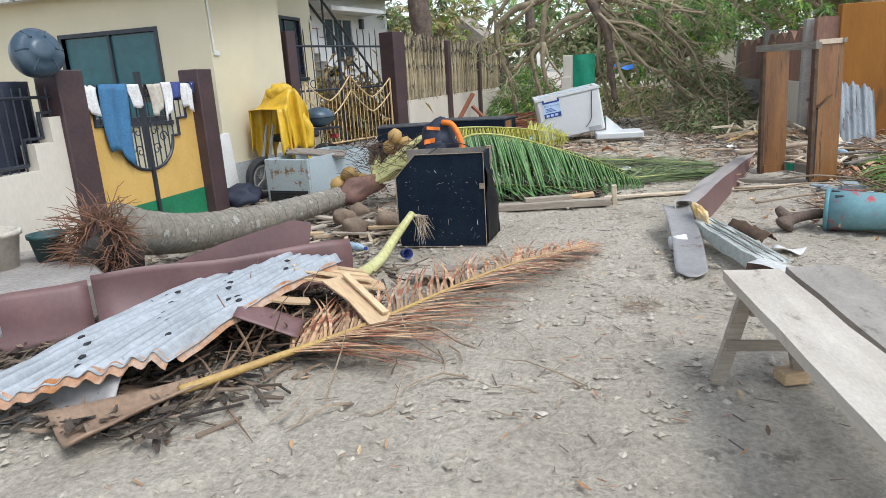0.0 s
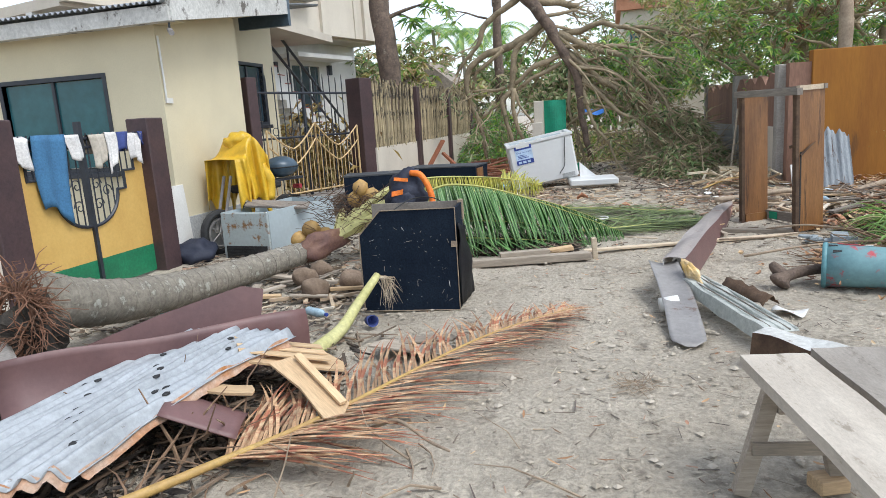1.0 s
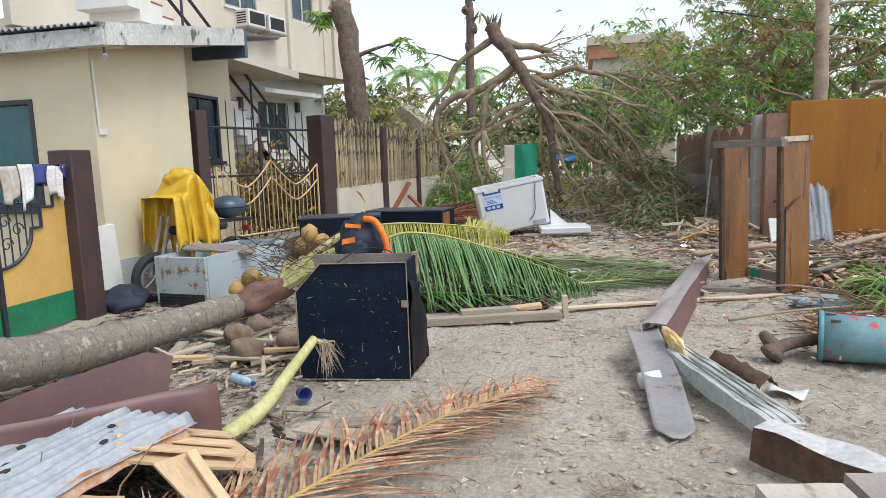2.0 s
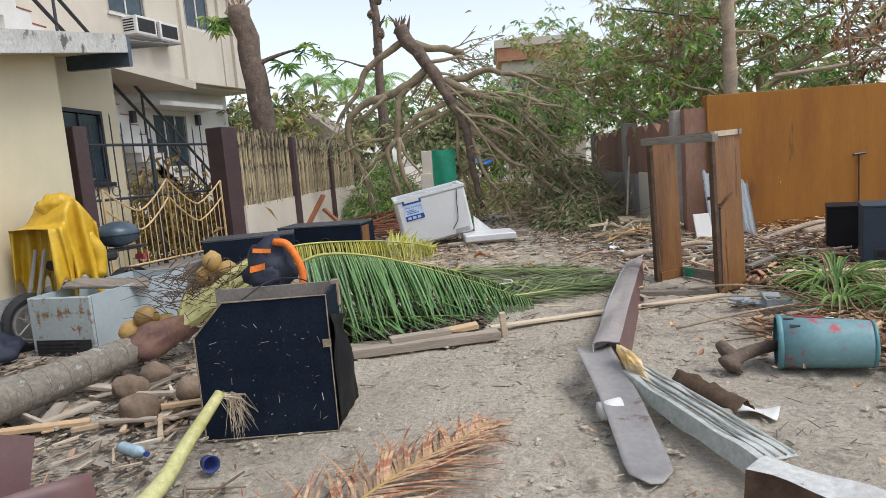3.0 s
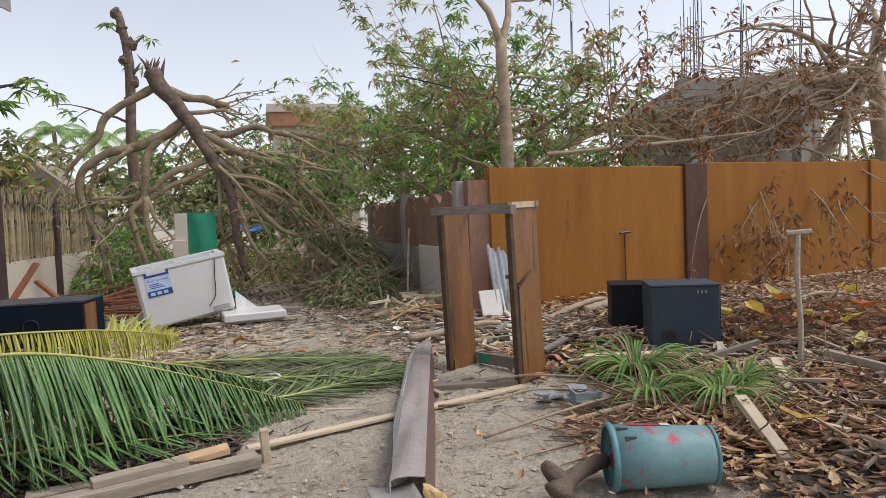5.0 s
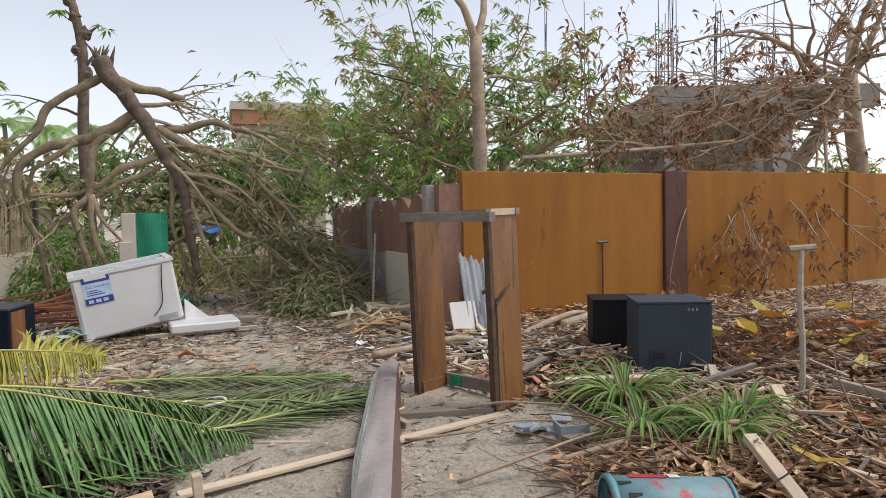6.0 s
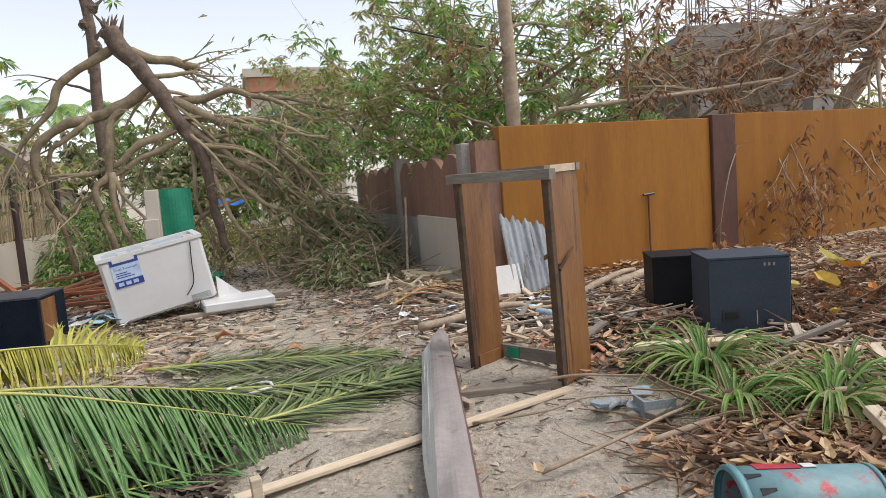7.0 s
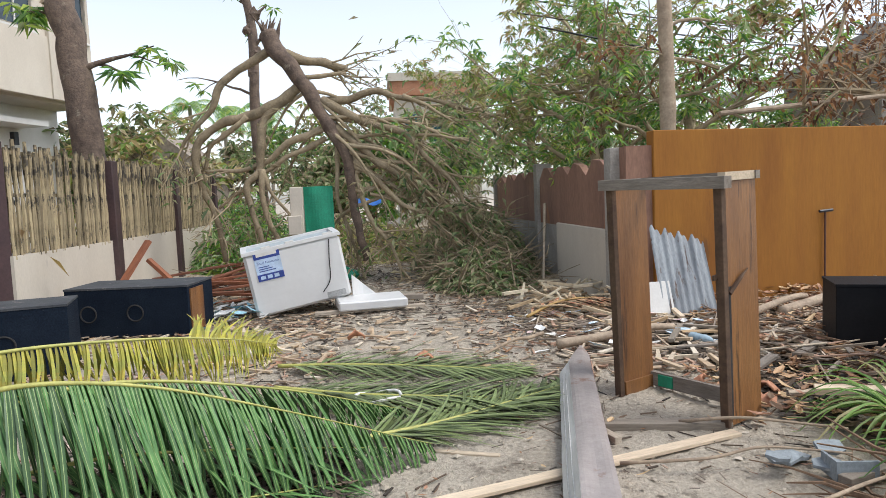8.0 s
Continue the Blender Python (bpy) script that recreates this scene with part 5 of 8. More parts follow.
for k, (x, y, z) in enumerate(((-1.40, 7.30, 0.79), (-1.47, 7.32, 0.67), (-1.30, 7.34, 0.70), (-1.84, 6.92, 0.42), (-1.97, 6.90, 0.31), (-1.72, 7.0, 0.33))):
    ob = new("coconut", nut)
    ob.parent = palm
    ob.matrix_basis = palm.matrix_world.inverted() @ pose(x, y, z, 30 * k, 20 * k, 40 * k)
    tagged(ob, "yellow coconut still on its stalk")
for k, (x, y) in enumerate(((-1.55, 6.09), (-1.26, 5.67), (-1.05, 5.98), (-1.52, 6.34))):
    solid("fallen_coconut", lump(0.128, 0.105, 0.10, k, 0.28, 3), M_NUTHUSK, "dry brown coconut lying on the ground", "coconut", pose(x, y, lie(x, y) + 0.09, 10 * k, 15, 50 * k), group="fallen coconuts", smooth=True)


# ---- palm fronds ----
def leaflet_mesh(name, material, width, sag, twist, seed):
    """One leaflet along +x, 1 m long, folded along its rib and drooping."""
    r = random.Random(seed)
    bm = bmesh.new()
    n, rows = 6, []
    for k in range(n + 1):
        t = k / n
        w = width * math.sin(math.pi * (0.12 + 0.88 * t) ** 0.8) * 0.5 + 0.001
        z = -sag * t * t
        y = twist * t * t
        rows.append([bm.verts.new((t, y - w, z + w * 0.5)), bm.verts.new((t, y, z)), bm.verts.new((t, y + w, z + w * 0.5))])
    for a, b in zip(rows, rows[1:]):
        bm.faces.new((a[0], b[0], b[1], a[1]))
        bm.faces.new((a[1], b[1], b[2], a[2]))
    for a, b in zip(rows[:-1], rows[1:-1]):
        q = [bm.verts.new(a[1].co + Vector((0, s_, 0.0022))) for s_ in (-0.0013, 0.0013)] + [bm.verts.new(b[1].co + Vector((0, s_, 0.0022))) for s_ in (0.0013, -0.0013)]
        bm.faces.new(q).material_index = 1
    me = finish(name, bm, material, True)
    me.materials.append(M_MIDRIB if material == L_PALMGREEN else material)
    return me


def frond(label, pts, material, rachis_mat, length, count, width, sag, lean, droop, seed, r0=0.035, start=0.12, sides=(1, -1), jitter=0.12, flat=None, tipward=2.0):
    """A palm leaf along a line: lean is how far leaflets point towards the tip, droop how far they hang."""
    r = random.Random(seed)
    line = curve(pts, 16)
    base = line[0]
    ob = thing("palm_frond", pose(*base), label, "palm frond", "palm fronds")
    part("rachis", tubed([p - base for p in line], [r0 * (1 - 0.9 * k / (len(line) - 1)) for k in range(len(line))], 7), rachis_mat, ob, smooth=True)
    kinds = [leaflet_mesh("leaflet", material, width * r.uniform(0.8, 1.2), sag * r.uniform(0.5, 1.5), r.uniform(-0.12, 0.12), seed * 10 + k) for k in range(6)]
    for k in range(count):
        t = start + (1 - start) * (k + r.random() * 0.6) / count
        f = min(t, 0.999) * (len(line) - 1)
        i = int(f)
        p = line[i].lerp(line[i + 1], f - i)
        d = (line[i + 1] - line[i]).normalized()
        up = Vector((0, 0, 1)) if flat is None else Vector(flat)
        side = d.cross(up).normalized()
        for s in sides:
            le = length * (math.sin(math.pi * (0.18 + 0.78 * t)) ** 0.7) * r.uniform(0.8, 1.15)
            dr = droop[0] if s == 1 else droop[1] if t < tipward else 0.55
            q = (side * s + d * (lean + 0.5 * t) + up * (dr + r.gauss(0, jitter)) + Vector((r.gauss(0, jitter), r.gauss(0, jitter), 0))).normalized()
            y = up.cross(q)
            y = y.normalized() if y.length > 1e-3 else q.orthogonal().normalized()
            z = q.cross(y)
            m = Matrix((q, y, z)).transposed().to_4x4()
            end = p + q * le
            share("leaflet", kinds[r.randrange(6)], ob, Matrix.Translation(p - base) @ m @ Matrix.Diagonal((le, 1, le, 1)))
    return ob


frond("fresh green palm frond with leaflets hanging over debris", [(-0.66, 7.20, 0.72), (-0.40, 7.28, 0.79), (0.03, 7.46, 0.71), (0.6, 7.70, 0.48), (1.35, 8.05, 0.12)], L_PALMGREEN, M_GRACHIS, 0.80, 112, 0.021, 0.16, 0.28, (-1.9, -0.75), 1, 0.015, 0.05, jitter=0.09)
frond("second green palm frond lying behind the first", [(-0.8, 7.5, 0.62), (-0.2, 7.75, 0.66), (0.5, 8.1, 0.48), (1.2, 8.7, 0.12)], L_PALMGREEN, M_GRACHIS, 0.62, 84, 0.021, 0.22, 0.4, (-1.2, -0.9), 2, 0.015, 0.08)
frond("crushed green palm frond beneath another one", [(-0.7, 7.35, 0.34), (-0.2, 7.55, 0.36), (0.4, 7.75, 0.28), (1.1, 8.1, 0.10)], L_PALMGREEN, M_GRACHIS, 0.60, 40, 0.022, 0.15, 0.5, (-0.45, -0.3), 9, 0.014, 0.05, jitter=0.2)
frond("crushed green palm frond beneath another one", [(-0.75, 7.2, 0.22), (-0.2, 7.28, 0.22), (0.4, 7.45, 0.16), (0.95, 7.75, 0.08)], L_PALMGREEN, M_GRACHIS, 0.50, 36, 0.022, 0.15, 0.5, (-0.2, -0.3), 10, 0.014, 0.05, jitter=0.2)
frond("yellowing palm frond with short hanging leaflets", [(-1.2, 7.6, 0.74), (-0.78, 7.86, 0.82), (-0.23, 8.25, 0.77), (0.15, 8.52, 0.69), (0.42, 8.71, 0.60)], L_PALMYEL, M_GRACHIS, 0.34, 130, 0.018, 0.05, 0.2, (-4.0, -1.6), 3, 0.013, 0.03, tipward=0.62)
frond("palm frond pressed flat on the ground", [(0.3, 9.2, 0.18), (0.9, 9.1, 0.12), (1.6, 8.95, 0.10), (2.35, 8.75, 0.08)], L_PALMPALE, M_GRACHIS, 0.70, 100, 0.022, 0.05, 0.9, (0.03, 0.03), 4, 0.018, 0.05, jitter=0.10)
frond("palm frond pressed flat on the ground", [(0.9, 8.25, 0.10), (1.4, 8.45, 0.10), (1.9, 8.75, 0.10), (2.45, 9.15, 0.09)], L_PALMPALE, M_GRACHIS, 0.62, 85, 0.022, 0.05, 1.0, (0.03, 0.03), 5, 0.018, 0.05, jitter=0.10)
frond("palm frond pressed flat on the ground", [(0.2, 10.0, 0.14), (0.9, 9.9, 0.13), (1.6, 9.7, 0.12), (2.2, 9.5, 0.1)], L_PALMPALE, M_GRACHIS, 0.62, 80, 0.022, 0.05, 0.9, (0.03, 0.03), 6, 0.018, 0.05, jitter=0.10)
frond("dry palm leaf flattened by the brown wall", [(2.6, 11.3, 0.18), (3.0, 11.45, 0.3), (3.4, 11.6, 0.3), (3.7, 11.7, 0.25)], L_PALMDRY, M_YRACHIS, 0.5, 30, 0.03, 0.2, 0.5, (-0.1, -0.1), 8, 0.02, 0.05)
frond("large dry brown palm frond lying across the lane", [(-0.72, 2.38, 0.08), (-0.46, 2.76, 0.09), (-0.13, 3.28, 0.10), (0.43, 4.40, 0.12), (0.95, 5.25, 0.07)], L_PALMDRY, M_YRACHIS, 0.64, 130, 0.018, 0.06, 0.65, (0.07, 0.07), 7, 0.026, 0.30, jitter=0.10)

# butt of the dry frond and a snapped green stalk
solid("frond_butt", sheet(lambda u, v: ((0.05 + 0.15 * abs(1 - u) ** 1.5) * (2 * v - 1) * (1 + 0.1 * noise.noise((u * 5, v * 4, 1))), 0.62 * u, 0.02 + (0.02 + 0.05 * (1 - u)) * (2 * v - 1) ** 2 + 0.05 * u), 16, 10, 0.012), M_TAN, "broad yellow-brown butt of a dry frond", "palm frond", pose(-1.02, 1.97, 0.0, 0, 0, -33), smooth=True)
st = thing("palm_stalk", pose(-0.42, 4.55, 0.02), "snapped pale green palm stalk leaning up", "palm stalk")
part("stalk", tubed(curve([(-0.22, -0.30, 0.03), (-0.18, 0.06, 0.06), (-0.16, 0.37, 0.16), (-0.09, 0.64, 0.31)], 5), [0.052 - 0.0015 * k for k in range(16)], 9), M_PETIOLE, st, smooth=True)
fib = bmesh.new()
r = random.Random(8)
for k in range(50):
    p = Vector((-0.09 + r.gauss(0, 0.015), 0.64 + r.gauss(0, 0.015), 0.30))
    tube(fib, [p, p + Vector((r.uniform(0.0, 0.1), r.uniform(-0.02, 0.1), -0.02)), p + Vector((r.uniform(0.02, 0.14), r.uniform(-0.05, 0.12), -r.uniform(0.1, 0.28)))], [0.003, 0.002, 0.001], 3, False)
tagged(part("fibre_tuft", fib, M_FRESHWOOD, st), "frayed fibres", "", "", "stuff")

# ---- roofing sheets piled at the roadside ----
A, B, C, D = Vector((-1.34, 4.0, 0.27)), Vector((-0.55, 3.88, 0.33)), Vector((-0.80, 2.45, 0.20)), Vector((-1.64, 1.84, 0.13))


def gi(u, v):
    """u across the corrugations, v along them towards the near end."""
    p = A.lerp(B, u).lerp(D.lerp(C, u), v)
    return p + Vector((0, 0, 0.026 * math.sin(u * 11 * 2 * math.pi) * (0.62 + 0.7 * noise.noise((u * 3, v * 3, 9))) + 0.012 * noise.noise((u * 9, v * 11, 2)) + 0.05 * math.sin(v * 2.6) * (0.4 + u) + 0.03 * noise.noise((u * 4, v * 4, 5)) - 0.04 * (u > 0.93) * (u - 0.93) * 14))


gs = thing("roofing_sheet", pose(0, 0, 0), "dented galvanised corrugated roofing sheet with rusty edge", "roofing sheet")
part("sheet", sheet(gi, 96, 26, 0.004), M_GI, gs, smooth=True)
part("rusty_edge", sheet(lambda u, v: Vector(gi(0.975 + 0.03 * u, 0.04 + 0.92 * v)) + Vector((0, 0, 0.006 - 0.055 * u + 0.02 * noise.noise((v * 9, u, 0)))), 3, 40, 0.004), M_RUST, gs, "rust-eaten turned-down edge")
part("rusty_edge", sheet(lambda u, v: Vector(gi(0.02 + 0.96 * u, 0.985 + 0.025 * v)) + Vector((0, 0, 0.006 - 0.04 * v + 0.02 * noise.noise((u * 9, v, 4)))), 60, 3, 0.004), M_RUST, gs, "rust-eaten torn end")
for k in range(30):
    u, v = (k * 0.37) % 0.9 + 0.04, (k * 0.231) % 0.85 + 0.08
    part("nail_hole", lump(0.018, 0.024, 0.008, k, 0.3, 1), M_RUBBER, gs, m=Matrix.Translation(gi(u, v) + Vector((0, 0, 0.004))))


def bent(name, p, q, h, lean, material, label, curl=0.05, thick=0.006, seed=0):
    """A strip of sheet standing from p to q, h high, leaning."""
    p, q = Vector(p), Vector(q)
    d = (q - p).normalized()
    n = Vector((-d.y, d.x, 0))
    return solid(name, sheet(lambda u, v: p.lerp(q, u) + Vector((0, 0, h * v * (1 + 0.08 * noise.noise((u * 3, seed, 0))))) + n * (lean * v + curl * math.sin(v * 3 + u * 2)) , 14, 8, thick), material, label, "metal sheet", group="maroon sheets", smooth=True)


bent("metal_sheet", (-1.72, 2.98, 0.08), (-0.62, 4.22, 0.02), 0.32, 0.12, M_PURPLE, "maroon-painted ridge sheet lying on edge", seed=1)
solid("metal_sheet", plate([(0, 0.06), (0.5, 0.02), (1.15, 0.0), (1.22, 0.34), (1.08, 0.38), (0.55, 0.26), (0.1, 0.13)], 0.006, pose(0, 0, 0, -14, 0, 0)), M_PURPLE, "pointed maroon-painted sheet poking out of the pile", "metal sheet", pose(-2.12, 3.86, 0.06, 0, 0, 31), group="maroon sheets")
bent("metal_sheet", (-2.75, 2.02, 0.02), (-1.78, 3.0, 0.02), 0.34, 0.2, M_PURPLE, "maroon-painted sheet along the kerb", seed=3)
solid("metal_sheet", sheet(lambda u, v: (0.34 * u, 0.26 * v, -0.10 * u + 0.02 * math.sin(3 * v)), 8, 8, 0.006), M_PURPLE, "torn maroon sheet corner under the pile", "metal sheet", pose(-0.72, 2.86, 0.27, 0, 8, 18), smooth=True)
bent("metal_sheet", (-1.75, 1.95, 0.0), (-0.95, 2.15, 0.02), 0.16, 0.3, M_GREYGI, "crumpled grey sheet under the roofing", seed=5)
bent("metal_sheet", (-2.2, 2.25, 0.1), (-1.95, 2.55, 0.2), 0.14, 0.1, M_GI, "bent scrap of bright sheet", seed=6)


def ply(x, y, z, rx, ry, rz, w, d, seed, material=M_PLY, label="broken beige plywood offcut", name="plywood_piece", thick=0.012):
    r = random.Random(seed)
    poly = [(0, 0), (w * 0.5, r.uniform(-0.03, 0.03)), (w, 0), (w + r.uniform(-0.05, 0.05), d * 0.45), (w * 0.93, d), (w * 0.55, d + r.uniform(-0.05, 0.05)), (0, d * 0.95)]
    return solid(name, plate(poly, thick, pose(0, 0, 0, -90, 0, 0)), material, label, "board", pose(x, y, z, rx, ry, rz), group="broken boards")


ply(-0.66, 3.46, 0.30, 0, 17, 36, 0.56, 0.34, 1)
for k in range(3):
    solid("lath_strip", boxed(0, 0, 0, 0.5, 0.075, 0.008), M_PLY, "thin plywood strip on a larger offcut", "board", pose(-0.69 + 0.062 * -k, 3.50 + 0.088 * k, 0.325, 0, 17, 36 + k), group="broken boards")
ply(-0.52, 3.50, 0.27, 0, 17, -34, 0.52, 0.17, 2)
solid("lath_strip", boxed(0, 0, 0, 0.46, 0.04, 0.014), M_PLY, "thin plywood strip lying on an offcut", "board", pose(-0.42, 3.58, 0.28, 0, 18, -36), group="broken boards")
ply(-0.70, 3.16, 0.26, 0, 10, 20, 0.24, 0.10, 3)
ply(-1.05, 2.30, 0.06, 0, 6, 15, 0.34, 0.14, 4, M_TAN, "brown plywood strip under the roofing")
ply(-0.28, 4.30, 0.09, -8, 3, -8, 0.62, 0.22, 5, M_TIMBER, "grey weathered board lying over debris")
ply(-0.12, 4.42, 0.06, 2, -2, 12, 0.35, 0.12, 6, M_TIMBER, "grey weathered board lying over debris")

# ---- grey flashing and gutters across the lane ----
def channel(name, p, q, w, h, material, label, m_in=None, twist=0.0):
    """A folded metal channel from p to q: a flat top and a turned-down side."""
    p, q = Vector(p), Vector(q)
    d = (q - p).normalized()
    n = Vector((d.y, -d.x, 0)).normalized()

    def f(u, v):
        s = v * (w + h)
        dent = Vector((0, 0, 0.02 * noise.noise((u * 5, v * 2, 4))))
        c = p.lerp(q, u) + dent + Vector((0, 0, twist * math.sin(u * 3.1)))
        return c + n * s if s < w else c + n * (w + 0.15 * (s - w)) + Vector((0, 0, w - s))
    ob = thing(name, Matrix.Identity(4), label, "gutter", "metal gutters")
    k = w / (w + h)
    part("top_face", sheet(lambda u, v: f(u, v * k), 24, 6, 0.004), material, ob)
    part("side_face", sheet(lambda u, v: f(u, k + 0.004 + v * (1 - k)), 24, 6, 0.004), m_in or material, ob)
    return ob


FP, FQ = Vector((1.62, 5.98, 0.26)), Vector((2.66, 9.95, 0.15))


def ridge(u, v, lift=0.0):
    """Ridge flashing: v 0..1 over the flat top, below 0 the pale left flank, above 1 the right flank; torn to a point at the far end."""
    tip = max(0.0, (u - 0.86) / 0.14)
    w = 0.165 * (1 - 0.8 * tip ** 1.4)
    c = FP.lerp(FQ, u) + Vector((0.10 * tip, 0, 0.02 * noise.noise((u * 5, v * 2, 4)) + 0.03 * math.sin(u * 3.1)))
    if v < 0:
        return c + Vector((0.075 * v * min(1, u * 3) * (1 - tip), 0, -0.6 * (c.z - 0.03) * -v))
    if v > 1:
        return c + Vector((w + 0.04 * (v - 1), 0, -(c.z - 0.03) * (v - 1)))
    return c + Vector((w * v, 0, 0.012 * math.sin(v * 3.1) + lift))


rf = thing("ridge_flashing", Matrix.Identity(4), "long folded grey ridge flashing lying across the lane", "gutter", "metal gutters")
part("top_face", sheet(lambda u, v: ridge(u, v), 40, 8, 0.004), M_FLASHTOP, rf, "brownish grey top fold")
part("pale_flank", sheet(lambda u, v: ridge(u * 0.95, -0.01 - v * (0.99 + 0.08 * noise.noise((u * 12, 0, 2)))), 40, 6, 0.004), M_WHITE, rf, "pale flank with folds")
part("dark_flank", sheet(lambda u, v: ridge(u * 0.97, 1.01 + v * 0.99), 40, 5, 0.004), M_PURPLE, rf, "weathered maroon-grey flank")
for j in range(2):
    part("fold", tubed([ridge(0.25 + 0.05 * i, -0.35 - 0.3 * j) + Vector((-0.004, 0, 0.003)) for i in range(12)], 0.004, 5), M_WHITEGI, rf)
part("flattened_end", sheet(lambda u, v: (0.22 * (v - 0.5) * math.sqrt(max(0.06, 1 - max(0.0, (u - 0.9) / 0.1) ** 2)) + 0.02 * math.sin(u * 4), -1.42 * u, 0.20 * abs(1 - u) ** 1.3 + 0.03 * (2 * v - 1) ** 2 * (1 - u) + 0.012), 16, 8, 0.004, 1.0, 1.0), M_GREYGI, rf, "flattened grey end", smooth=True, m=pose(1.62, 6.03, 0.0, 0, 0, 3))
g2 = channel("white_gutter", (1.90, 5.76, 0.17), (2.26, 4.56, 0.14), 0.17, 0.09, M_PROFILE, "dirty pale profiled gutter, torn open")
for k, rr in enumerate((0.008, 0.005, 0.008, 0.005)):
    part("groove", tubed([(1.89 - 0.04 * k, 5.75 - 0.011 * k, 0.176), (2.07 - 0.04 * k, 5.16 - 0.011 * k, 0.168), (2.25 - 0.04 * k, 4.57 - 0.011 * k, 0.148)], rr, 6), M_GREYRAIL if k % 2 else M_PROFILE, g2, "pressed groove")
solid("torn_lining", sheet(lambda u, v: (0.11 * v, -0.55 * u, 0.03 + 0.06 * math.sin(v * 3) + 0.03 * noise.noise((u * 6, v * 6, 1))), 14, 8, 0.004), M_CABEDGE, "torn brown lining curling from the gutter", "sheet", pose(1.98, 5.50, 0.13, 0, 0, 18), smooth=True)
solid("foam_scrap", lump(0.035, 0.14, 0.05, 6, 0.6, 3), M_FOAM, "torn amber foam and cloth scrap", "foam", pose(1.80, 5.68, 0.22, 20, 0, 20))
bg_ = channel("box_gutter", (2.09, 4.47, 0.19), (2.95, 3.52, 0.17), 0.16, 0.15, M_WHITEGI, "rusty white box gutter lying on its side", M_CABEDGE)
part("end_plate", plate([(0, -0.13), (0.16, -0.13), (0.16, 0.0), (0, 0.0)], 0.006, pose(2.09, 4.475, 0.185, 0, 0, -138)), M_RUST, bg_, "rust-brown inner face")
solid("cup", lathe([(0, 0), (0.05, 0), (0.055, 0.13), (0.05, 0.13), (0.045, 0.01), (0, 0.01)], 18), M_WHITE, "white plastic cup lying by the flashing", "cup", pose(1.55, 5.35, 0.06, 85, 0, 100), smooth=True)

# ---- work bench of planks ----
bench = thing("plank_bench", pose(1.70, 3.23, 0.0, 0, 0, 8.5), "rough bench of two bleached planks on splayed legs", "bench")


def plank(w, le, t, seed):
    r = random.Random(seed)
    return sheet(lambda u, v: (w * (v - 0.0) + 0.008 * noise.noise((v * 2, u * 8, seed)), -le * u, 0.006 * noise.noise((u * 5, v * 3, seed))), 16, 4, t)


part("plank", plank(0.25, 2.3, 0.045, 1), M_BENCHWOOD, bench, "broad sun-bleached plank", m=pose(0, 0, 0.45))
part("plank", plank(0.28, 2.4, 0.06, 2), M_GREYPLANK, bench, "second plank, weathered grey", m=pose(0.31, 0.10, 0.425, 0, 0, -1))
for y in (-0.21, -1.9):
    part("leg", boxed(-0.03, -0.02, 0, 0.03, 0.02, 0.46, 0, pose(-0.06, y, 0, 0, 14, 0)), M_TIMBER, bench)
    part("leg", boxed(-0.03, -0.02, 0, 0.03, 0.02, 0.46, 0, pose(0.31, y + 0.03, 0, 0, -12, 0)), M_TIMBER, bench)
    part("brace", boxed(-0.03, y - 0.035, 0.17, 0.34, y - 0.02, 0.22), M_TIMBER, bench)
    part("bearer", boxed(0.06, y - 0.03, 0.33, 0.58, y + 0.03, 0.375), M_TIMBER, bench)
    part("leg", boxed(-0.03, -0.02, 0, 0.03, 0.02, 0.41, 0, pose(0.56, y, 0, 0, 6, 0)), M_TIMBER, bench)
solid("offcut", boxed(0, 0, 0, 0.12, 0.09, 0.06, 0.006), M_PLY, "short ply offcut below the bench", "offcut", pose(1.95, 3.02, 0.0, 0, 0, 20))

# ---- turquoise pail ----
pail = thing("plastic_pail", pose(2.80, 6.10, 0.172, 0, 90, -17), "turquoise plastic pail with faded red paint, lying on its side", "pail")
part("body", lathe([(0.160, 0.03), (0.170, 0.03), (0.160, 0.25), (0.148, 0.50), (0.145, 0.53), (0.135, 0.54), (0.0, 0.54), (0.0, 0.535), (0.13, 0.53), (0.14, 0.5), (0.152, 0.25), (0.160, 0.03)], 36), M_TEAL, pail, "turquoise wall splashed with red", True)
part("rim", lathe([(0.158, 0.0), (0.172, 0.0), (0.178, 0.008), (0.178, 0.028), (0.170, 0.034), (0.160, 0.034)], 36), M_TEALCLEAN, pail, smooth=True)
part("foot_ring", lathe([(0.134, 0.535), (0.148, 0.525), (0.149, 0.545), (0.134, 0.55)], 36), M_TEALCLEAN, pail, smooth=True)
for a0, z0 in ((3.35, 0.04), (3.75, 0.07)):
    part("crack", sheet(lambda u, v: ((0.1735 - 0.045 * (z0 + 0.06 * v)) * math.cos(a0 + 0.16 * u * (1 - 0.6 * v)), (0.1735 - 0.045 * (z0 + 0.06 * v)) * math.sin(a0 + 0.16 * u * (1 - 0.6 * v)), z0 + 0.06 * v), 4, 4, 0.003), M_BLACKHOLE, pail, "dark broken gap near the rim")
part("paint_patch", sheet(lambda u, v: ((0.1745 - 0.045 * (0.10 + 0.17 * v)) * math.cos(2.75 + 0.42 * u), (0.1745 - 0.045 * (0.10 + 0.17 * v)) * math.sin(2.75 + 0.42 * u), 0.10 + 0.17 * v), 8, 6, 0.003), M_REDPAINT, pail, "faded red label patch")
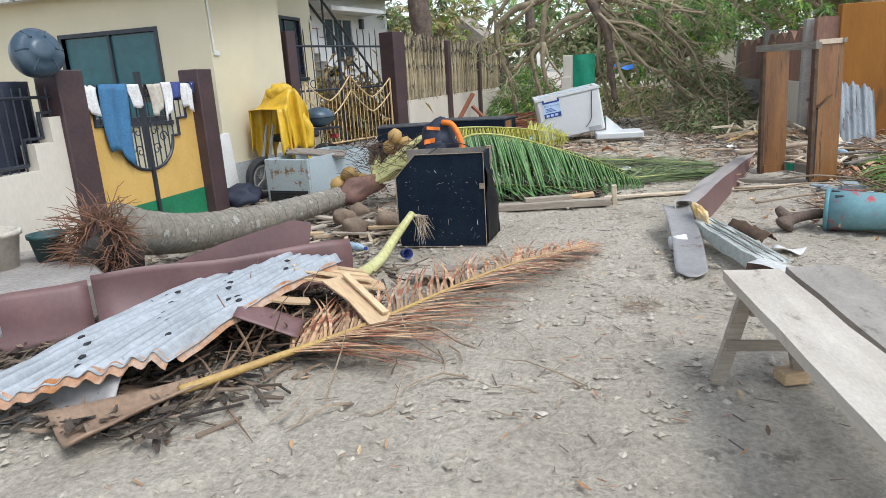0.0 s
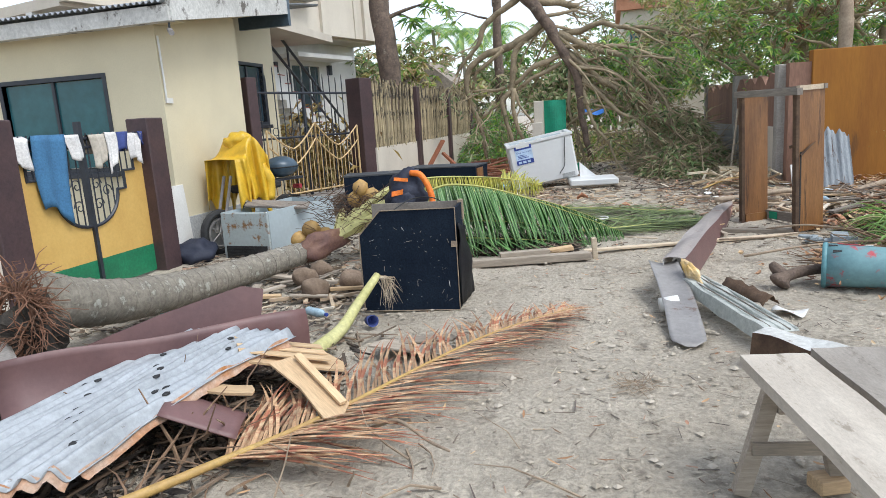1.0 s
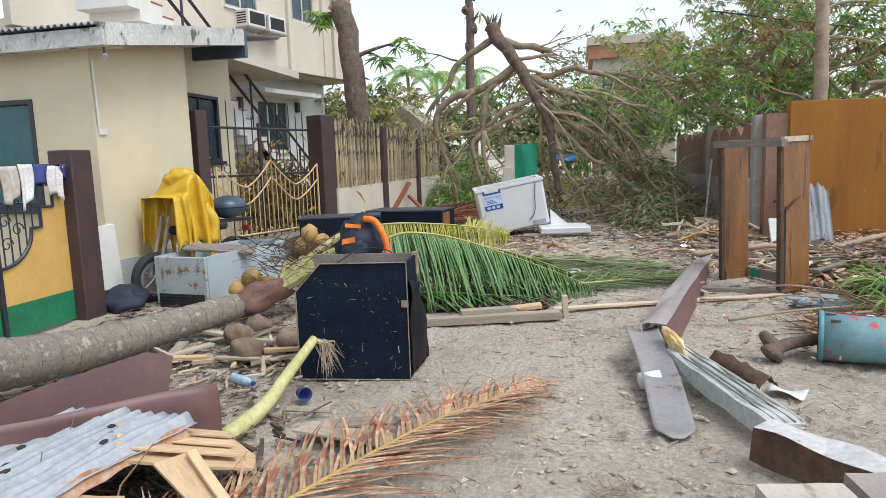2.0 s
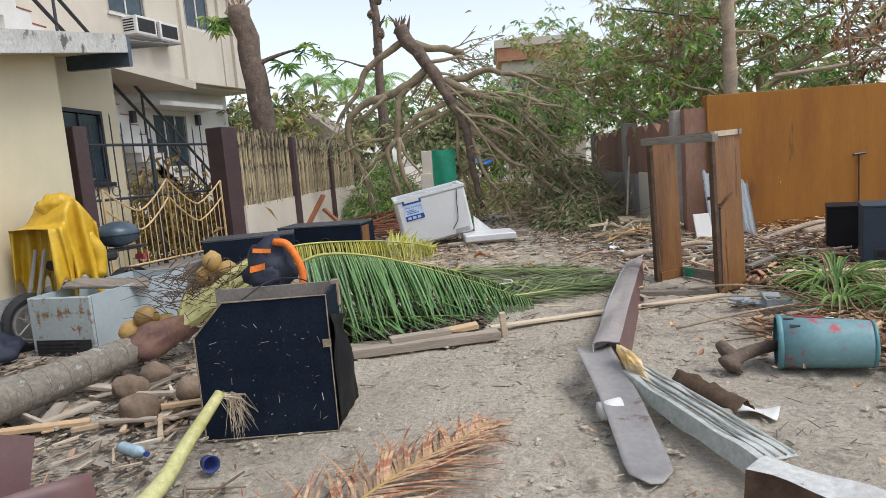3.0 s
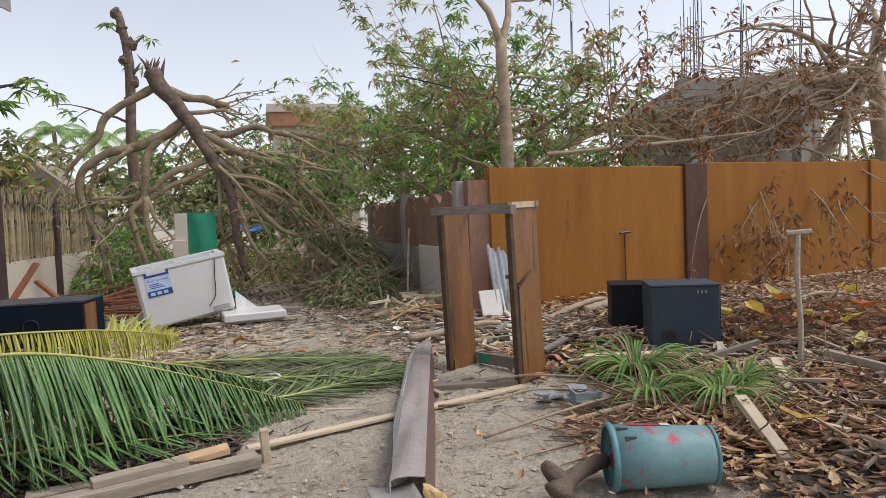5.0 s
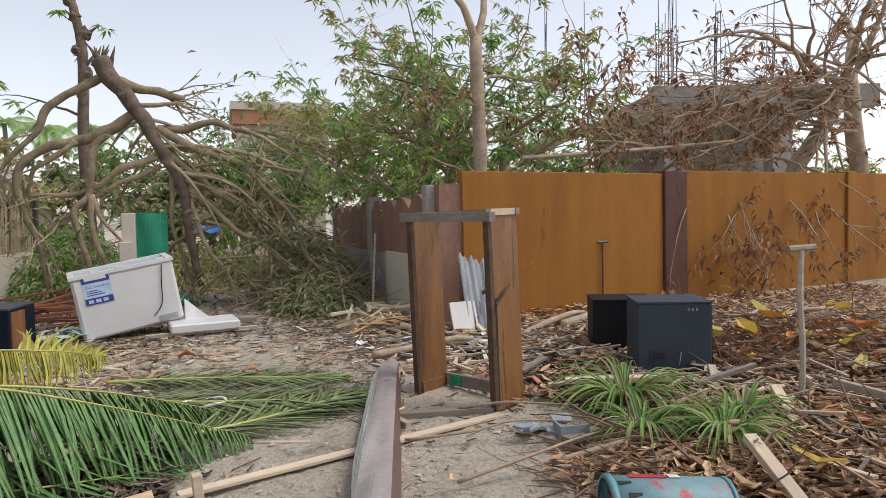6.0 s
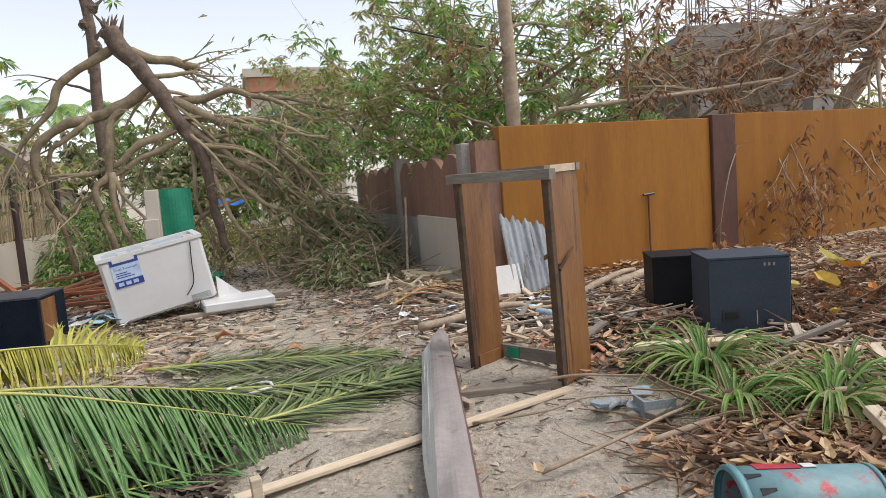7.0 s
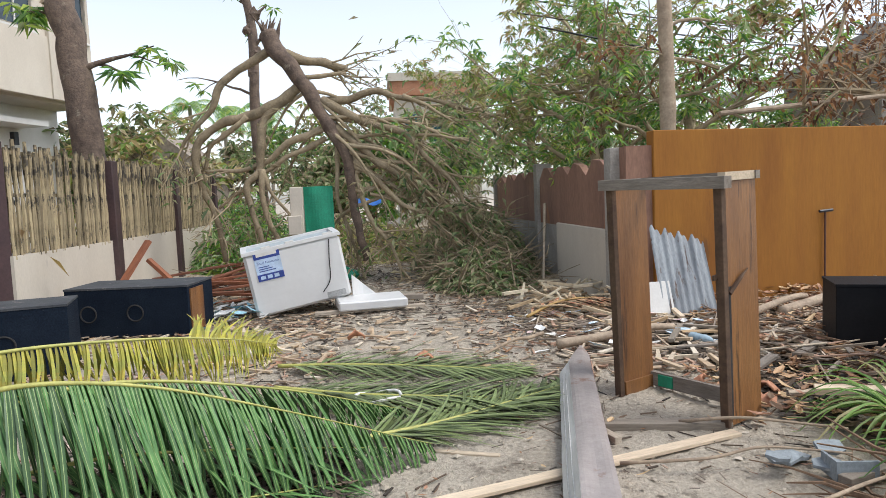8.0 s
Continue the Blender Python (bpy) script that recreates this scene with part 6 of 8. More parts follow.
part("label_bar", sheet(lambda u, v: ((0.176 - 0.045 * (0.28 + 0.05 * v)) * math.cos(2.85 + 0.3 * u), (0.176 - 0.045 * (0.28 + 0.05 * v)) * math.sin(2.85 + 0.3 * u), 0.28 + 0.05 * v), 6, 3, 0.003), M_WHITE, pail, "pale scraped bar")
root = thing("driftwood", pose(2.50, 6.04, 0.0), "forked grey-brown stump of a branch", "branch")
part("limb", tubed(curve([(-0.03, -0.02, 0.03), (0.02, 0.0, 0.085), (0.10, 0.05, 0.105), (0.20, 0.10, 0.115), (0.34, 0.16, 0.12)], 5), [0.045, 0.075, 0.085, 0.078, 0.066, 0.056, 0.05, 0.047, 0.045, 0.044, 0.043, 0.043, 0.042, 0.042, 0.041, 0.041, 0.04, 0.04, 0.04, 0.039, 0.038], 10), M_BARK, root, smooth=True)
part("limb", tubed(curve([(0.03, 0.01, 0.08), (-0.03, 0.05, 0.15), (-0.06, 0.06, 0.19)], 5), [0.06, 0.056, 0.052, 0.049, 0.046, 0.043, 0.04, 0.037, 0.034, 0.03, 0.022], 9), M_BARK, root, smooth=True)

# ---- boards ----
def board(p, q, w, t, material, label, name="board", group="loose boards", roll=0.0):
    p, q = Vector(p), Vector(q)
    le = (q - p).length
    rz = math.degrees(math.atan2((q - p).y, (q - p).x))
    ry = -math.degrees(math.asin((q - p).z / le))
    return solid(name, boxed(0, -w / 2, 0, le, w / 2, t, 0.003), material, label, "board", pose(*p, 0, 0, rz) @ pose(0, 0, 0, roll, ry, 0), group=group)


board((0.95, 7.36, 0.04), (3.12, 8.03, 0.05), 0.08, 0.022, M_FRESHWOOD, "long pale board lying across the lane")
board((-0.35, 6.72, 0.02), (1.02, 7.12, 0.02), 0.11, 0.07, M_TIMBER, "square timber lying at the foot of the palm leaves")
board((-0.2, 7.02, 0.02), (1.0, 7.28, 0.02), 0.12, 0.04, M_TIMBER, "grey board at the foot of the palm leaves")
board((0.15, 6.92, 0.09), (0.62, 7.1, 0.09), 0.10, 0.04, M_TIMBER, "short grey board on the timber")
board((0.45, 7.12, 0.06), (0.85, 7.2, 0.1), 0.12, 0.04, M_PLY, "short board on the timber")
solid("peg", boxed(-0.025, -0.025, 0, 0.025, 0.025, 0.22, 0.004), M_FRESHWOOD, "upright wooden peg at the end of the timber", "peg", pose(1.07, 7.19, 0.0, 3, -4, 10))
board((2.25, 8.32, 0.03), (3.15, 8.15, 0.03), 0.09, 0.06, M_TIMBER, "dark timber below the cabinet")
board((2.25, 8.5, 0.06), (2.42, 8.05, 0.03), 0.05, 0.05, M_TIMBER, "short stick of timber by the cabinet")
board((3.25, 7.30, 0.05), (3.85, 7.50, 0.06), 0.07, 0.05, M_TIMBER, "grey timber half under branches")
board((3.80, 5.95, 0.05), (3.95, 6.50, 0.24), 0.075, 0.045, M_FRESHWOOD, "pale split post leaning out of the litter")
board((5.0, 6.9, 0.35), (5.8, 5.9, 0.10), 0.05, 0.05, M_TIMBER, "weathered stick leaning in the yard")
board((4.55, 8.0, 0.18), (3.85, 8.4, 0.14), 0.12, 0.04, M_FRESHWOOD, "pale split board before the black cabinet")
board((1.35, 8.85, 0.04), (1.85, 8.7, 0.04), 0.09, 0.03, M_TIMBER, "grey board by the flat fronds")
board((1.2, 8.2, 0.03), (1.72, 8.0, 0.03), 0.04, 0.02, M_FRESHWOOD, "thin lath by the flat fronds")
board((0.5, 12.9, 0.2), (1.6, 12.85, 0.2), 0.1, 0.06, M_TIMBER, "dark timber by the freezer")
r = random.Random(44)
for k in range(46):
    x, y = (r.uniform(3.45, 4.7), r.uniform(8.4, 11.0)) if k < 26 else (r.uniform(4.6, 7.4), r.uniform(6.6, 9.6))
    a, le = r.gauss(0.1, 0.7), r.uniform(0.25, 0.75)
    z = lie(x, y) + 0.03 + 0.05 * r.random() + (0.06 if k >= 26 else 0)
    board((x, y, z), (x + le * math.cos(a), y + le * math.sin(a), z + r.uniform(-0.02, 0.10)), r.uniform(0.03, 0.085), r.uniform(0.012, 0.035), (M_FRESHWOOD, M_TIMBER, M_PLY, M_GREYRAIL)[k % 4], "split lath lying in the yard debris", "lath", "laths in the debris")
r = random.Random(31)
for k in range(16):
    x, y = -1.65 + r.uniform(-0.4, 0.55), 5.75 + r.uniform(-0.45, 0.6)
    a = r.uniform(0, math.pi)
    le = r.uniform(0.2, 0.6)
    board((x, y, 0.02 + 0.015 * (k % 4)), (x + le * math.cos(a), y + le * math.sin(a), 0.03 + 0.02 * (k % 3)), r.uniform(0.025, 0.09), r.uniform(0.012, 0.03), M_PLY if k % 3 == 0 else M_TIMBER, "splintered lath among coconuts", group="splintered laths")
bt = thing("plastic_bottle", pose(-1.12, 5.20, 0.045, 90, 0, 62), "clear pale-blue plastic bottle lying among laths", "bottle")
part("body", lathe([(0, 0), (0.032, 0), (0.035, 0.02), (0.033, 0.08), (0.035, 0.14), (0.03, 0.18), (0.013, 0.21), (0.013, 0.225)], 16), M_BOTTLE, bt, smooth=True)
part("cap", lathe([(0.015, 0.222), (0.015, 0.24), (0, 0.24)], 12), M_LABELBLUE, bt)

# red-brown broken lumber by the fence
r = random.Random(17)
for k in range(34):
    x, y = -1.75 + r.uniform(-0.75, 0.75), 14.6 + r.uniform(-1.7, 2.2)
    a = r.gauss(0.4, 0.5)
    le = r.uniform(0.6, 1.6)
    z = lie(x, y) + 0.04 + 0.012 * (k % 16)
    board((x, y, z), (x + le * math.cos(a), y + le * math.sin(a), z + r.uniform(-0.04, 0.16)), r.uniform(0.05, 0.12), 0.03, M_REDWOOD, "broken red-brown lumber heaped by the fence", "lumber", "broken lumber")
board((-2.35, 12.9, 0.2), (-1.95, 13.5, 1.05), 0.09, 0.05, M_REDWOOD, "red-brown beam propped against another", "lumber", "broken lumber")
board((-1.35, 13.3, 0.2), (-2.0, 13.5, 0.8), 0.08, 0.05, M_REDWOOD, "red-brown beam propped against another", "lumber", "broken lumber")

# ---- life vest / backpack ----
bp = thing("backpack", pose(-0.81, 7.02, 0.62, -8, 6, 10), "navy backpack with orange straps resting on the palm stalks", "backpack")
part("body", lump(0.21, 0.14, 0.24, 4, 0.45, 3), M_NAVYCLOTH, bp, smooth=True, m=pose(0, 0, 0.12))
part("pocket", lump(0.13, 0.06, 0.10, 7, 0.3, 3), M_NAVYCLOTH, bp, smooth=True, m=pose(-0.03, -0.12, 0.06))
part("strap", tubed(curve([(0.04, -0.10, 0.33), (0.15, -0.14, 0.31), (0.25, -0.15, 0.16), (0.28, -0.15, 0.02), (0.22, -0.15, -0.10)], 5), 0.031, 8), M_ORANGECLOTH, bp, "padded orange strap", True)
part("strap", sheet(lambda u, v: (-0.13 + 0.11 * u, -0.185 + 0.02 * math.sin(u * 3), 0.08 + 0.05 * v + 0.03 * u), 4, 2, 0.008), M_ORANGECLOTH, bp, "orange reflective band")
part("strap", sheet(lambda u, v: (-0.12 + 0.14 * u, -0.145 + 0.02 * math.sin(u * 3), 0.24 + 0.035 * v), 4, 2, 0.008), M_ORANGECLOTH, bp, "orange reflective band")
part("handle", tubed(curve([(-0.1, 0.02, 0.28), (-0.05, 0.0, 0.34), (0.03, 0.0, 0.29)], 4), 0.012, 6), M_NAVYCLOTH, bp)

# ---- meter post with green netting ----
mp_ = thing("meter_post", pose(-0.22, 15.2, lie(0, 15.1) - 0.07), "pale concrete meter post with green shade-net panel", "post")
part("post", boxed(-0.10, -0.1, 0, 0.10, 0.1, 1.60, 0.01), M_PALE, mp_)
part("meter_box", boxed(-0.13, -0.2, 0.85, 0.08, -0.1, 1.15, 0.01), M_PALE, mp_)
part("net_panel", sheet(lambda u, v: (0.11 + 0.46 * u, -0.03 + 0.03 * math.sin(u * 6 + v * 3), 0.35 + 1.25 * v), 10, 10, 0.01), M_MESHGREEN, mp_, "green shade net stretched on a frame")
part("net_skirt", lump(0.17, 0.14, 0.12, 3, 0.4, 2), M_MESHGREEN, mp_, "crumpled green net", m=pose(0.72, 0.1, 0.15))

# ---- things by the ochre wall ----
solid("roofing_sheet", sheet(lambda u, v: (0.62 * u, 0.30 * v, (0.95 - 0.16 * u + 0.03 * math.sin(u * 25)) * v + 0.022 * math.sin(u * 8 * 2 * math.pi)), 96, 3, 0.004), M_OLDGI, "short rust-stained corrugated sheet leaning on the wall", "roofing sheet", pose(3.98, 11.0, lie(4, 11), 0, 0, 4))
solid("white_board", boxed(0, 0, 0, 0.35, 0.02, 0.42, 0.004), M_WHITE, "white board leaning beside the corrugated sheet", "board", pose(3.78, 10.95, lie(4, 11), -18, 0, 10))
tp = thing("wooden_cross_stake", pose(5.25, 7.38, lie(5.2, 7.4)), "thin wooden T-shaped stake standing in debris", "stake")
part("shaft", tubed(curve([(0, 0, -0.05), (0.015, 0, 0.4), (-0.01, 0, 0.8), (0, 0, 1.15)]), 0.022, 7), M_TIMBER, tp)
part("crosspiece", tubed([(-0.1, 0.02, 1.16), (0.11, -0.02, 1.17)], 0.024, 7), M_TIMBER, tp)
solid("concrete_post", boxed(-0.11, -0.11, 0, 0.11, 0.11, 2.05, 0.015), M_OLDCONC, "square weathered concrete post in the yard", "post", pose(4.62, 5.62, 0, 0, 0, 20))
basin = thing("broken_basin", pose(3.05, 7.52, lie(3.2, 7.5) + 0.01, 0, 0, -20), "smashed blue-grey concrete wash basin in shards", "basin")
BS = random.Random(19)
for k, (x, y, w_, d_, rx, ry, rz) in enumerate(((0.0, 0.06, 0.16, 0.11, 6, -4, 12), (0.10, 0.10, 0.15, 0.13, -5, 8, 30), (0.16, -0.02, 0.13, 0.10, 9, 3, -15), (0.05, -0.05, 0.12, 0.08, 3, -9, 50), (0.22, 0.12, 0.14, 0.10, 22, 8, 5), (-0.06, -0.02, 0.11, 0.08, 4, 3, -30))):
    poly = [(0, 0), (w_ * 0.6, BS.uniform(-0.02, 0.02)), (w_, d_ * 0.3), (w_ * 0.9, d_), (w_ * 0.35, d_ * BS.uniform(0.8, 1.1)), (-0.01, d_ * 0.6)]
    part("shard", plate(poly, 0.016, pose(x, y, 0.03 + 0.014 * k, rx, ry, rz) @ pose(0, 0, 0, -90, 0, 0)), M_BASIN, basin)
corner = bmesh.new()
box(corner, 0, 0, 0, 0.20, 0.014, 0.10)
box(corner, 0, 0.014, 0, 0.014, 0.15, 0.10)
box(corner, 0.014, 0.014, 0, 0.20, 0.15, 0.014)
part("bowl_corner", corner, M_BASIN, basin, "standing corner of the bowl", m=pose(0.24, -0.10, 0.01, 0, 0, 12))


# ---- small rubbish that shows by itself ----
solid("hose_ring", tubed([(0.16 * math.cos(a * 0.37), 0.13 * math.sin(a * 0.37), 0.03 + 0.012 * math.sin(a)) for a in range(17)], 0.012, 7), M_WHITE, "loop of white plastic hose among palm leaves", "hose", pose(1.04, 9.03, lie(1, 9) + 0.02), smooth=True)
for k, (x, y) in enumerate(((1.35, 10.0), (3.56, 8.35), (3.75, 8.6), (0.9, 10.9), (3.3, 8.9))):
    solid("terracotta_shard", sheet(lambda u, v: (0.16 * u, 0.10 * v, 0.05 * math.sin(3 * u) + 0.03 * noise.noise((u * 3, v * 3, k))), 6, 4, 0.012), M_BRICK, "curved orange-brown terracotta shard", "shard", pose(x, y, lie(x, y) + 0.03, 10 * k, 6, 60 * k), group="terracotta shards", smooth=True)
for k, (x, y, rz) in enumerate(((3.84, 10.1, 20), (3.7, 10.3, 80), (-2.4, 5.2, 30))):
    b = thing("plastic_bottle", pose(x, y, lie(x, y) + 0.06, 90, 0, rz), "crushed clear plastic bottle in the debris", "bottle", "plastic bottles")
    part("body", lathe([(0, 0), (0.04, 0), (0.044, 0.03), (0.040, 0.10), (0.044, 0.16), (0.03, 0.22), (0.014, 0.25), (0.014, 0.265)], 16), M_BOTTLE, b, smooth=True)
    part("cap", lathe([(0.017, 0.26), (0.017, 0.28), (0, 0.28)], 12), M_WHITE, b)
solid("blue_cloth_scrap", sheet(lambda u, v: (0.22 * u, 0.14 * v, 0.03 * math.sin(u * 6) * math.sin(v * 5)), 8, 6, 0.005), M_DARKBLUE, "scrap of blue cloth on the ground", "cloth", pose(-2.75, 6.2, 0.03, 0, 0, 30), smooth=True)
solid("blue_cup", lathe([(0, 0), (0.035, 0), (0.045, 0.09), (0.04, 0.09), (0.03, 0.01), (0, 0.01)], 16), M_DARKBLUE, "dark blue plastic cup behind the palm stalk", "cup", pose(-0.52, 4.96, 0.045, 80, 0, 40), smooth=True)
solid("paper_sheet", sheet(lambda u, v: (0.20 * u, 0.14 * v, 0.02 * math.sin(u * 4 + v * 3)), 6, 4, 0.003), M_WHITE, "folded white paper lying by the gutter", "paper", pose(2.28, 5.35, 0.02, 0, 0, -30), smooth=True)
solid("wall_board", boxed(0, 0, 0, 0.03, 0.5, 0.9, 0.004), M_WHITE, "pale board leaning in the corner of the house", "board", pose(-3.70, 7.02, 0.0, 0, -4, 0))


# ---- trees and fallen crowns ----
def limb_tree(name, label, material, leaf_mat, limbs, trunk, levels, leaf_n, leaf_len, seed, spread=0.18, sag=0.04, twig=(2, 3), leaf_w=0.32, droop=0.4):
    """A tree with a trunk line, a few main limbs that fork, and a crown of small leaves."""
    r = random.Random(seed)
    pts, radii = trunk
    base = Vector(pts[0])
    ob = thing(name, Matrix.Translation(base), label, "tree")
    line = curve(pts, 6)
    rr = [(radii[0] + (radii[1] - radii[0]) * k / (len(line) - 1)) * (1 + 0.12 * noise.noise((k * 0.8, seed, 0))) for k in range(len(line))]
    line = [p + Vector((noise.noise((k * 0.5, seed, 3)), noise.noise((k * 0.5, seed, 6)), 0)) * radii[0] * 0.18 for k, p in enumerate(line)]
    part("trunk", tubed([p - base for p in line], rr, 12), material, ob, smooth=True)
    tips = []
    for p, d, le, ra in limbs:
        bm = bmesh.new()
        grow(bm, Vector(p) - base, d, le, ra, levels, r, tips, 0.3, sag, 6, twig)
        part("limb", bm, material, ob, smooth=True)
    pts = []
    if tips and leaf_n:
        while len(pts) < leaf_n:
            t = r.choice(tips) + Vector((r.gauss(0, spread), r.gauss(0, spread), r.gauss(0, spread * 0.8)))
            for _ in range(r.randint(5, 10)):
                pts.append(t + Vector((r.gauss(0, 0.02), r.gauss(0, 0.02), r.gauss(0, 0.025))))
        v, f = leaves(pts, leaf_len, leaf_len * leaf_w, r, droop)
        me = bpy.data.meshes.new("crown")
        me.from_pydata(v, [], f)
        me.materials.append(leaf_mat)
        tagged(share("crown", me, ob, Matrix.Identity(4)), "", "", "", "stuff")
    return ob


def spray(n, cx, cy, cz, dirs, le, r):
    """Main limbs round a point."""
    out = []
    for k in range(n):
        a = 2 * math.pi * k / n + r.uniform(-0.4, 0.4)
        out.append(((cx, cy, cz + r.uniform(-0.8, 0.8)), (math.cos(a) * dirs, math.sin(a) * dirs, r.uniform(0.2, 1.0)), le * r.uniform(0.7, 1.2), 0.05))
    return out


# the toppled tree at the end of the lane: limbs sweep down and out from its broken butt
TR = random.Random(12)
top = Vector((-0.60, 15.70, 4.26))
fallen = thing("fallen_tree", Matrix.Translation((0.6, 15.4, 0.2)), "big toppled tree, broken trunk end raised, bare limbs sweeping down", "tree")
o = Vector((0.6, 15.4, 0.2))


def limb(pts, r0, r1, name="limb", steps=7):
    line = curve([Vector(p) - o for p in pts], steps)
    line = [p + Vector((noise.noise(p * 3.1), noise.noise(p * 3.1 + Vector((7, 1, 2))), noise.noise(p * 3.1 + Vector((3, 9, 4))))) * 0.035 for p in line]
    bm = tubed(line, [(r0 + (r1 - r0) * k / (len(line) - 1)) * (1 + 0.22 * noise.noise(line[k] * 5)) for k in range(len(line))], 9)
    part(name, bm, M_BRANCH if r0 < 0.07 else M_LIMB if r0 < 0.15 else M_BARK, fallen, smooth=True)
    return line


main = limb([(-0.60, 15.70, 4.26), (-0.50, 15.65, 3.98), (-0.25, 15.55, 3.70), (0.00, 15.50, 3.30), (0.20, 15.45, 2.95), (0.40, 15.40, 2.55), (0.60, 15.30, 2.15), (0.70, 15.20, 1.25), (0.85, 15.20, 0.50)], 0.165, 0.06, "trunk")
for k in range(11):
    d = Vector((TR.gauss(-0.2, 0.45), TR.gauss(0, 0.4), TR.uniform(0.5, 1.2))).normalized()
    part("splinter", tubed([top - o + Vector((TR.gauss(0, 0.05), TR.gauss(0, 0.05), -0.12)), top - o + d * TR.uniform(0.12, 0.36)], [0.06, 0.005], 5), M_BARK, fallen, "raw splintered wood")
twigs, ends = bmesh.new(), []


def arm(r0, r1, *pts):
    """One big limb of the fallen tree with a few side twigs on its outer half."""
    line = limb(pts, r0, r1)
    for k in range(len(line) // 2, len(line), 4):
        d = (line[k] - line[k - 1]).normalized()
        for _ in range(2 if pts[-1][0] > 0.5 else 1):
            q = (d + Vector((TR.gauss(0, 0.5), TR.gauss(0.1, 0.4), TR.gauss(-0.1, 0.4)))).normalized()
            grow(twigs, line[k], q, TR.uniform(0.35, 0.85), 0.018, 1, TR, ends, 0.25, 0.05, 5, (1, 3))


arm(0.080, 0.030, (-0.55, 15.70, 4.00), (-0.95, 15.70, 3.75), (-1.35, 15.70, 3.50), (-1.55, 15.70, 3.10), (-1.85, 15.70, 2.75), (-2.10, 15.70, 2.45))
arm(0.095, 0.040, (-0.10, 15.60, 3.40), (-0.50, 15.60, 3.10), (-1.00, 15.65, 2.90), (-1.45, 15.65, 2.80), (-1.80, 15.65, 2.50), (-1.85, 15.65, 2.10), (-1.75, 15.70, 1.65), (-1.60, 15.70, 1.30), (-1.50, 15.70, 0.55))
arm(0.050, 0.030, (-1.00, 15.60, 2.90), (-1.40, 15.65, 2.60), (-1.65, 15.75, 2.45), (-1.75, 15.80, 2.10))
arm(0.085, 0.035, (-0.35, 15.60, 3.20), (-0.70, 15.60, 2.85), (-0.80, 15.55, 2.40), (-0.85, 15.55, 2.00), (-1.05, 15.50, 1.75), (-0.90, 15.50, 1.05), (-0.85, 15.50, 0.35))
arm(0.055, 0.035, (-0.80, 15.50, 2.05), (-0.80, 15.55, 1.50), (-0.65, 15.60, 0.95), (-0.50, 15.65, 0.30))
arm(0.040, 0.020, (-0.80, 15.50, 2.00), (-0.65, 15.55, 1.65), (-0.30, 15.60, 1.15))
arm(0.065, 0.025, (0.20, 15.50, 2.65), (-0.25, 15.55, 2.50), (-0.75, 15.65, 2.15), (-1.25, 15.75, 2.05), (-1.75, 15.80, 2.05))
arm(0.055, 0.025, (0.25, 15.50, 2.50), (-0.20, 15.55, 2.30), (-0.70, 15.65, 2.05), (-1.55, 15.70, 1.45))
arm(0.085, 0.060, (-0.30, 15.60, 3.90), (-0.05, 15.65, 3.80), (0.30, 15.65, 3.75), (0.65, 15.70, 3.65))
arm(0.045, 0.025, (-0.05, 15.60, 3.50), (0.35, 15.55, 3.55), (0.65, 15.50, 3.55))
arm(0.075, 0.025, (0.25, 15.60, 3.10), (0.70, 15.55, 3.15), (1.05, 15.50, 3.25), (1.60, 15.40, 3.10), (2.00, 15.35, 3.05), (2.75, 15.30, 2.85))
arm(0.040, 0.015, (1.55, 15.40, 3.15), (1.90, 15.30, 2.95), (2.40, 15.20, 2.65))
arm(0.080, 0.020, (0.25, 15.50, 3.10), (0.70, 15.35, 2.85), (1.10, 15.20, 2.65), (1.55, 15.10, 2.50), (1.85, 14.95, 2.10), (2.30, 14.80, 1.60), (2.45, 14.70, 1.00))
arm(0.060, 0.020, (0.30, 15.50, 2.85), (1.00, 15.40, 2.75), (1.35, 15.25, 2.75), (1.85, 15.10, 2.60), (2.35, 15.00, 2.25))
arm(0.070, 0.020, (0.40, 15.50, 2.70), (0.80, 15.30, 2.35), (1.20, 15.15, 2.00), (1.70, 15.00, 1.65), (2.25, 14.80, 1.20), (2.70, 14.70, 0.75))
arm(0.055, 0.020, (0.60, 15.40, 2.25), (1.10, 15.20, 1.75), (1.40, 15.00, 1.45), (1.90, 14.80, 1.10), (2.30, 14.70, 0.70))
arm(0.055, 0.025, (0.60, 15.40, 2.20), (0.70, 15.30, 1.90), (0.85, 15.20, 1.45), (1.00, 15.10, 1.05), (1.15, 15.00, 0.90), (1.40, 14.90, 0.35))
arm(0.040, 0.020, (0.45, 15.50, 2.35), (0.40, 15.50, 1.60), (0.50, 15.50, 1.20), (0.60, 15.50, 0.90), (0.75, 15.50, 0.30))
arm(0.045, 0.015, (0.55, 15.40, 2.30), (1.25, 15.25, 2.10), (1.85, 15.15, 2.00), (2.40, 15.00, 1.75))
arm(0.035, 0.015, (1.50, 15.20, 2.50), (2.05, 15.05, 2.45), (2.60, 14.90, 2.35))
arm(0.035, 0.015, (1.00, 15.30, 2.15), (1.50, 15.05, 1.90), (2.00, 14.80, 1.40))
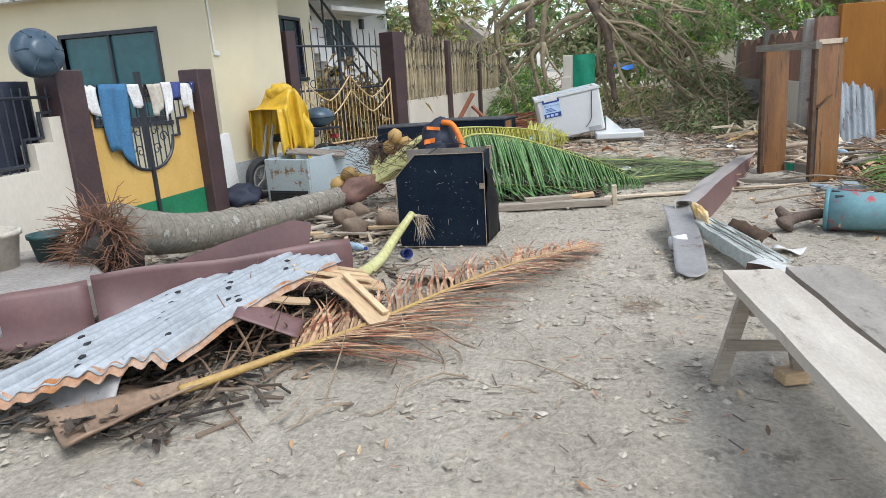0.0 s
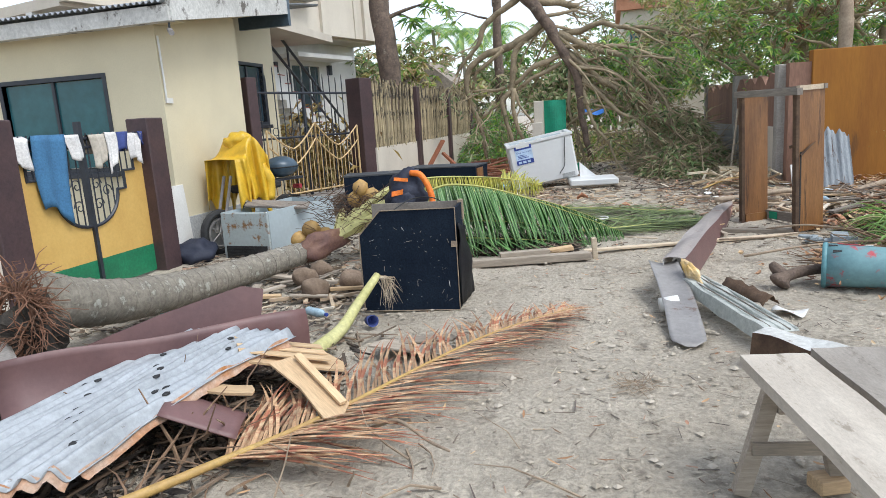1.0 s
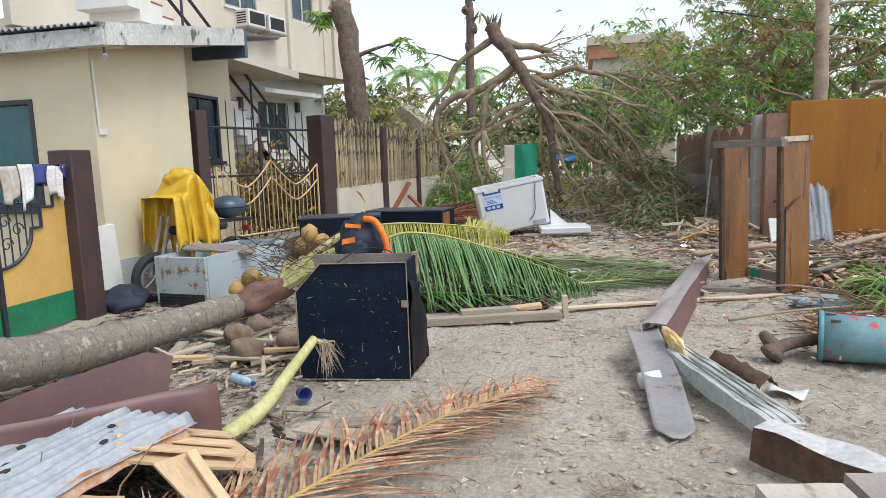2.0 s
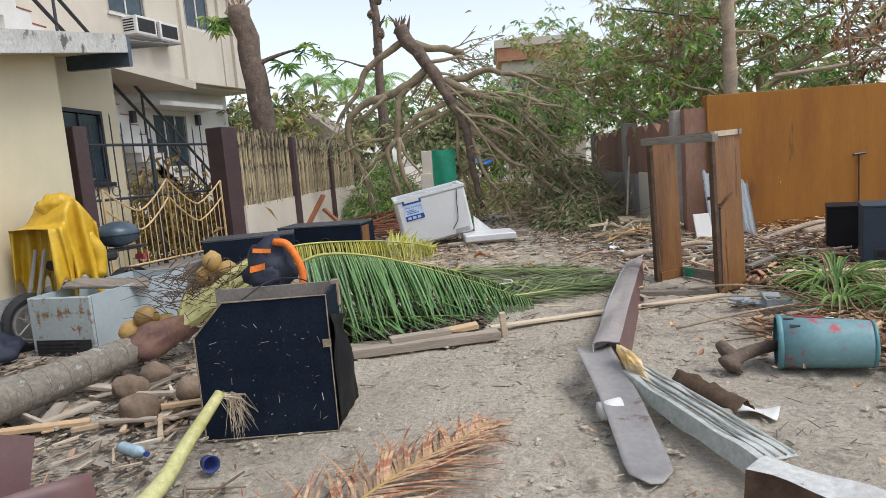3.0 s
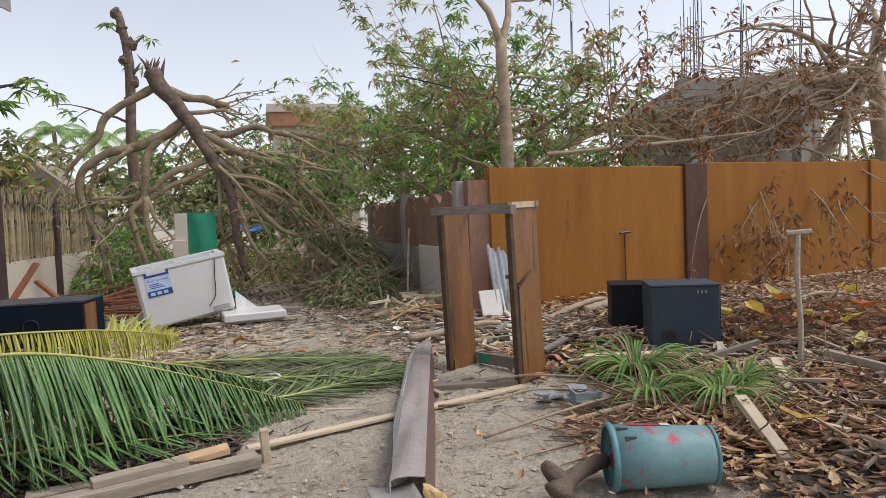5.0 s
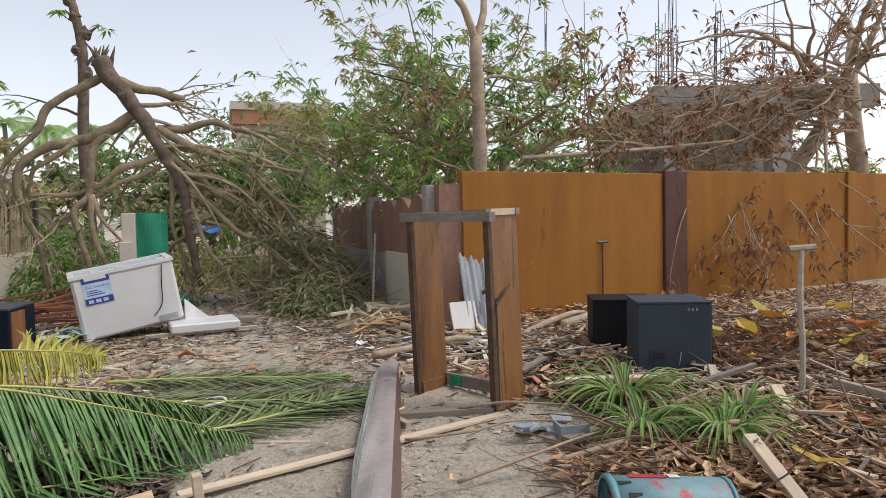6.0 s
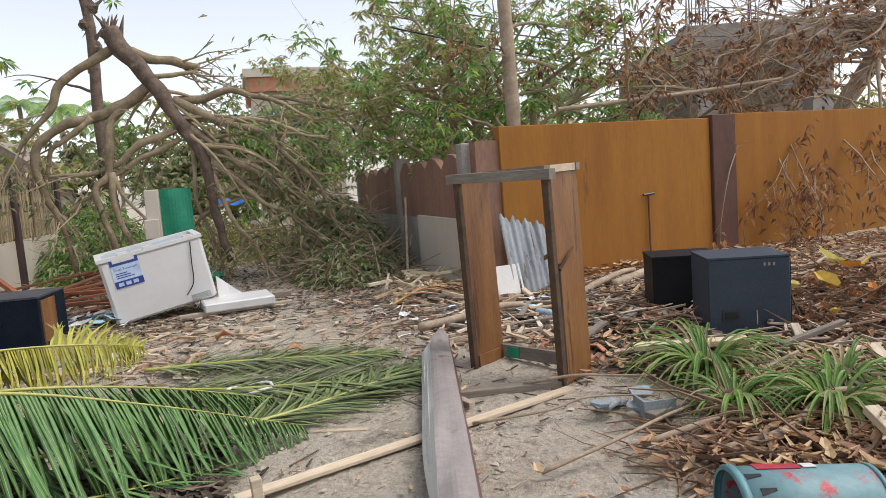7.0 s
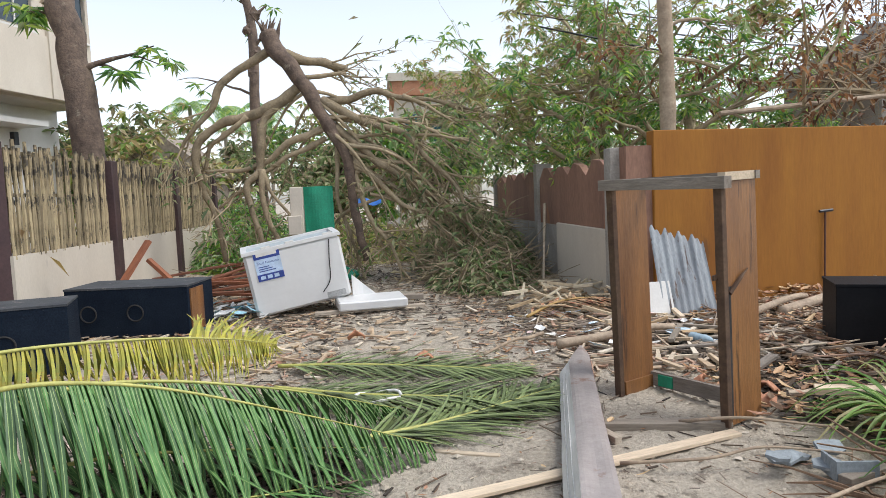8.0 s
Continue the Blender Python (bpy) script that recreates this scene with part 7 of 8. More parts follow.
for k in range(22):
    i = int(len(main) * TR.uniform(0.35, 0.85))
    p = main[i]
    sx = 1 if k % 6 else -1
    reach, drop = TR.uniform(1.0, 2.3) * (1 if sx > 0 else 0.55), TR.uniform(0.2, 0.8) * p.z
    q = p + Vector((sx * reach, TR.uniform(-0.9, 0.6) if sx > 0 else TR.uniform(0.4, 1.0), -drop))
    q.z = max(q.z, 0.15)
    mid = p.lerp(q, 0.45) + Vector((0, TR.uniform(-0.3, 0.2), 0.30 * reach * TR.uniform(0.2, 0.8)))
    line = curve([p, mid, q], 7)
    part("limb", tubed(line, [0.035 - 0.026 * j / (len(line) - 1) for j in range(len(line))], 6), M_BRANCH, fallen, smooth=True)
    for j in range(5, len(line), 3):
        d = (line[j] - line[j - 1]).normalized()
        grow(twigs, line[j], (d + Vector((TR.gauss(0, 0.5), TR.gauss(0, 0.4), TR.gauss(0, 0.4)))).normalized(), TR.uniform(0.3, 0.7), 0.011, 1, TR, ends, 0.25, 0.05, 4, (1, 2))
tagged(part("twig_mass", twigs, M_BRANCH, fallen, smooth=True), "", "", "", "stuff")
low_ends = [e for e in ends if e.z < 2.6]
pts = [TR.choice(ends) + Vector((TR.gauss(0, 0.12), TR.gauss(0, 0.12), TR.gauss(0, 0.1))) for _ in range(1500)]
v, f = leaves(pts, 0.17, 0.055, TR, 0.6)
me = bpy.data.meshes.new("foliage")
me.from_pydata(v, [], f)
me.materials.append(L_GREYGREEN)
tagged(share("foliage", me, fallen, Matrix.Identity(4)), "", "", "", "stuff")


def heap(name, label, cx, cy, rx, ry, h, n_twig, n_leaf, leaf_mat, seed, leaf_len=0.15, wood=None, size=1.0, rise=0.35):
    """A mound of broken branches and wilted leaves."""
    r = random.Random(seed)
    bm = bmesh.new()

    def spot():
        a, q = r.uniform(0, 2 * math.pi), math.sqrt(r.random())
        x, y = cx + rx * q * math.cos(a), cy + ry * q * math.sin(a)
        return x, y, lie(x, y) + h * (1 - q ** 1.6) * r.random() ** 0.7
    for _ in range(n_twig):
        x, y, z = spot()
        d = Vector((r.gauss(0, 1), r.gauss(0, 1), r.gauss(0.05, rise))).normalized()
        p = Vector((x, y, z))
        le = r.uniform(0.3, 1.1) * size
        line = [p]
        for k in range(3):
            d = (d + Vector((r.gauss(0, 0.25), r.gauss(0, 0.25), r.gauss(-0.05, 0.2)))).normalized()
            q = line[-1] + d * le / 3
            q.z = max(q.z, lie(q.x, q.y) + 0.01)
            line.append(q)
        t = r.uniform(0.005, 0.018) * size
        tube(bm, line, [t, t * 0.85, t * 0.6, t * 0.3], 4, False)
    solid(name, bm, wood or M_DEADTWIG, label, "branches", kind="stuff")
    if n_leaf:
        pts = []
        for _ in range(n_leaf):
            pts.append(spot())
        v, f = leaves(pts, leaf_len, leaf_len * 0.33, r, 0.5)
        joined(name + "_leaves", v, f, leaf_mat, "wilted leaves on " + label, "leaves")


heap("branch_heap", "heap of broken branches along the brown wall", 2.75, 16.6, 1.05, 3.0, 1.25, 620, 7000, L_GREYGREEN, 1, 0.19, M_BRANCH)
heap("branch_heap", "heap of broken branches beyond the fallen trunk", 0.4, 19.5, 3.4, 2.0, 0.9, 420, 6500, L_MIXED, 2, 0.18)
heap("branch_heap", "heap of broken branches along the bamboo fence", -1.7, 18.9, 1.2, 1.9, 1.6, 420, 4500, L_GREEN, 3, 0.18)
heap("branch_heap", "heap of dead twigs at the edge of the lane", 2.55, 14.2, 0.8, 1.3, 0.6, 260, 4200, L_GREYGREEN, 4, 0.17, M_LIMB)

# standing trees
TB = random.Random(40)
sp = limb_tree("snapped_tree", "snapped thick tree trunk with one leafy shoot", M_BARK, L_GREEN, [((-4.1, 17.0, 4.0), (0.9, -0.1, 0.5), 0.85, 0.06), ((-4.5, 17.1, 5.0), (-0.8, -0.2, 0.1), 0.35, 0.03)], ([(-4.0, 16.9, 0), (-4.05, 17.0, 2.2), (-4.2, 17.05, 3.9), (-4.40, 17.1, 5.3)], (0.30, 0.24)), 1, 170, 0.34, 3, 0.14, 0.0, (1, 2), 0.24)
for k in range(8):
    part("splinter", tubed([(-0.5 + TB.gauss(0, 0.12), 0.25 + TB.gauss(0, 0.1), 5.2), (-0.5 + TB.gauss(0, 0.2), 0.3, 5.45 + TB.random() * 0.4)], [0.07, 0.004], 5), M_PALEBRANCH, sp, "raw splintered wood")
snag = limb_tree("bare_pole_tree", "tall dead snag with stubby broken limbs", M_BARK, L_GREEN, [((-2.72, 26.2, 6.3), (1, 0, 0.7), 0.4, 0.10), ((-2.75, 26.2, 7.2), (1, 0, 0.9), 0.45, 0.12), ((-2.8, 26.2, 7.8), (-1, 0, 0.6), 0.25, 0.09), ((-2.75, 26.2, 4.9), (-1, 0.2, 0.1), 1.5, 0.05)], ([(-2.6, 26.2, 0), (-2.75, 26.2, 4.0), (-2.68, 26.2, 6.8), (-2.92, 26.2, 8.4)], (0.19, 0.12)), 1, 60, 0.3, 5, 0.2, 0.0, (0, 1))
for k, (dx, z) in enumerate(((-0.12, 5.6), (0.02, 6.2), (-0.2, 6.9), (0.0, 7.4), (-0.25, 7.9), (-0.38, 8.35))):
    part("knob", lump(0.17, 0.16, 0.20, k, 0.6, 2), M_BARK, snag, m=pose(dx, 0, z))
limb_tree("slender_tree", "slender pale-barked tree behind the ochre wall", M_PALEBRANCH, L_MIXED, [((5.0, 13.2, 4.2), (-0.45, 0.1, 1.0), 2.0, 0.065), ((5.0, 13.2, 4.2), (0.4, 0.1, 1.0), 2.0, 0.065), ((5.0, 13.3, 3.6), (0.9, 0.4, 0.4), 1.2, 0.03)], ([(5.05, 13.3, 0), (5.05, 13.25, 2.2), (5.0, 13.2, 4.3)], (0.115, 0.095)), 3, 1500, 0.15, 6, 0.12, -0.03)

for k, (x, y, h, le, mat_, nleaf) in enumerate((
        (4.7, 15.4, 3.4, 1.6, L_GREEN, 5200), (5.8, 17.0, 4.3, 1.9, L_MIXED, 5200), (6.3, 15.2, 3.6, 1.5, L_GREEN, 4600),
        (4.4, 19.0, 4.6, 2.0, L_MIXED, 4600), (7.2, 19.5, 4.4, 2.0, L_GREEN, 4600), (5.6, 14.6, 2.2, 1.3, L_GREEN, 4600), (5.2, 16.6, 5.2, 1.5, L_MIXED, 3600))):
    r = random.Random(50 + k)
    limb_tree("mango_tree", "storm-battered broadleaf tree with green and browned leaves", M_BRANCH, mat_, spray(8, x, y, h * 0.62, 0.9, le, r), ([(x, y, 0), (x + 0.1, y, h * 0.35), (x, y + 0.1, h * 0.75)], (0.13, 0.07)), 3, int(nleaf * 0.62), 0.165, 60 + k, 0.10, 0.02, (1, 3), 0.27)

far_spec = ((-9, 27, 3.6), (-6.5, 29, 4.2), (-4.2, 27, 3.4), (-1.5, 30, 4.0), (0.8, 28, 3.4), (3.6, 30, 5.0), (6.8, 29, 5.0), (10, 32, 3.6), (1.6, 42, 7.5), (5.2, 43, 8.2), (15, 34, 3.8), (-12, 32, 4.8), (21, 29, 3.6), (26, 27, 4.4), (-0.2, 24, 2.6), (2.6, 24.5, 3.2), (-5.2, 22.5, 3.0), (-7.0, 24.5, 3.4))
for k, (x, y, h) in enumerate(far_spec):
    r = random.Random(90 + k)
    limb_tree("far_tree", "distant ragged broadleaf tree", M_BARK, (L_GREEN, L_MIXED, L_GREYGREEN)[k % 3], spray(6, x, y, h * 0.55, 0.9, h * 0.36, r), ([(x, y, 0), (x, y, h * 0.4), (x, y, h * 0.7)], (0.16, 0.1)), 2, 2600, 0.30, 120 + k, 0.36, 0.02, (2, 3), 0.4)


def far_palm(x, y, h, seed):
    r = random.Random(seed)
    p = thing("far_palm", pose(x, y, 0), "distant coconut palm with tattered crown", "palm tree")
    part("trunk", tubed(curve([(0, 0, 0), (0.1, 0, h * 0.5), (0, 0, h)]), 0.12, 8), M_PALMTRUNK, p, smooth=True)
    vs, fs = [], []
    for k in range(13):
        a, e = r.uniform(0, 2 * math.pi), r.uniform(-0.1, 0.9)
        d = Vector((math.cos(a), math.sin(a), e)).normalized()
        q = Vector((0, 0, h))
        for j in range(22):
            d = (d + Vector((0, 0, -0.07))).normalized()
            q = q + d * 0.1
            s = d.cross(Vector((0, 0, 1))).normalized()
            for sg in (1, -1):
                k0 = len(vs)
                vs += [q, q + d * 0.09, q + s * sg * 0.45 + d * 0.2 + Vector((0, 0, -0.3))]
                fs.append((k0, k0 + 1, k0 + 2))
    me = bpy.data.meshes.new("crown")
    me.from_pydata(vs, [], fs)
    me.materials.append(L_GREEN)
    share("crown", me, p, Matrix.Identity(4))


far_palm(-8.2, 46, 7.2, 1)
far_palm(-10.4, 47, 7.6, 2)
far_palm(-6.2, 50, 7.8, 3)

# bare storm-broken tree over the ochre wall
limb_tree("bare_tree", "leafless storm-broken tree leaning over the ochre wall", M_PALEBRANCH, L_DEAD,
          [((13.3, 14.0, 4.1), (-1.0, -0.15, 0.35), 2.6, 0.09), ((13.4, 14.0, 4.2), (-0.7, -0.3, 0.8), 2.4, 0.08), ((13.5, 14.0, 4.2), (0.5, -0.3, 0.8), 2.0, 0.08), ((13.2, 14.0, 3.9), (-1.0, -0.3, 0.05), 2.6, 0.07), ((13.0, 14.0, 3.6), (-1.0, -0.5, -0.15), 2.4, 0.06)],
          ([(11.3, 14.2, 0), (12.0, 14.0, 2.2), (12.7, 14.0, 3.1), (13.5, 14.0, 4.3)], (0.17, 0.15)), 3, 900, 0.14, 7, 0.05, 0.03, (2, 3))
limb_tree("bare_tree", "second pale broken trunk leaning against another", M_PALEBRANCH, L_DEAD,
          [((13.6, 14.1, 4.2), (0.2, -0.1, 1.0), 1.8, 0.09), ((13.7, 14.1, 3.4), (-0.8, -0.4, 0.2), 1.6, 0.05)],
          ([(14.5, 14.3, 0), (14.0, 14.2, 2.3), (13.7, 14.1, 3.4), (13.6, 14.1, 4.4)], (0.20, 0.15)), 3, 400, 0.14, 8, 0.05, 0.03, (2, 3))
# long bare boughs that sweep from the broken tree along the wall
SB = random.Random(71)
bm, tips = bmesh.new(), []
for k in range(34):
    a = Vector((13.2 + SB.gauss(0, 0.25), 13.9 + SB.gauss(0, 0.2), SB.uniform(3.0, 4.5)))
    b = Vector((SB.uniform(7.8, 11.4), SB.uniform(12.7, 14.4), SB.uniform(2.3, 4.2)))
    line = curve([a, a.lerp(b, 0.35) + Vector((0, 0, SB.uniform(0.0, 0.5))), a.lerp(b, 0.7) + Vector((0, SB.gauss(0, 0.1), SB.uniform(0.0, 0.4))), b], 6)
    r0 = SB.uniform(0.016, 0.042)
    tube(bm, line, [r0 * (1 - 0.8 * j / (len(line) - 1)) for j in range(len(line))], 5, False)
    for j in range(5, len(line), 2):
        d = (line[j] - line[j - 1]).normalized()
        grow(bm, line[j], (d + Vector((SB.gauss(0, 0.4), SB.gauss(0, 0.3), SB.gauss(0.1, 0.4)))).normalized(), SB.uniform(0.4, 1.0), 0.010, 1, SB, tips, 0.22, 0.02, 4, (1, 2))
solid("sweeping_boughs", bm, M_PALEBRANCH, "long bare pale boughs sweeping over the ochre wall", "branches", kind="stuff")
pts = []
for _ in range(130):
    t = SB.choice(tips)
    pts += [t + Vector((SB.gauss(0, 0.03), SB.gauss(0, 0.03), SB.gauss(0, 0.03))) for _ in range(6)]
v, f = leaves(pts, 0.14, 0.05, SB, 0.9)
joined("bough_leaves", v, f, L_DEAD, "clusters of shrivelled brown leaves on bare boughs", "leaves")
# dead boughs lying along the top of the wall, leaves hanging on its face
DB = random.Random(77)
bm, tips = bmesh.new(), []
for k in range(30):
    x = DB.uniform(5.6, 12.0)
    y = 12.2 + (x - 4.1) * 0.14 + DB.uniform(0.2, 1.6)
    z = 2.1 + DB.uniform(0.0, 1.1)
    grow(bm, (x, y, z), (DB.gauss(-0.4, 0.8), DB.gauss(-0.1, 0.3), DB.gauss(0.15, 0.35)), DB.uniform(0.9, 1.8), 0.03, 2, DB, tips, 0.3, 0.03, 5, (2, 3))
solid("dead_boughs", bm, M_BRANCH, "tangle of dead boughs lying behind the ochre wall", "branches", kind="stuff")
pts = [DB.choice(tips) + Vector((DB.gauss(0, 0.06), DB.gauss(0, 0.06), DB.gauss(0, 0.06))) for _ in range(2200)]
v, f = leaves(pts, 0.13, 0.05, DB, 0.8)
joined("dead_bough_leaves", v, f, L_DEAD, "shrivelled brown leaves on dead boughs", "leaves")
bm, tips = bmesh.new(), []
for x, z in ((9.2, 2.1), (9.8, 2.0), (10.4, 1.9), (11.2, 1.8), (10.0, 1.5), (8.2, 2.2), (9.5, 1.7), (10.7, 2.1), (9.0, 1.8)):
    grow(bm, (x, 11.9 + (x - 4.1) * 0.14 - 0.05, z), (DB.gauss(-0.3, 0.3), -0.5, -0.45), 1.3, 0.018, 2, DB, tips, 0.35, 0.08, 4, (2, 3))
solid("hanging_twigs", bm, M_DEADTWIG, "bare twigs hanging before the ochre wall", "branches", kind="stuff")
pts = [DB.choice(tips) + Vector((DB.gauss(0, 0.04), DB.gauss(0, 0.04), DB.gauss(0, 0.05))) for _ in range(900)]
v, f = leaves(pts, 0.12, 0.045, DB, 1.0)
joined("hanging_leaves", v, f, L_DEAD, "shrivelled brown leaves hanging before the wall", "leaves")
solid("fallen_pole", tubed([(5.6, 12.9, 2.42), (8.0, 13.0, 2.60), (9.6, 12.9, 2.75)], [0.035, 0.03, 0.02], 8), M_PALEBRANCH, "pale fallen pole lying along the wall top", "pole")

# ---- yard litter and strap-leaved plants ----
def lily(x, y, n, le, seed, label):
    r = random.Random(seed)
    z = lie(x, y) + 0.10
    p = thing("strap_leaf_plant", pose(x, y, z), label, "plant", "strap-leaved plants")
    vs, fs = [], []
    for k in range(n):
        a = r.uniform(0, 2 * math.pi)
        d = Vector((math.cos(a), math.sin(a), r.uniform(0.5, 2.6))).normalized()
        s = Vector((-math.sin(a), math.cos(a), 0))
        q = Vector((0.06 * math.cos(a), 0.06 * math.sin(a), 0))
        l_ = le * r.uniform(0.6, 1.2)
        w = r.uniform(0.007, 0.013)
        base = len(vs)
        m = 8
        for j in range(m + 1):
            t = j / m
            ww = w * (1 - t ** 3) + 0.001
            vs += [q - s * ww + Vector((0, 0, ww * 0.6)), q.copy(), q + s * ww + Vector((0, 0, ww * 0.6))]
            d = (d + Vector((0, 0, -0.30 * r.uniform(0.6, 1.3)))).normalized()
            q = q + d * l_ / m
            q.z = max(q.z, -0.03)
            if j < m:
                for c in (0, 1):
                    fs.append((base + 3 * j + c, base + 3 * j + c + 1, base + 3 * j + c + 4, base + 3 * j + c + 3))
    me = bpy.data.meshes.new("foliage")
    me.from_pydata(vs, [], fs)
    me.materials.append(L_LILY)
    tagged(share("foliage", me, p, Matrix.Identity(4)), "", "", "", "stuff")
    part("bulb", lump(0.08, 0.08, 0.06, seed, 0.3), M_SHEATH, p)


lily(4.02, 7.80, 110, 0.66, 1, "upright clump of green strap-leaved plant")
lily(4.15, 6.90, 130, 0.52, 2, "sprawling green strap-leaved plant among litter")
lily(4.55, 7.2, 60, 0.46, 3, "sprawling green strap-leaved plant among litter")
lily(3.75, 7.2, 60, 0.4, 4, "flattened strap-leaved plant among litter")


def litter(name, label, n, area, le, wi, material, seed, curl=0.4, pile=0.0, clear=None):
    """Curled dead leaves or chips lying on the ground within an area."""
    r = random.Random(seed)
    vs, fs = [], []
    for _ in range(n):
        x, y = area(r)
        if clear and clear(x, y):
            continue
        a = r.uniform(0, 2 * math.pi)
        l_, w = le * r.uniform(0.4, 1.5), wi * r.uniform(0.4, 1.5)
        d, s = Vector((math.cos(a), math.sin(a), r.gauss(0, 0.15))), Vector((-math.sin(a), math.cos(a), r.gauss(0, 0.15)))
        q = Vector((x, y, lie(x, y) + 0.012 + pile * r.random()))
        k = len(vs)
        for t, h in ((0, curl * 0.5), (0.5, 0), (1, curl * r.random())):
            ww = w * (1 if t == 0.5 else 0.35)
            c = q + d * l_ * (t - 0.5) + Vector((0, 0, h * l_ * 0.4))
            vs += [c - s * ww / 2 + Vector((0, 0, curl * ww * 0.4)), c, c + s * ww / 2 + Vector((0, 0, curl * ww * 0.4))]
        for j in (0, 3):
            fs += [(k + j, k + j + 1, k + j + 4, k + j + 3), (k + j + 1, k + j + 2, k + j + 5, k + j + 4)]
    return joined(name, vs, fs, material, label, "litter")


def chips(name, label, n, area, le, wi, material, seed, pile=0.0):
    """Splinters and wood scraps: small solid sticks."""
    r = random.Random(seed)
    vs, fs = [], []
    for _ in range(n):
        x, y = area(r)
        a = r.uniform(0, math.pi)
        l_, w, t = le * r.uniform(0.3, 1.6), wi * r.uniform(0.4, 1.5), wi * r.uniform(0.2, 0.7)
        d, s = Vector((math.cos(a), math.sin(a), r.gauss(0, 0.06 + pile * 0.6))), Vector((-math.sin(a), math.cos(a), 0))
        q = Vector((x, y, lie(x, y) + 0.004 + pile * r.random()))
        k = len(vs)
        for u in (-0.5, 0.5):
            for sg in (-0.5, 0.5):
                for h in (0, 1):
                    vs.append(q + d * l_ * u + s * w * sg * (1 if u < 0 else 0.6) + Vector((0, 0, t * h)))
        fs += [tuple(k + i for i in f_) for f_ in ((0, 1, 3, 2), (4, 6, 7, 5), (0, 4, 5, 1), (2, 3, 7, 6), (0, 2, 6, 4), (1, 5, 7, 3))]
    return joined(name, vs, fs, material, label, "debris")


def rect(x0, x1, y0, y1):
    return lambda r: (r.uniform(x0, x1), r.uniform(y0, y1))


def beside_track(area, keep=0.15):
    """The same area with most of the trodden track down the lane left bare."""
    def pick(r):
        x, y = area(r)
        for _ in range(6):
            if abs(x - 1.25 - 0.03 * (y - 9)) > 0.62 or y < 6.5 or r.random() < keep:
                break
            x, y = area(r)
        return x, y
    return pick


def bare_corner(x, y):
    """The trodden bare soil beside the cabinet."""
    return x < 3.75 and 7.0 < y < 8.1


def blob(cx, cy, sx, sy):
    return lambda r: (r.gauss(cx, sx), r.gauss(cy, sy))


# Dark debris colour; also stands in for shade under sheets, fronds and yard debris.
L_DARKCHIPS = palette("dark_debris_and_gap_shade", [(0.075, 0.055, 0.04), (0.13, 0.095, 0.065), (0.045, 0.035, 0.028), (0.20, 0.145, 0.10)], rough=0.9, light=0)
litter("dry_leaf_litter", "curled brown dead leaves heaped in the yard", 4200, rect(3.3, 7.6, 5.2, 9.2), 0.10, 0.038, L_LITTER, 1, 0.6, 0.07, clear=bare_corner)
litter("dry_leaf_litter", "thick bed of brown leaves by the pail", 4200, blob(4.3, 6.75, 0.60, 0.45), 0.095, 0.034, L_LITTER, 2, 0.9, 0.11, clear=bare_corner)
litter("dry_leaf_litter", "brown leaves along the ochre wall", 4500, rect(4.2, 11.5, 9.0, 11.8), 0.12, 0.05, L_LITTER, 3, 0.6, 0.10)
litter("dry_leaf_litter", "dead leaves strewn over the lane", 2600, beside_track(rect(-2.6, 3.9, 9.5, 18)), 0.075, 0.03, L_LITTER, 4, 0.4, 0.01)
litter("dry_leaf_litter", "few dead leaves trodden into the lane", 520, rect(-1.0, 3.7, 1.5, 9.5), 0.05, 0.014, L_LITTER, 5, 0.3)
litter("yellow_leaves", "yellow and orange fallen leaves in the yard", 46, blob(6.6, 8.6, 0.7, 0.6), 0.24, 0.12, L_YELLOWLEAF, 6, 0.9, 0.35)
litter("yellow_leaves", "single yellow leaves in the yard", 22, blob(5.2, 6.6, 0.5, 0.5), 0.2, 0.1, L_YELLOWLEAF, 7, 0.6, 0.15)
chips("wood_debris", "splintered wood scraps round the cabinet", 620, rect(2.6, 6.2, 9.3, 11.3), 0.30, 0.03, L_CHIPS, 1, 0.06)
chips("wood_debris", "splintered wood in the yard", 1800, rect(4.2, 8.5, 5.6, 10.6), 0.32, 0.028, L_CHIPS, 2, 0.14)
# Shaded pockets in the debris are coloured in with a dark leaf layer.
litter("dry_leaf_litter", "dark leaf layer in place of shaded gaps under the yard debris", 5200, rect(3.5, 8.2, 5.4, 11.2), 0.14, 0.06, L_DARKCHIPS, 16, 0.25, 0.03, clear=bare_corner)
litter("dry_leaf_litter", "dark rotten bits round the palm trunk", 1800, rect(-3.3, -0.7, 4.6, 8.4), 0.08, 0.03, L_DARKCHIPS, 17, 0.3, 0.02)
chips("wood_debris", "small splinters over the lane", 1500, beside_track(rect(-2.4, 3.6, 9.3, 15)), 0.16, 0.02, L_CHIPS, 3, 0.01)
chips("wood_debris", "fine splinters trodden into the near lane", 1500, rect(-1.4, 4.0, 1.2, 9.3), 0.036, 0.005, L_CHIPS, 4)
chips("wood_debris", "splinters and rubbish round the palm trunk", 420, rect(-3.3, -0.6, 4.6, 8.6), 0.14, 0.022, L_CHIPS, 5, 0.02)
# Next two: dark colours paint the shadow below the roofing sheets.
chips("wood_debris", "dark splinters in place of shade under the roofing sheets", 300, rect(-2.2, -0.3, 2.2, 4.8), 0.20, 0.022, L_DARKCHIPS, 6, 0.05)
litter("dry_leaf_litter", "dark litter in place of shade under the roofing sheets", 2600, rect(-2.3, -0.55, 2.0, 4.4), 0.10, 0.03, L_DARKCHIPS, 8, 0.5, 0.05)
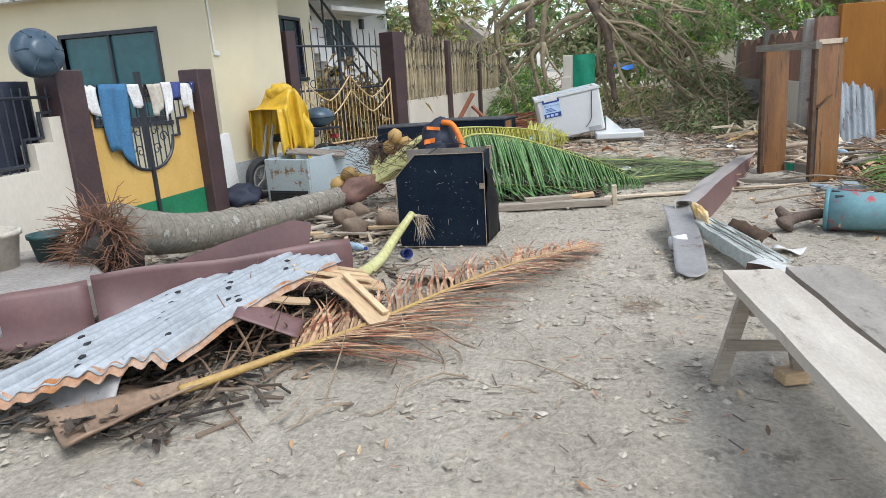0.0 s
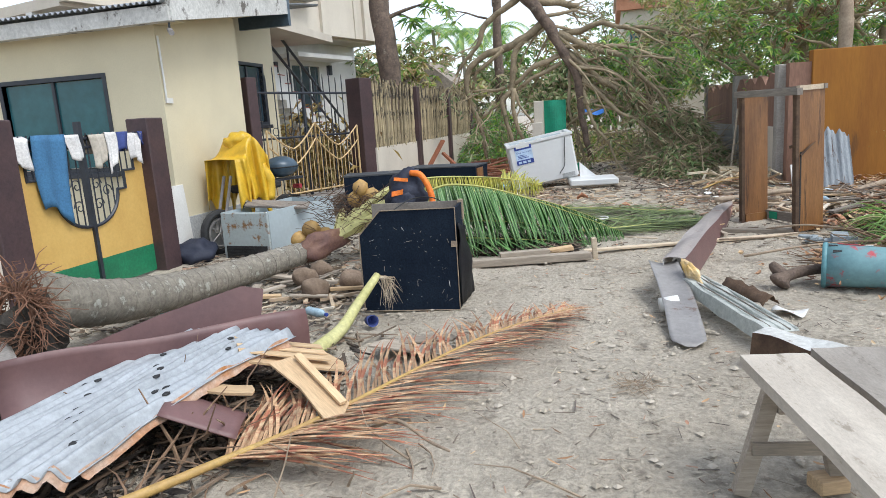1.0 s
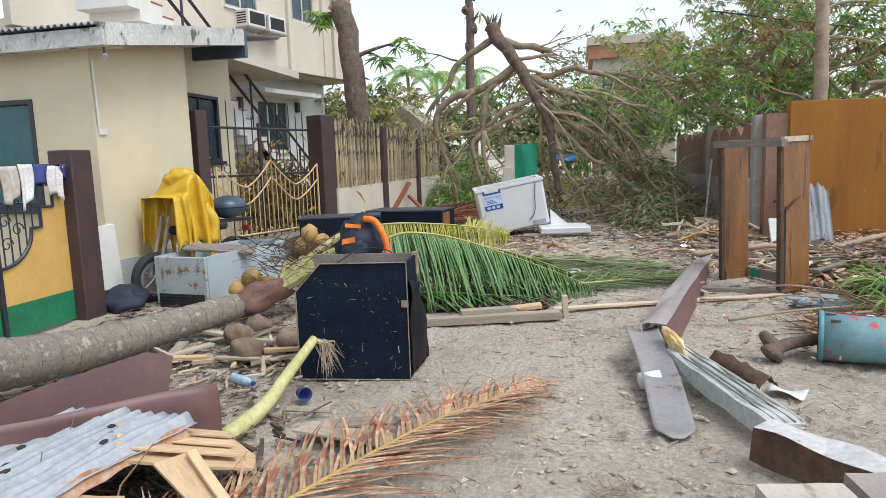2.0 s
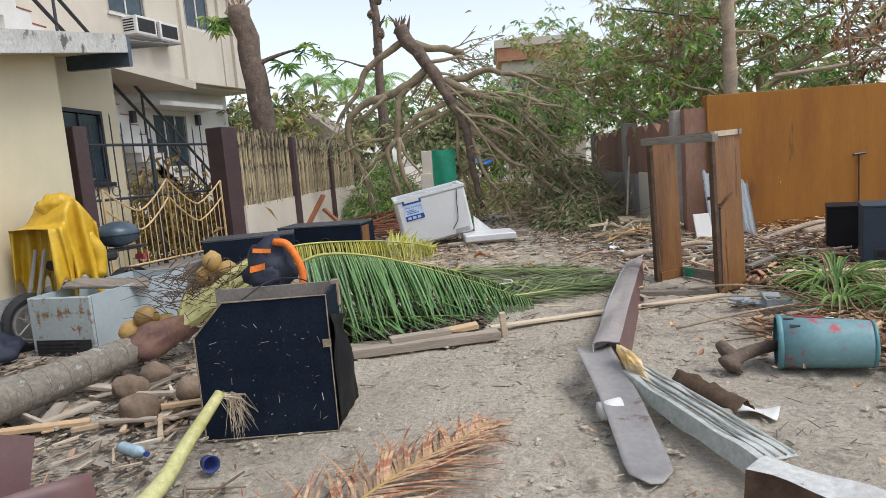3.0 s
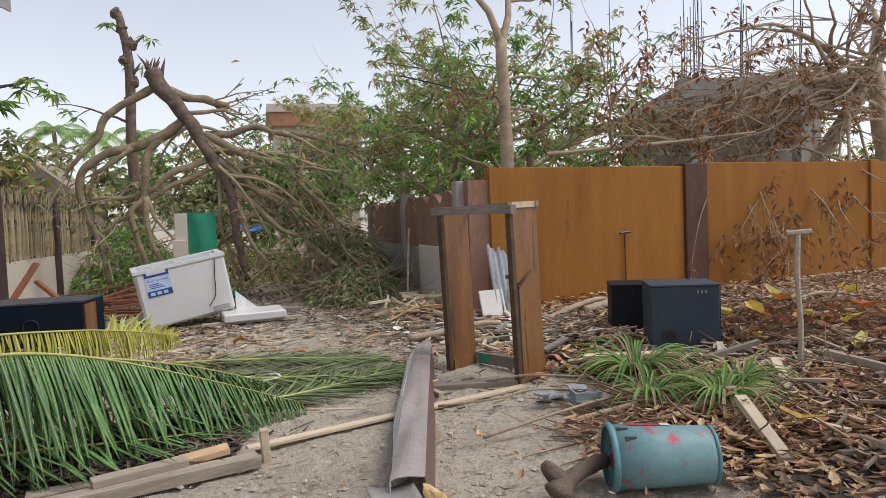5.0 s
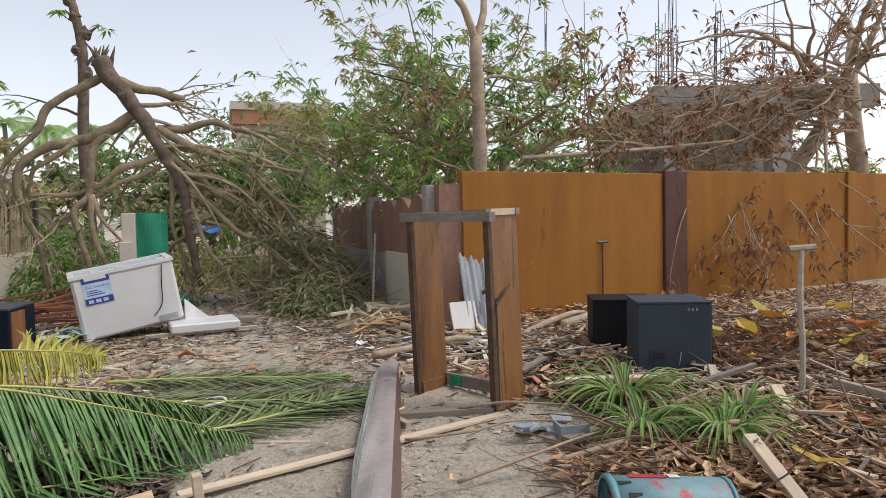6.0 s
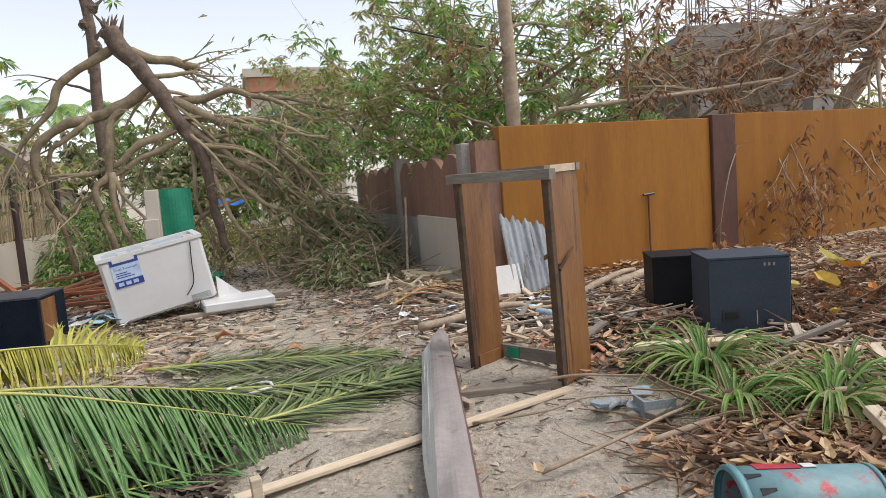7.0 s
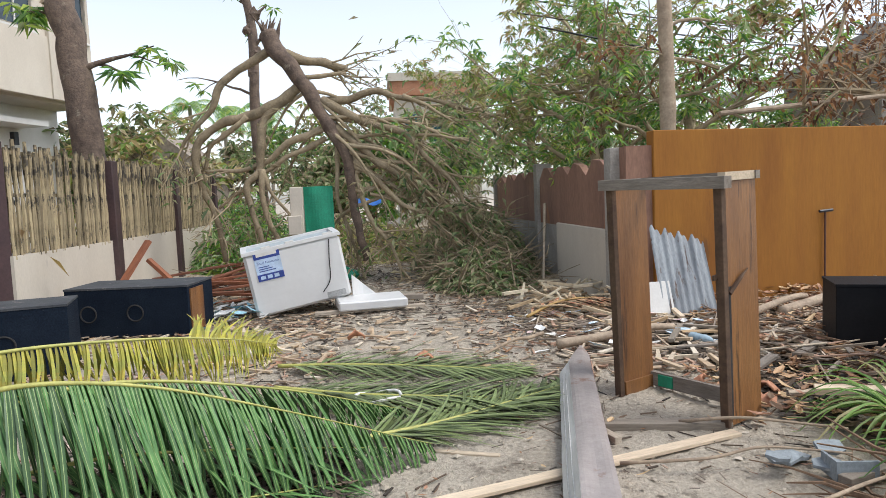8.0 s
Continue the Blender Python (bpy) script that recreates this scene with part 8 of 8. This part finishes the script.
# Shade between the hanging leaflets, put in as dark-coloured litter.
litter("dry_leaf_litter", "dark litter in place of shade under the green fronds", 2600, rect(-0.9, 0.9, 7.1, 8.1), 0.10, 0.03, L_DARKCHIPS, 9, 0.5, 0.06)
chips("wood_debris", "brown sticks and splinters trodden into the lane", 420, beside_track(rect(-0.6, 3.4, 7.6, 12.5), 0.3), 0.17, 0.012, L_DARKCHIPS, 10)
litter("dry_leaf_litter", "dark leaf crumbs and soil strewn over the far lane", 4200, rect(-1.7, 2.7, 11.6, 17.5), 0.085, 0.035, L_DARKCHIPS, 22, 0.2, 0.015)
chips("wood_debris", "short grey splinters and stalks strewn over the lane", 520, rect(-0.3, 3.4, 2.4, 8.2), 0.075, 0.006, palette("grey_splinters", [(0.30, 0.25, 0.19), (0.20, 0.16, 0.12), (0.44, 0.38, 0.29), (0.13, 0.10, 0.08)], light=0), 21)
chips("wood_debris", "pale shattered wood by the brown wall", 120, blob(3.3, 11.9, 0.32, 0.45), 0.34, 0.045, palette("pale_splinters", [(0.52, 0.42, 0.28), (0.45, 0.33, 0.2), (0.58, 0.5, 0.36)], light=0), 7, 0.25)
L_PALESCRAP = palette("pale_scraps", [(0.60, 0.50, 0.37), (0.52, 0.40, 0.27), (0.66, 0.58, 0.46), (0.45, 0.33, 0.22)], rough=0.8, light=0)
chips("wood_debris", "pale broken laths round the cabinet", 110, rect(2.9, 5.6, 9.2, 11.4), 0.30, 0.045, L_PALESCRAP, 11, 0.07)
chips("wood_debris", "pale broken laths by the freezer", 130, blob(0.3, 11.2, 0.9, 0.7), 0.22, 0.035, L_PALESCRAP, 12, 0.03)
chips("wood_debris", "pale broken laths round the coconuts", 30, blob(-1.3, 5.6, 0.35, 0.4), 0.24, 0.04, L_PALESCRAP, 13, 0.03)
litter("torn_paper", "torn white and blue plastic scraps in the debris", 70, rect(2.4, 4.4, 9.8, 11.6), 0.13, 0.08, palette("torn_scraps", [(0.68, 0.68, 0.66), (0.52, 0.62, 0.70), (0.60, 0.58, 0.54), (0.66, 0.5, 0.48)], light=0), 14, 0.5, 0.08)
litter("torn_paper", "torn white and blue plastic scraps by the freezer", 60, blob(-0.75, 12.6, 0.3, 0.3), 0.16, 0.10, palette("torn_scraps_pale", [(0.68, 0.68, 0.66), (0.30, 0.52, 0.60), (0.60, 0.58, 0.54)], light=0), 15, 0.5, 0.12)
PB = random.Random(9)
vs, fs = [], []
while len(vs) < 34000:
    x, y = PB.uniform(-1.8, 4.3), PB.uniform(0.9, 10.0)
    if noise.noise((x * 1.6, y * 1.6, 21)) + 0.6 * noise.noise((x * 5, y * 5, 4)) < PB.uniform(-0.35, 0.55):
        continue
    q = Vector((x, y, lie(x, y) - 0.003))
    k, sc = len(vs), 0.005 + 0.020 * PB.random() ** 3
    for d in ((1, 0, 0.2), (0.2, 1, 0.1), (-1, 0.1, 0.2), (0, -1, 0.15), (0.1, 0, 0.7)):
        vs.append(q + Vector(d) * sc * PB.uniform(0.6, 1.4))
    fs += [(k, k + 1, k + 4), (k + 1, k + 2, k + 4), (k + 2, k + 3, k + 4), (k + 3, k, k + 4)]
joined("grit", vs, fs, palette("grit", [(0.44, 0.385, 0.305), (0.50, 0.44, 0.36), (0.34, 0.295, 0.23), (0.40, 0.35, 0.275)], rough=0.95, light=0), "clods of sand, small stones and grit on the lane", "grit")
heap("yard_branches", "brown sticks and roots heaped in the yard", 4.0, 6.75, 1.0, 0.55, 0.16, 300, 0, L_DEAD, 5, wood=M_YARDSTICK, size=0.75, rise=0.06)
heap("yard_branches", "dead branches along the ochre wall", 6.4, 8.6, 2.0, 1.6, 0.36, 480, 1500, L_DEAD, 6, wood=M_YARDSTICK, size=0.8, rise=0.10)
heap("yard_branches", "dead branches beside the concrete post", 5.3, 6.1, 0.9, 0.7, 0.24, 260, 600, L_DEAD, 7, wood=M_YARDSTICK, size=0.8, rise=0.12)
heap("lane_twigs", "thin broken twigs lying on the lane", 0.2, 2.9, 0.9, 0.9, 0.02, 34, 0, L_DEAD, 8, size=0.42)
heap("lane_twigs", "thin broken twigs under the roofing sheets", -0.80, 3.0, 0.5, 0.8, 0.10, 60, 0, L_DEAD, 9, wood=M_YARDSTICK, size=0.6)
heap("lane_twigs", "dark nest of twigs on the lane", 1.35, 4.0, 0.10, 0.07, 0.03, 60, 0, L_DEAD, 10, size=0.16)
SL = random.Random(15)
for k, (p, q, rad_) in enumerate((((3.0, 7.0), (4.6, 7.05), 0.02), ((2.4, 6.95), (3.6, 7.25), 0.012), ((3.3, 6.75), (4.5, 6.85), 0.03), ((2.85, 8.2), (3.6, 7.75), 0.011), ((5.0, 10.6), (6.3, 10.9), 0.06), ((4.4, 10.4), (5.5, 10.95), 0.045), ((2.6, 10.05), (3.7, 10.15), 0.045), ((0.1, 3.3), (0.55, 3.0), 0.01), ((5.2, 6.0), (6.2, 6.3), 0.055), ((2.3, 7.7), (3.4, 7.45), 0.010), ((2.6, 10.6), (1.9, 9.7), 0.02), ((6.4, 9.3), (8.4, 9.9), 0.03))):
    a, b = Vector((*p, lie(*p) + rad_ + 0.03)), Vector((*q, lie(*q) + rad_ + 0.10))
    line = curve([a, a.lerp(b, 0.35) + Vector((SL.gauss(0, 0.05), SL.gauss(0, 0.05), SL.uniform(0, 0.05))), a.lerp(b, 0.7) + Vector((SL.gauss(0, 0.05), SL.gauss(0, 0.05), SL.uniform(0, 0.06))), b])
    solid("fallen_branch", tubed(line, [rad_ * (1 - 0.4 * j / (len(line) - 1)) for j in range(len(line))], 8), M_PALEBRANCH if k in (4, 5, 6, 8) else M_DEADTWIG, "broken branch lying in the debris", "branch", group="fallen branches", smooth=True)
solid("tarpaulin", sheet(lambda u, v: (0.6 * u, 0.2 * v, 0.14 * v + 0.04 * math.sin(u * 7)), 10, 5, 0.01), M_BLUETARP, "scrap of blue tarpaulin hung in far branches", "tarpaulin", pose(0.5, 21.5, 1.35))
